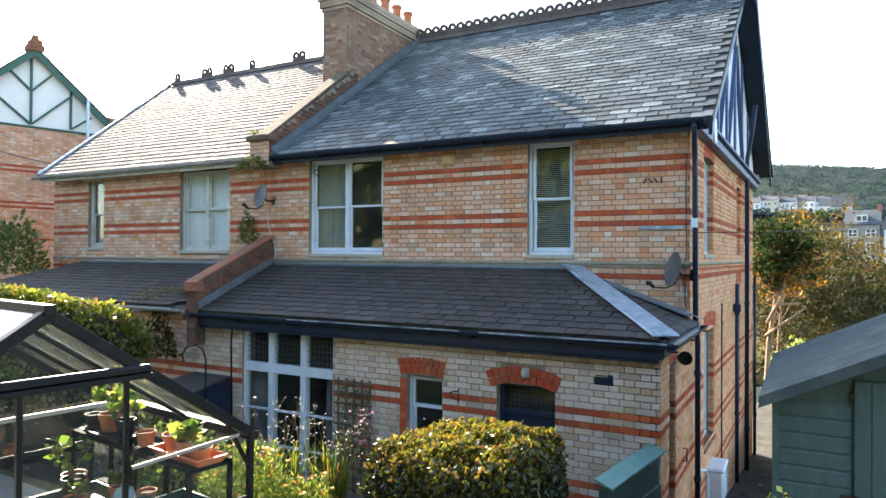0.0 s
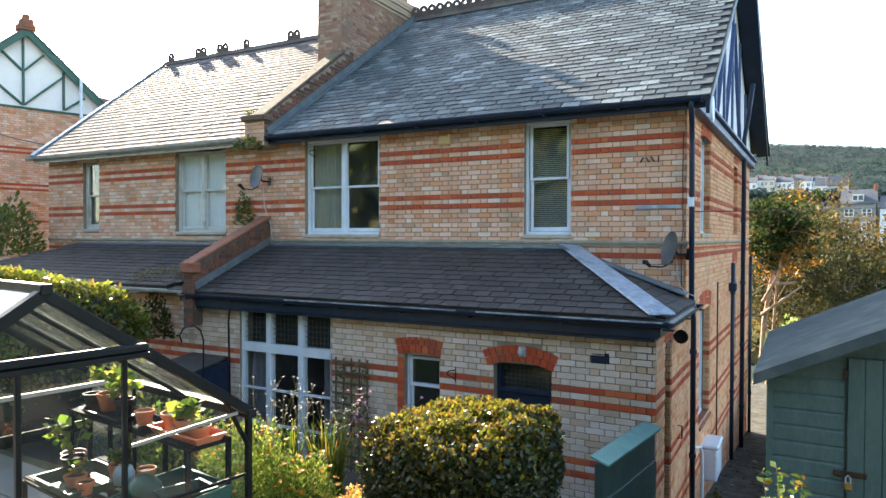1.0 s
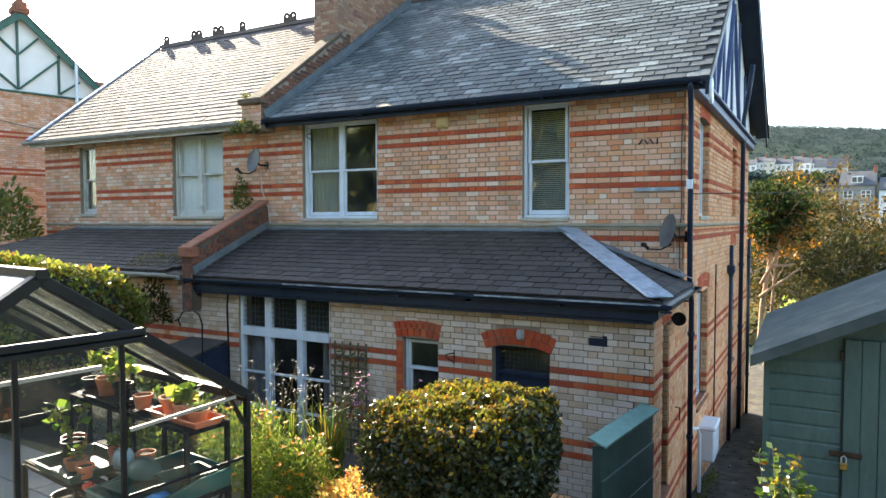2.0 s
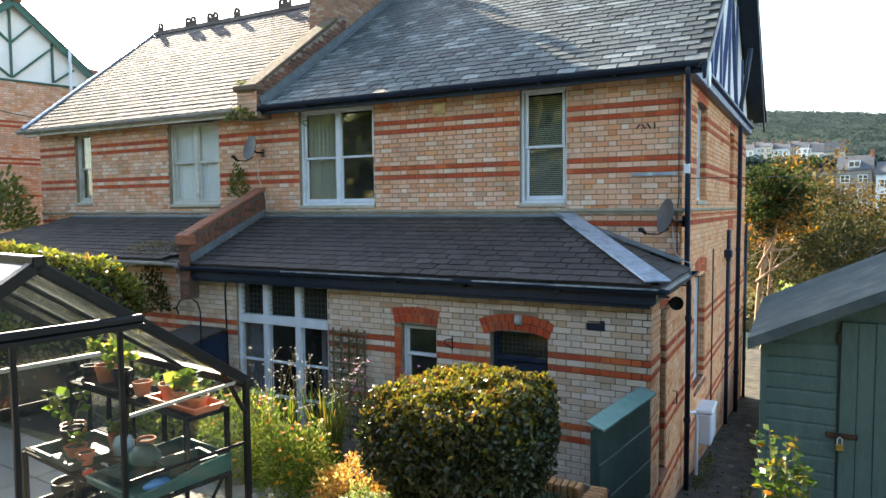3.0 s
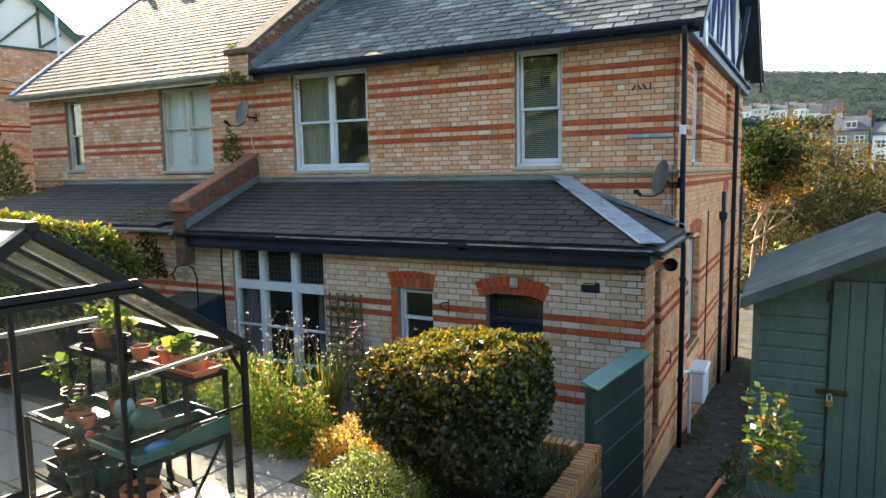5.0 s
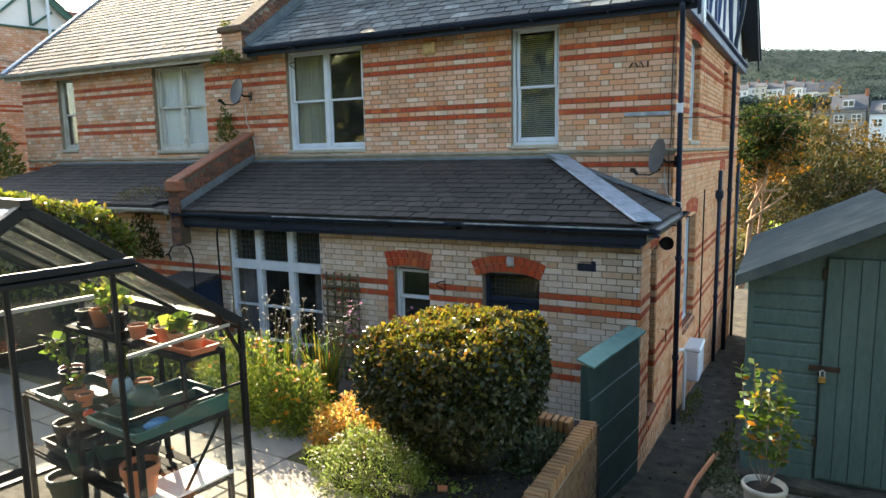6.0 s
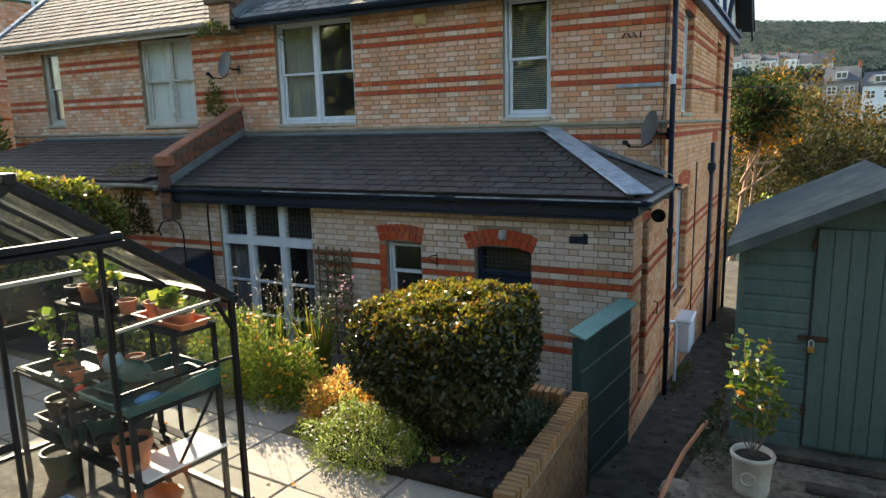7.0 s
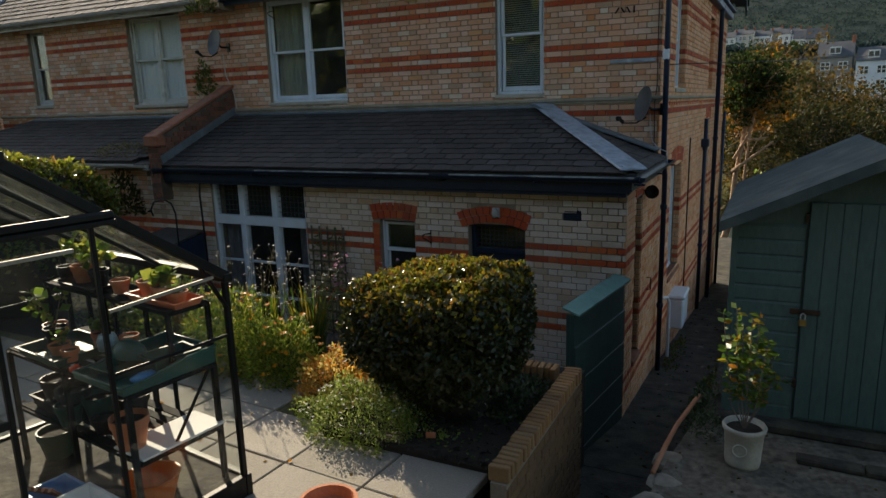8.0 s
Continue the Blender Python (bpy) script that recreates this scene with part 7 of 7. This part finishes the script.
def town_house(x, y, z, w, d, h, ridge, mat, turn, cols, rows, label, bay=False, group="terraced houses"):
    """A far house: walls, pitched roof, chimney and set-back windows with frames."""
    ob = thing("town_house", label, "house", group, at=(x, y, z))
    ob.rotation_euler = (0, 0, radians(turn))
    part("wall", Geo().box(-w / 2, 0, -8, w / 2, d, h).prism([(-w / 2, 0.0, h), (-w / 2, d, h), (-w / 2, d / 2, ridge)], (w, 0, 0)), mat, ob)
    rf3 = part("roof", Geo().prism([(-w / 2 - 0.1, -0.35, h - 0.15), (-w / 2 - 0.1, d / 2, ridge + 0.12), (-w / 2 - 0.1, d / 2, ridge), (-w / 2 - 0.1, -0.35, h - 0.3)], (w + 0.2, 0, 0)).prism([(-w / 2 - 0.1, d + 0.35, h - 0.15), (-w / 2 - 0.1, d / 2, ridge + 0.12), (-w / 2 - 0.1, d / 2, ridge), (-w / 2 - 0.1, d + 0.35, h - 0.3)], (w + 0.2, 0, 0)), FAR_SLATE, ob)
    part("chimney", Geo().box(w / 2 - 0.5, d / 2 - 0.5, ridge - 0.6, w / 2 + 0.1, d / 2 + 0.5, ridge + 1.1, 0.05), M["old_red"], rf3)
    cw = w / cols
    for r in range(rows):
        for c in range(cols):
            u, v = -w / 2 + cw * (c + 0.5), h - 1.9 - r * 2.6
            fr3 = part("window", Geo().box(u - cw * 0.28, -0.08, v - 0.75, u + cw * 0.28, 0.05, v + 0.75, 0.02), RENDER["white"], ob)
            for k in (-1, 1):
                for m2 in (-1, 1):
                    part("pane", Geo().box(u + k * cw * 0.13 - cw * 0.10, -0.10, v + m2 * 0.34 - 0.28, u + k * cw * 0.13 + cw * 0.10, -0.03, v + m2 * 0.34 + 0.28), FAR_GLASS, fr3)
    if bay:
        dm = part("dormer", Geo().box(-0.9, 0.2, h + 0.2, 0.9, d / 2, h + 1.6), RENDER["white"], ob)
        for k in (-0.45, 0.45):
            part("pane", Geo().box(k - 0.35, 0.14, h + 0.45, k + 0.35, 0.22, h + 1.35), FAR_GLASS, dm)
    return ob


for i in range(9):
    y = 318 + 2 * (i % 2)
    x = ray_x(-3.6 + 0.62 * i, y)
    town_house(x, y, 24.4 + 0.9 * ((i * 7) % 4) / 3 - 0.1 * i, 4.6, 7, 4.4 + 0.3 * (i % 3), 6.6 + 0.4 * (i % 2), RENDER[("white", "blue_white", "cream", "white", "blue_white", "grey")[i % 6]], -8, 2, 2, "pale rendered terraced house with slate roof")
town_house(ray_x(2.2, 300), 300, 19.5, 7, 8, 5.5, 9.5, RENDER["cream"], -6, 3, 2, "large cream house with steep slate roof", group="large houses")
town_house(ray_x(1.2, 302), 302, 20.5, 5, 7, 5, 8, RENDER["white"], -6, 2, 2, "white gabled house on the hillside", group="large houses")
town_house(ray_x(3.5, 140), 140, 5.4, 5.8, 7, 5.0, 7.6, RENDER["grey"], -8, 2, 3, "terraced house with dormer window and slate roof", True, "near terrace")
town_house(ray_x(5.9, 138), 138, 4.0, 5.4, 7, 5.4, 7.6, RENDER["blue_white"], -8, 2, 3, "white terraced house with dormer and paired windows", True, "near terrace")
town_house(ray_x(8.3, 136), 136, 3.0, 5.4, 7, 5.4, 7.6, RENDER["grey"], -8, 2, 3, "grey terraced house with dormer window", True, "near terrace")


def far_wood(name, label, n, rule, size, mat, seed, lift=0.0, tuft=0.75):
    """Distant tree crowns, each a clump of small leaf tufts."""
    rng = np.random.default_rng(seed)
    pts = []
    while len(pts) < n:
        az, y = rng.uniform(-7, 9), rng.uniform(*rule)
        x = ray_x(az, y)
        c = np.array([x, y, land(x, y) + lift])
        r = size * rng.uniform(0.6, 1.3)
        d = rng.normal(size=(26, 3))
        d /= np.linalg.norm(d, axis=1, keepdims=True)
        pts += [c + [0, 0, r] + p * r * [1, 1, 0.9] for p in d]
    pts = np.array(pts)
    ob = foliage(name, pts, rng.normal(size=pts.shape) + [0, 0, 0.5], size * tuft, mat, None, 0.8, 0.2, 0.4, seed)
    return tagged(ob, label, "woodland", kind="stuff")


# bluish leaf tones paint in the haze of distance
L_FAR = leaf_mat("haze_blue_wood", [(0.028, 0.052, 0.056), (0.033, 0.057, 0.060), (0.038, 0.062, 0.060), (0.044, 0.066, 0.060)], 0.9, 0.35, 0.1)
L_FAR2 = leaf_mat("distant_autumn_trees", [(0.13, 0.13, 0.055), (0.19, 0.14, 0.06), (0.10, 0.11, 0.05), (0.25, 0.16, 0.065)], 0.8, 0.4)
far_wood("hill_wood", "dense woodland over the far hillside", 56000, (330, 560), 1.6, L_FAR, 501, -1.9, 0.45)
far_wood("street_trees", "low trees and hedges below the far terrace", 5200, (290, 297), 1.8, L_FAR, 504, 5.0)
far_wood("valley_trees", "scattered trees among the far houses", 5200, (200, 312), 2.4, L_FAR2, 502)
far_wood("slope_trees", "autumn trees down the valley slope", 4500, (60, 115), 2.2, L_FAR2, 503)

# trees up the garden behind the camera, seen only in the panes
rng = np.random.default_rng(520)
pts = []
for i in range(560):
    x, y = rng.uniform(-38, 24), rng.uniform(-30, -20)
    c, r = np.array([x, y, 1.0 + 0.25 * (-20 - y) + rng.uniform(0, 8.5)]), rng.uniform(1.2, 2.2)
    d = rng.normal(size=(60, 3))
    d /= np.linalg.norm(d, axis=1, keepdims=True)
    pts.append(c + d * r)
pts = np.concatenate(pts)
tagged(foliage("garden_trees", pts, rng.normal(size=pts.shape), 0.85, L_HEDGE, None, 0.7, 0.2, 0.4, 521), "leafy trees up the garden slope", "woodland", kind="stuff")


# ---- fittings on the house ----
def downpipe(pts, r=0.034, parent=house, mat="navy", label="navy painted cast iron downpipe", straps=True):
    ob = part("downpipe", Geo().tube(pts, r, 10), M[mat], parent, label, smooth=True)
    a, b = Vector(pts[-2]), Vector(pts[-1])
    k = max(1, int((a - b).length / 1.3))
    for i in range(k):
        p = a.lerp(b, (i + 0.3) / k)
        part("collar", Geo(Matrix.Translation(p)).lathe([(r, -0.03), (r + 0.012, -0.03), (r + 0.012, 0.03), (r, 0.03)], n=10), M[mat], ob)
    return ob


downpipe([(0.10, -0.33, 5.10), (0.10, -0.33, 5.03), (0.10, -0.30, 4.97), (0.075, -0.07, 4.72), (0.075, -0.06, 4.6), (0.085, -0.05, 2.6), (0.085, 0.14, 2.35), (0.085, 0.16, -0.35)])
downpipe([(0.17, 4.62, 2.95), (0.17, 4.62, -0.75)], 0.036)
part("hopper", Geo().box(0.10, 4.54, 2.42, 0.24, 4.70, 2.58, 0.02), M["navy"], house)
downpipe([(0.38, 6.2, 6.6), (0.30, 6.3, 6.0), (0.21, 6.4, 5.5), (0.21, 6.4, -1.05)], 0.045)
downpipe([(0.24, 8.3, 3.0), (0.24, 8.3, -1.2)], 0.036)
part("waste_pipe", Geo().tube([(0.10, 2.75, 2.7), (0.10, 2.75, -0.4)], 0.012, 6), M["black_metal"], house)
part("waste_pipe", Geo().tube([(0.08, 0.40, 0.62), (0.13, 0.55, 0.60), (0.15, 0.6, 0.5), (0.15, 0.62, -0.3)], 0.022, 8), M["white"], house, "white plastic waste pipe")
part("grab_handle", Geo().tube([(0.01, -0.55, 1.15), (0.06, -0.55, 1.15), (0.06, -0.55, 1.0), (0.01, -0.55, 1.0)], 0.008, 6), M["black_metal"], house)
box = thing("meter_box", "white plastic box fixed low on the side wall", "box", at=(0.06, 1.35, 0))
part("body", Geo().box(-0.06, 0, -0.12, 0.20, 0.62, 0.34, 0.02), M["white"], box)
part("lid", Geo().box(-0.06, -0.015, 0.34, 0.22, 0.635, 0.40, 0.02), M["white"], box)
# soffit flood lamp on the extension corner
lampo = thing("floodlight", "black outdoor floodlight under the gutter", "lamp", at=(0.10, -0.9, 2.28))
part("body", Geo(pose(0, 0, 0, 90, 0, 0)).lathe([(0.001, -0.07), (0.05, -0.07), (0.075, 0.03), (0.08, 0.05), (0.06, 0.05), (0.001, 0.03)], n=16), M["black_metal"], lampo)
part("bracket", Geo().box(-0.12, -0.015, -0.015, 0.0, 0.015, 0.015), M["black_metal"], lampo)


def satellite_dish(at, turn, label, arm=-1):
    """An offset dish on a wall bracket with its receiver on an arm."""
    ob = thing("satellite_dish", label, "satellite dish", "satellite dishes", at=at)
    ob.rotation_euler, ob.scale = (0, 0, radians(turn)), (0.88, 0.88, 0.88)
    m = pose(0, -0.26, 0.06, 78, 0, 0)
    prof = [(0.001, 0.0)] + [(0.24 * k / 8, 0.045 * (k / 8) ** 2) for k in range(1, 9)]
    dish = Geo(m).lathe(prof + [(0.246, 0.048), (0.24, 0.036)] + [(0.24 * k / 8, 0.045 * (k / 8) ** 2 - 0.008) for k in range(7, 0, -1)] + [(0.001, -0.008)], n=28, sx=0.86)
    part("dish", dish, dish_m, ob, smooth=True)
    part("bracket", Geo().tube([(0, 0, -0.02), (0, -0.16, -0.02), (0, -0.22, 0.04)], 0.018, 8).box(-0.05, -0.015, -0.1, 0.05, 0.0, 0.06, 0.004), M["black_metal"], ob)
    part("arm", Geo().tube([(0, -0.24, -0.12), (0, -0.40, -0.20), (0, -0.62, -0.19)], 0.011, 6), M["black_metal"], ob)
    part("receiver", Geo().tube([(0, -0.60, -0.18), (0, -0.66, -0.13)], 0.026, 10).box(-0.03, -0.70, -0.16, 0.03, -0.63, -0.10, 0.01), M["black_metal"], ob)
    return ob


dish_m = surf("grey_dish_paint", [(0.06, 0.065, 0.07), (0.09, 0.095, 0.10)], scale=7, rough=0.5, bump=0.05)
satellite_dish((0.04, -0.02, 3.22), -52, "dark grey satellite dish on a wall bracket near the corner")
satellite_dish((-7.0, -0.02, 4.40), -14, "weathered satellite dish on the party parapet")
# alarm box, lanterns, hooks
part("alarm_box", Geo(REAR).box(-3.58, -0.07, 4.80, -3.37, 0.0, 4.98, 0.02).box(-3.55, -0.085, 4.83, -3.40, -0.07, 4.95, 0.01), surf("faded_yellow_plastic", [(0.55, 0.38, 0.16), (0.6, 0.43, 0.2)], scale=8, rough=0.5), house, "faded yellow alarm box")
lan = thing("wall_lamp", "small grey bulkhead lamp over the back door", "lamp", at=(-1.45, EXT_Y - 0.02, 2.12))
part("base", Geo().box(-0.045, -0.02, -0.06, 0.045, 0.01, 0.06, 0.01), M["grey_gutter"], lan)
part("lens", Geo(pose(0, -0.03, 0, 90, 0, 0)).lathe([(0.001, 0.05), (0.03, 0.045), (0.042, 0.02), (0.045, -0.01)], n=14, sx=0.9, sy=1.3), M["grey_gutter"], lan, smooth=True)
for x, z in ((-2.3, 1.78), (-5.98, 4.83)):
    br = thing("wall_bracket", "small black wrought iron wall bracket", "bracket", at=(x, EXT_Y - 0.01 if z < 3 else -0.02, z))
    br.rotation_euler = (0, 0, radians(-62))
    part("scroll", Geo().tube([(0, 0, 0.05), (0, -0.06, 0.045), (0.0, -0.10, 0.03), (0, -0.10, -0.0), (0, -0.05, -0.03), (0, 0, -0.07)], 0.007, 6).box(-0.012, -0.006, -0.09, 0.012, 0.004, 0.09, 0.003), M["black_metal"], br)
bar_l = thing("numeral_bar", "row of small weathered iron marks on the brickwork", "sign", at=(-0.45, -0.02, 4.43))
for k in range(4):
    part("mark", Geo(pose(-0.10 + 0.07 * k, 0, 0, 0, (35, -35, -30, 0)[k], 0)).box(-0.008, -0.008, -0.04, 0.008, 0.006, 0.04, 0.002), M["black_metal"], bar_l)
part("lead_strip", Geo(REAR).box(-0.62, -0.03, 4.0 - 0.21, -0.06, -0.01, 4.0 - 0.165, 0.004), M["lead"], house)
# cables
cab = surf("black_cable", [(0.015, 0.015, 0.015), (0.03, 0.03, 0.03)], rough=0.5, bump=0)
wcab = surf("pale_cable", [(0.5, 0.5, 0.48), (0.6, 0.6, 0.57)], rough=0.5, bump=0)


def cable(name, label, a, b, sag, r=0.008, mat=None, n=20):
    a, b = Vector(a), Vector(b)
    pts = [a.lerp(b, i / n) - Vector((0, 0, sag * 4 * (i / n) * (1 - i / n))) for i in range(n + 1)]
    return tagged(part(name, Geo().tube(pts, r, 6), mat or cab, smooth=True), label, "cable")


cable("overhead_cable", "black overhead cable running to the neighbouring house", (-8.1, -0.1, 5.0), (-24.0, 2.6, 7.6), 0.5, 0.012)
cable("overhead_cable", "thin overhead wire crossing to the far slope", (0.09, 0.1, 3.75), (26.0, 60.0, 12.0), 1.6, 0.006)
part("wall_cable", Geo().tube([(-0.035, -0.02, 4.75), (-0.04, -0.02, 4.2), (-0.03, -0.02, 3.5), (-0.05, -0.03, 3.3), (-0.04, -0.02, 2.7)], 0.006, 5), cab, house)
part("wall_cable", Geo().tube([(-0.10, -0.05, 3.15), (-0.09, -0.02, 2.95), (-0.06, -0.03, 2.80), (0.02, -0.06, 2.72), (0.13, -0.10, 2.68), (0.14, -0.08, 2.55)], 0.006, 5), wcab, house)
part("wall_cable", Geo().tube([(-7.14, -0.02, 4.30), (-7.12, -0.02, 3.95), (-6.97, -0.03, 3.65), (-6.93, -0.02, 3.35)], 0.008, 5), wcab, house)
part("junction_box", Geo().box(0.03, -0.09, 3.80, 0.11, -0.03, 3.93, 0.01), M["white"], house)

# trellis with climber
trel = thing("trellis", "weathered timber trellis with a thin climber against the wall", "trellis")
tw = surf("grey_weathered_wood", [(0.10, 0.075, 0.05), (0.17, 0.13, 0.09)], scale=10, rough=0.9, bump=0.5, bscale=40)
for i in range(5):
    part("upright", Geo(EXT).box(-4.06 + i * 0.125, -0.05, 0.35, -4.035 + i * 0.125, -0.035, 1.84, 0.003), tw, trel)
for i in range(11):
    part("cross_slat", Geo(EXT).box(-4.10, -0.062, 0.42 + i * 0.135, -3.50, -0.05, 0.445 + i * 0.135, 0.003), tw, trel)
rng = np.random.default_rng(601)
q = rng.uniform([-4.0, -0.16, 0.5], [-3.55, -0.02, 1.8], (420, 3)) + [0, EXT_Y, 0]
clm = thing("climber", "sparse green climber on the trellis", "climber")
foliage("leaves", q, rng.normal(size=q.shape), 0.05, L_HEDGE, clm, 0.5, 0.2, 0.4, 602)
part("stems", Geo().tube([(-3.75, EXT_Y - 0.08, -0.1), (-3.7, EXT_Y - 0.08, 0.8), (-3.6, EXT_Y - 0.08, 1.7)], 0.008, 5).tube([(-3.75, EXT_Y - 0.08, 0.2), (-3.9, EXT_Y - 0.09, 1.0), (-3.85, EXT_Y - 0.1, 1.75)], 0.006, 5), GREY_BARK, clm)
# hanging crook and log store left of the french window
crook = tagged(part("garden_crook", Geo().tube([(-5.1, -3.2, 0.4), (-5.1, -3.2, 2.15), (-5.13, -3.22, 2.27), (-5.22, -3.26, 2.33), (-5.32, -3.31, 2.29), (-5.36, -3.33, 2.2), (-5.34, -3.32, 2.12)], 0.010, 8), M["black_metal"], smooth=True), "black metal garden crook", "hook")
part("chain", Geo().tube([(-5.85, -2.05, 2.5), (-5.85, -2.08, 2.2), (-5.83, -2.08, 1.4), (-5.82, -2.06, 0.4)], 0.014, 6), M["black_metal"], house, "rain chain")
store = thing("log_store", "low slate-roofed navy log store against the wall", "store")
part("roof", Geo().prism([(-6.75, -2.72, 1.54), (-5.90, -2.72, 1.54), (-6.02, -1.93, 1.64), (-6.75, -1.93, 1.64)], (0, 0, 0.03)), M["dark_slate_island"], store)
part("side", Geo().prism([(-5.97, -2.7, 0.0), (-5.97, -2.7, 1.53), (-5.97, -1.93, 1.63), (-5.97, -1.93, 0.0)], (-0.03, 0, 0)), M["navy"], store)
part("front", Geo().box(-6.72, -2.7, 0.0, -5.97, -2.67, 1.48), M["navy"], store)
# moss and weeds
mound("parapet_weeds", "mossy weeds growing on the parapet end", (-7.15, -0.40, 4.92), (0.35, 0.12), 0.18, 500, 0.05, L_HEDGE, 611, "plant", 0.5)
mound("wall_fern", "ivy and ferns growing at the party wall", (-7.50, -0.14, 3.62), (0.20, 0.12), 0.55, 420, 0.06, L_HEDGE, 612, "plant", 0.5)
ob = mound("gutter_weeds", "dry twiggy creeper over the lean-to eave", (-7.6, -1.75, 2.72), (0.65, 0.35), 0.16, 900, 0.06, L_STEM, 613, "plant", 0.15)
mound("wall_creeper", "dry creeper hanging below the eave", (-7.35, -2.1, 1.85), (0.35, 0.15), 0.65, 900, 0.06, L_OLIVE, 614, "plant", 0.4)
mound("roof_moss", "clump of moss on the slates", (-8.0, 0.55, 5.75), (0.14, 0.10), 0.06, 120, 0.04, L_HEDGE, 615, "moss", 0.5)


# ---- fallen leaves and grit ----
rng = np.random.default_rng(700)
def litter(name, label, n, x0, x1, y0, y1, z_of, size, mat, seed):
    x, y = rng.uniform(x0, x1, n), rng.uniform(y0, y1, n)
    p = np.stack([x, y, [z_of(a, b) for a, b in zip(x, y)]], 1)
    d = rng.normal(size=(n, 3)) * [1, 1, 0.12]
    return tagged(foliage(name, p, d, size, mat, None, 0.6, 0.15, 0.5, seed), label, "leaves", kind="stuff")


litter("fallen_leaves", "scattered dry leaves on the paving", 90, -4.5, -0.3, -8.0, -5.0, lambda a, b: 1.006, 0.035, L_ORANGE, 701)
litter("fallen_leaves", "scattered leaves and grit on the concrete terrace", 260, 0.8, 3.2, -6.5, -3.65, lambda a, b: 0.806, 0.022, L_OLIVE, 702)
litter("fallen_leaves", "scattered dead leaves along the path", 260, 0.0, 0.95, -5.0, 6.0, lambda a, b: path_z(b) + 0.035, 0.04, L_OLIVE, 703)
litter("soil_clods", "lumpy dark soil and mulch in the planter", 2600, -1.5, -0.1, -5.32, -3.98, lambda a, b: 1.052, 0.045, M["soil"], 706)
litter("planter_litter", "leaf litter and seedlings on the planter soil", 420, -1.45, -0.1, -5.28, -4.0, lambda a, b: 1.066, 0.03, L_HEDGE, 704)
mound("path_weeds", "low weeds at the foot of the side wall", (0.22, 0.9, -0.45), (0.10, 0.9), 0.16, 500, 0.04, L_HEDGE, 705, "plant", 0.5)
for i in range(6):
    stone(0.30 + 0.5 * ((i * 37) % 10) / 10, -0.5 + i * 1.1, path_z(-0.5 + i * 1.1) + 0.035, 0.03 + 0.01 * (i % 3), 0.6)
tagged(part("plant_label", Geo(pose(-0.68, -5.14, 1.0, -12, 0, 20)).box(-0.035, -0.006, 0.0, 0.035, 0.006, 0.10, 0.003), M["pot_clay"]), "small terracotta plant marker in the soil", "marker")
# kerb along the shed slab, with a broken edge
for i in range(7):
    tagged(part("edging_slab", Geo(pose(1.62 + i * 0.42, -3.98 - 0.012 * (i % 3), 0.80, 0.8 * (i % 2), 0, 1.5 * ((i % 3) - 1))).box(0, -0.05, 0, 0.41, 0.06, 0.045 + 0.006 * (i % 2), 0.012), M["concrete"]), "worn concrete edging block before the shed", "edging", "edging blocks")
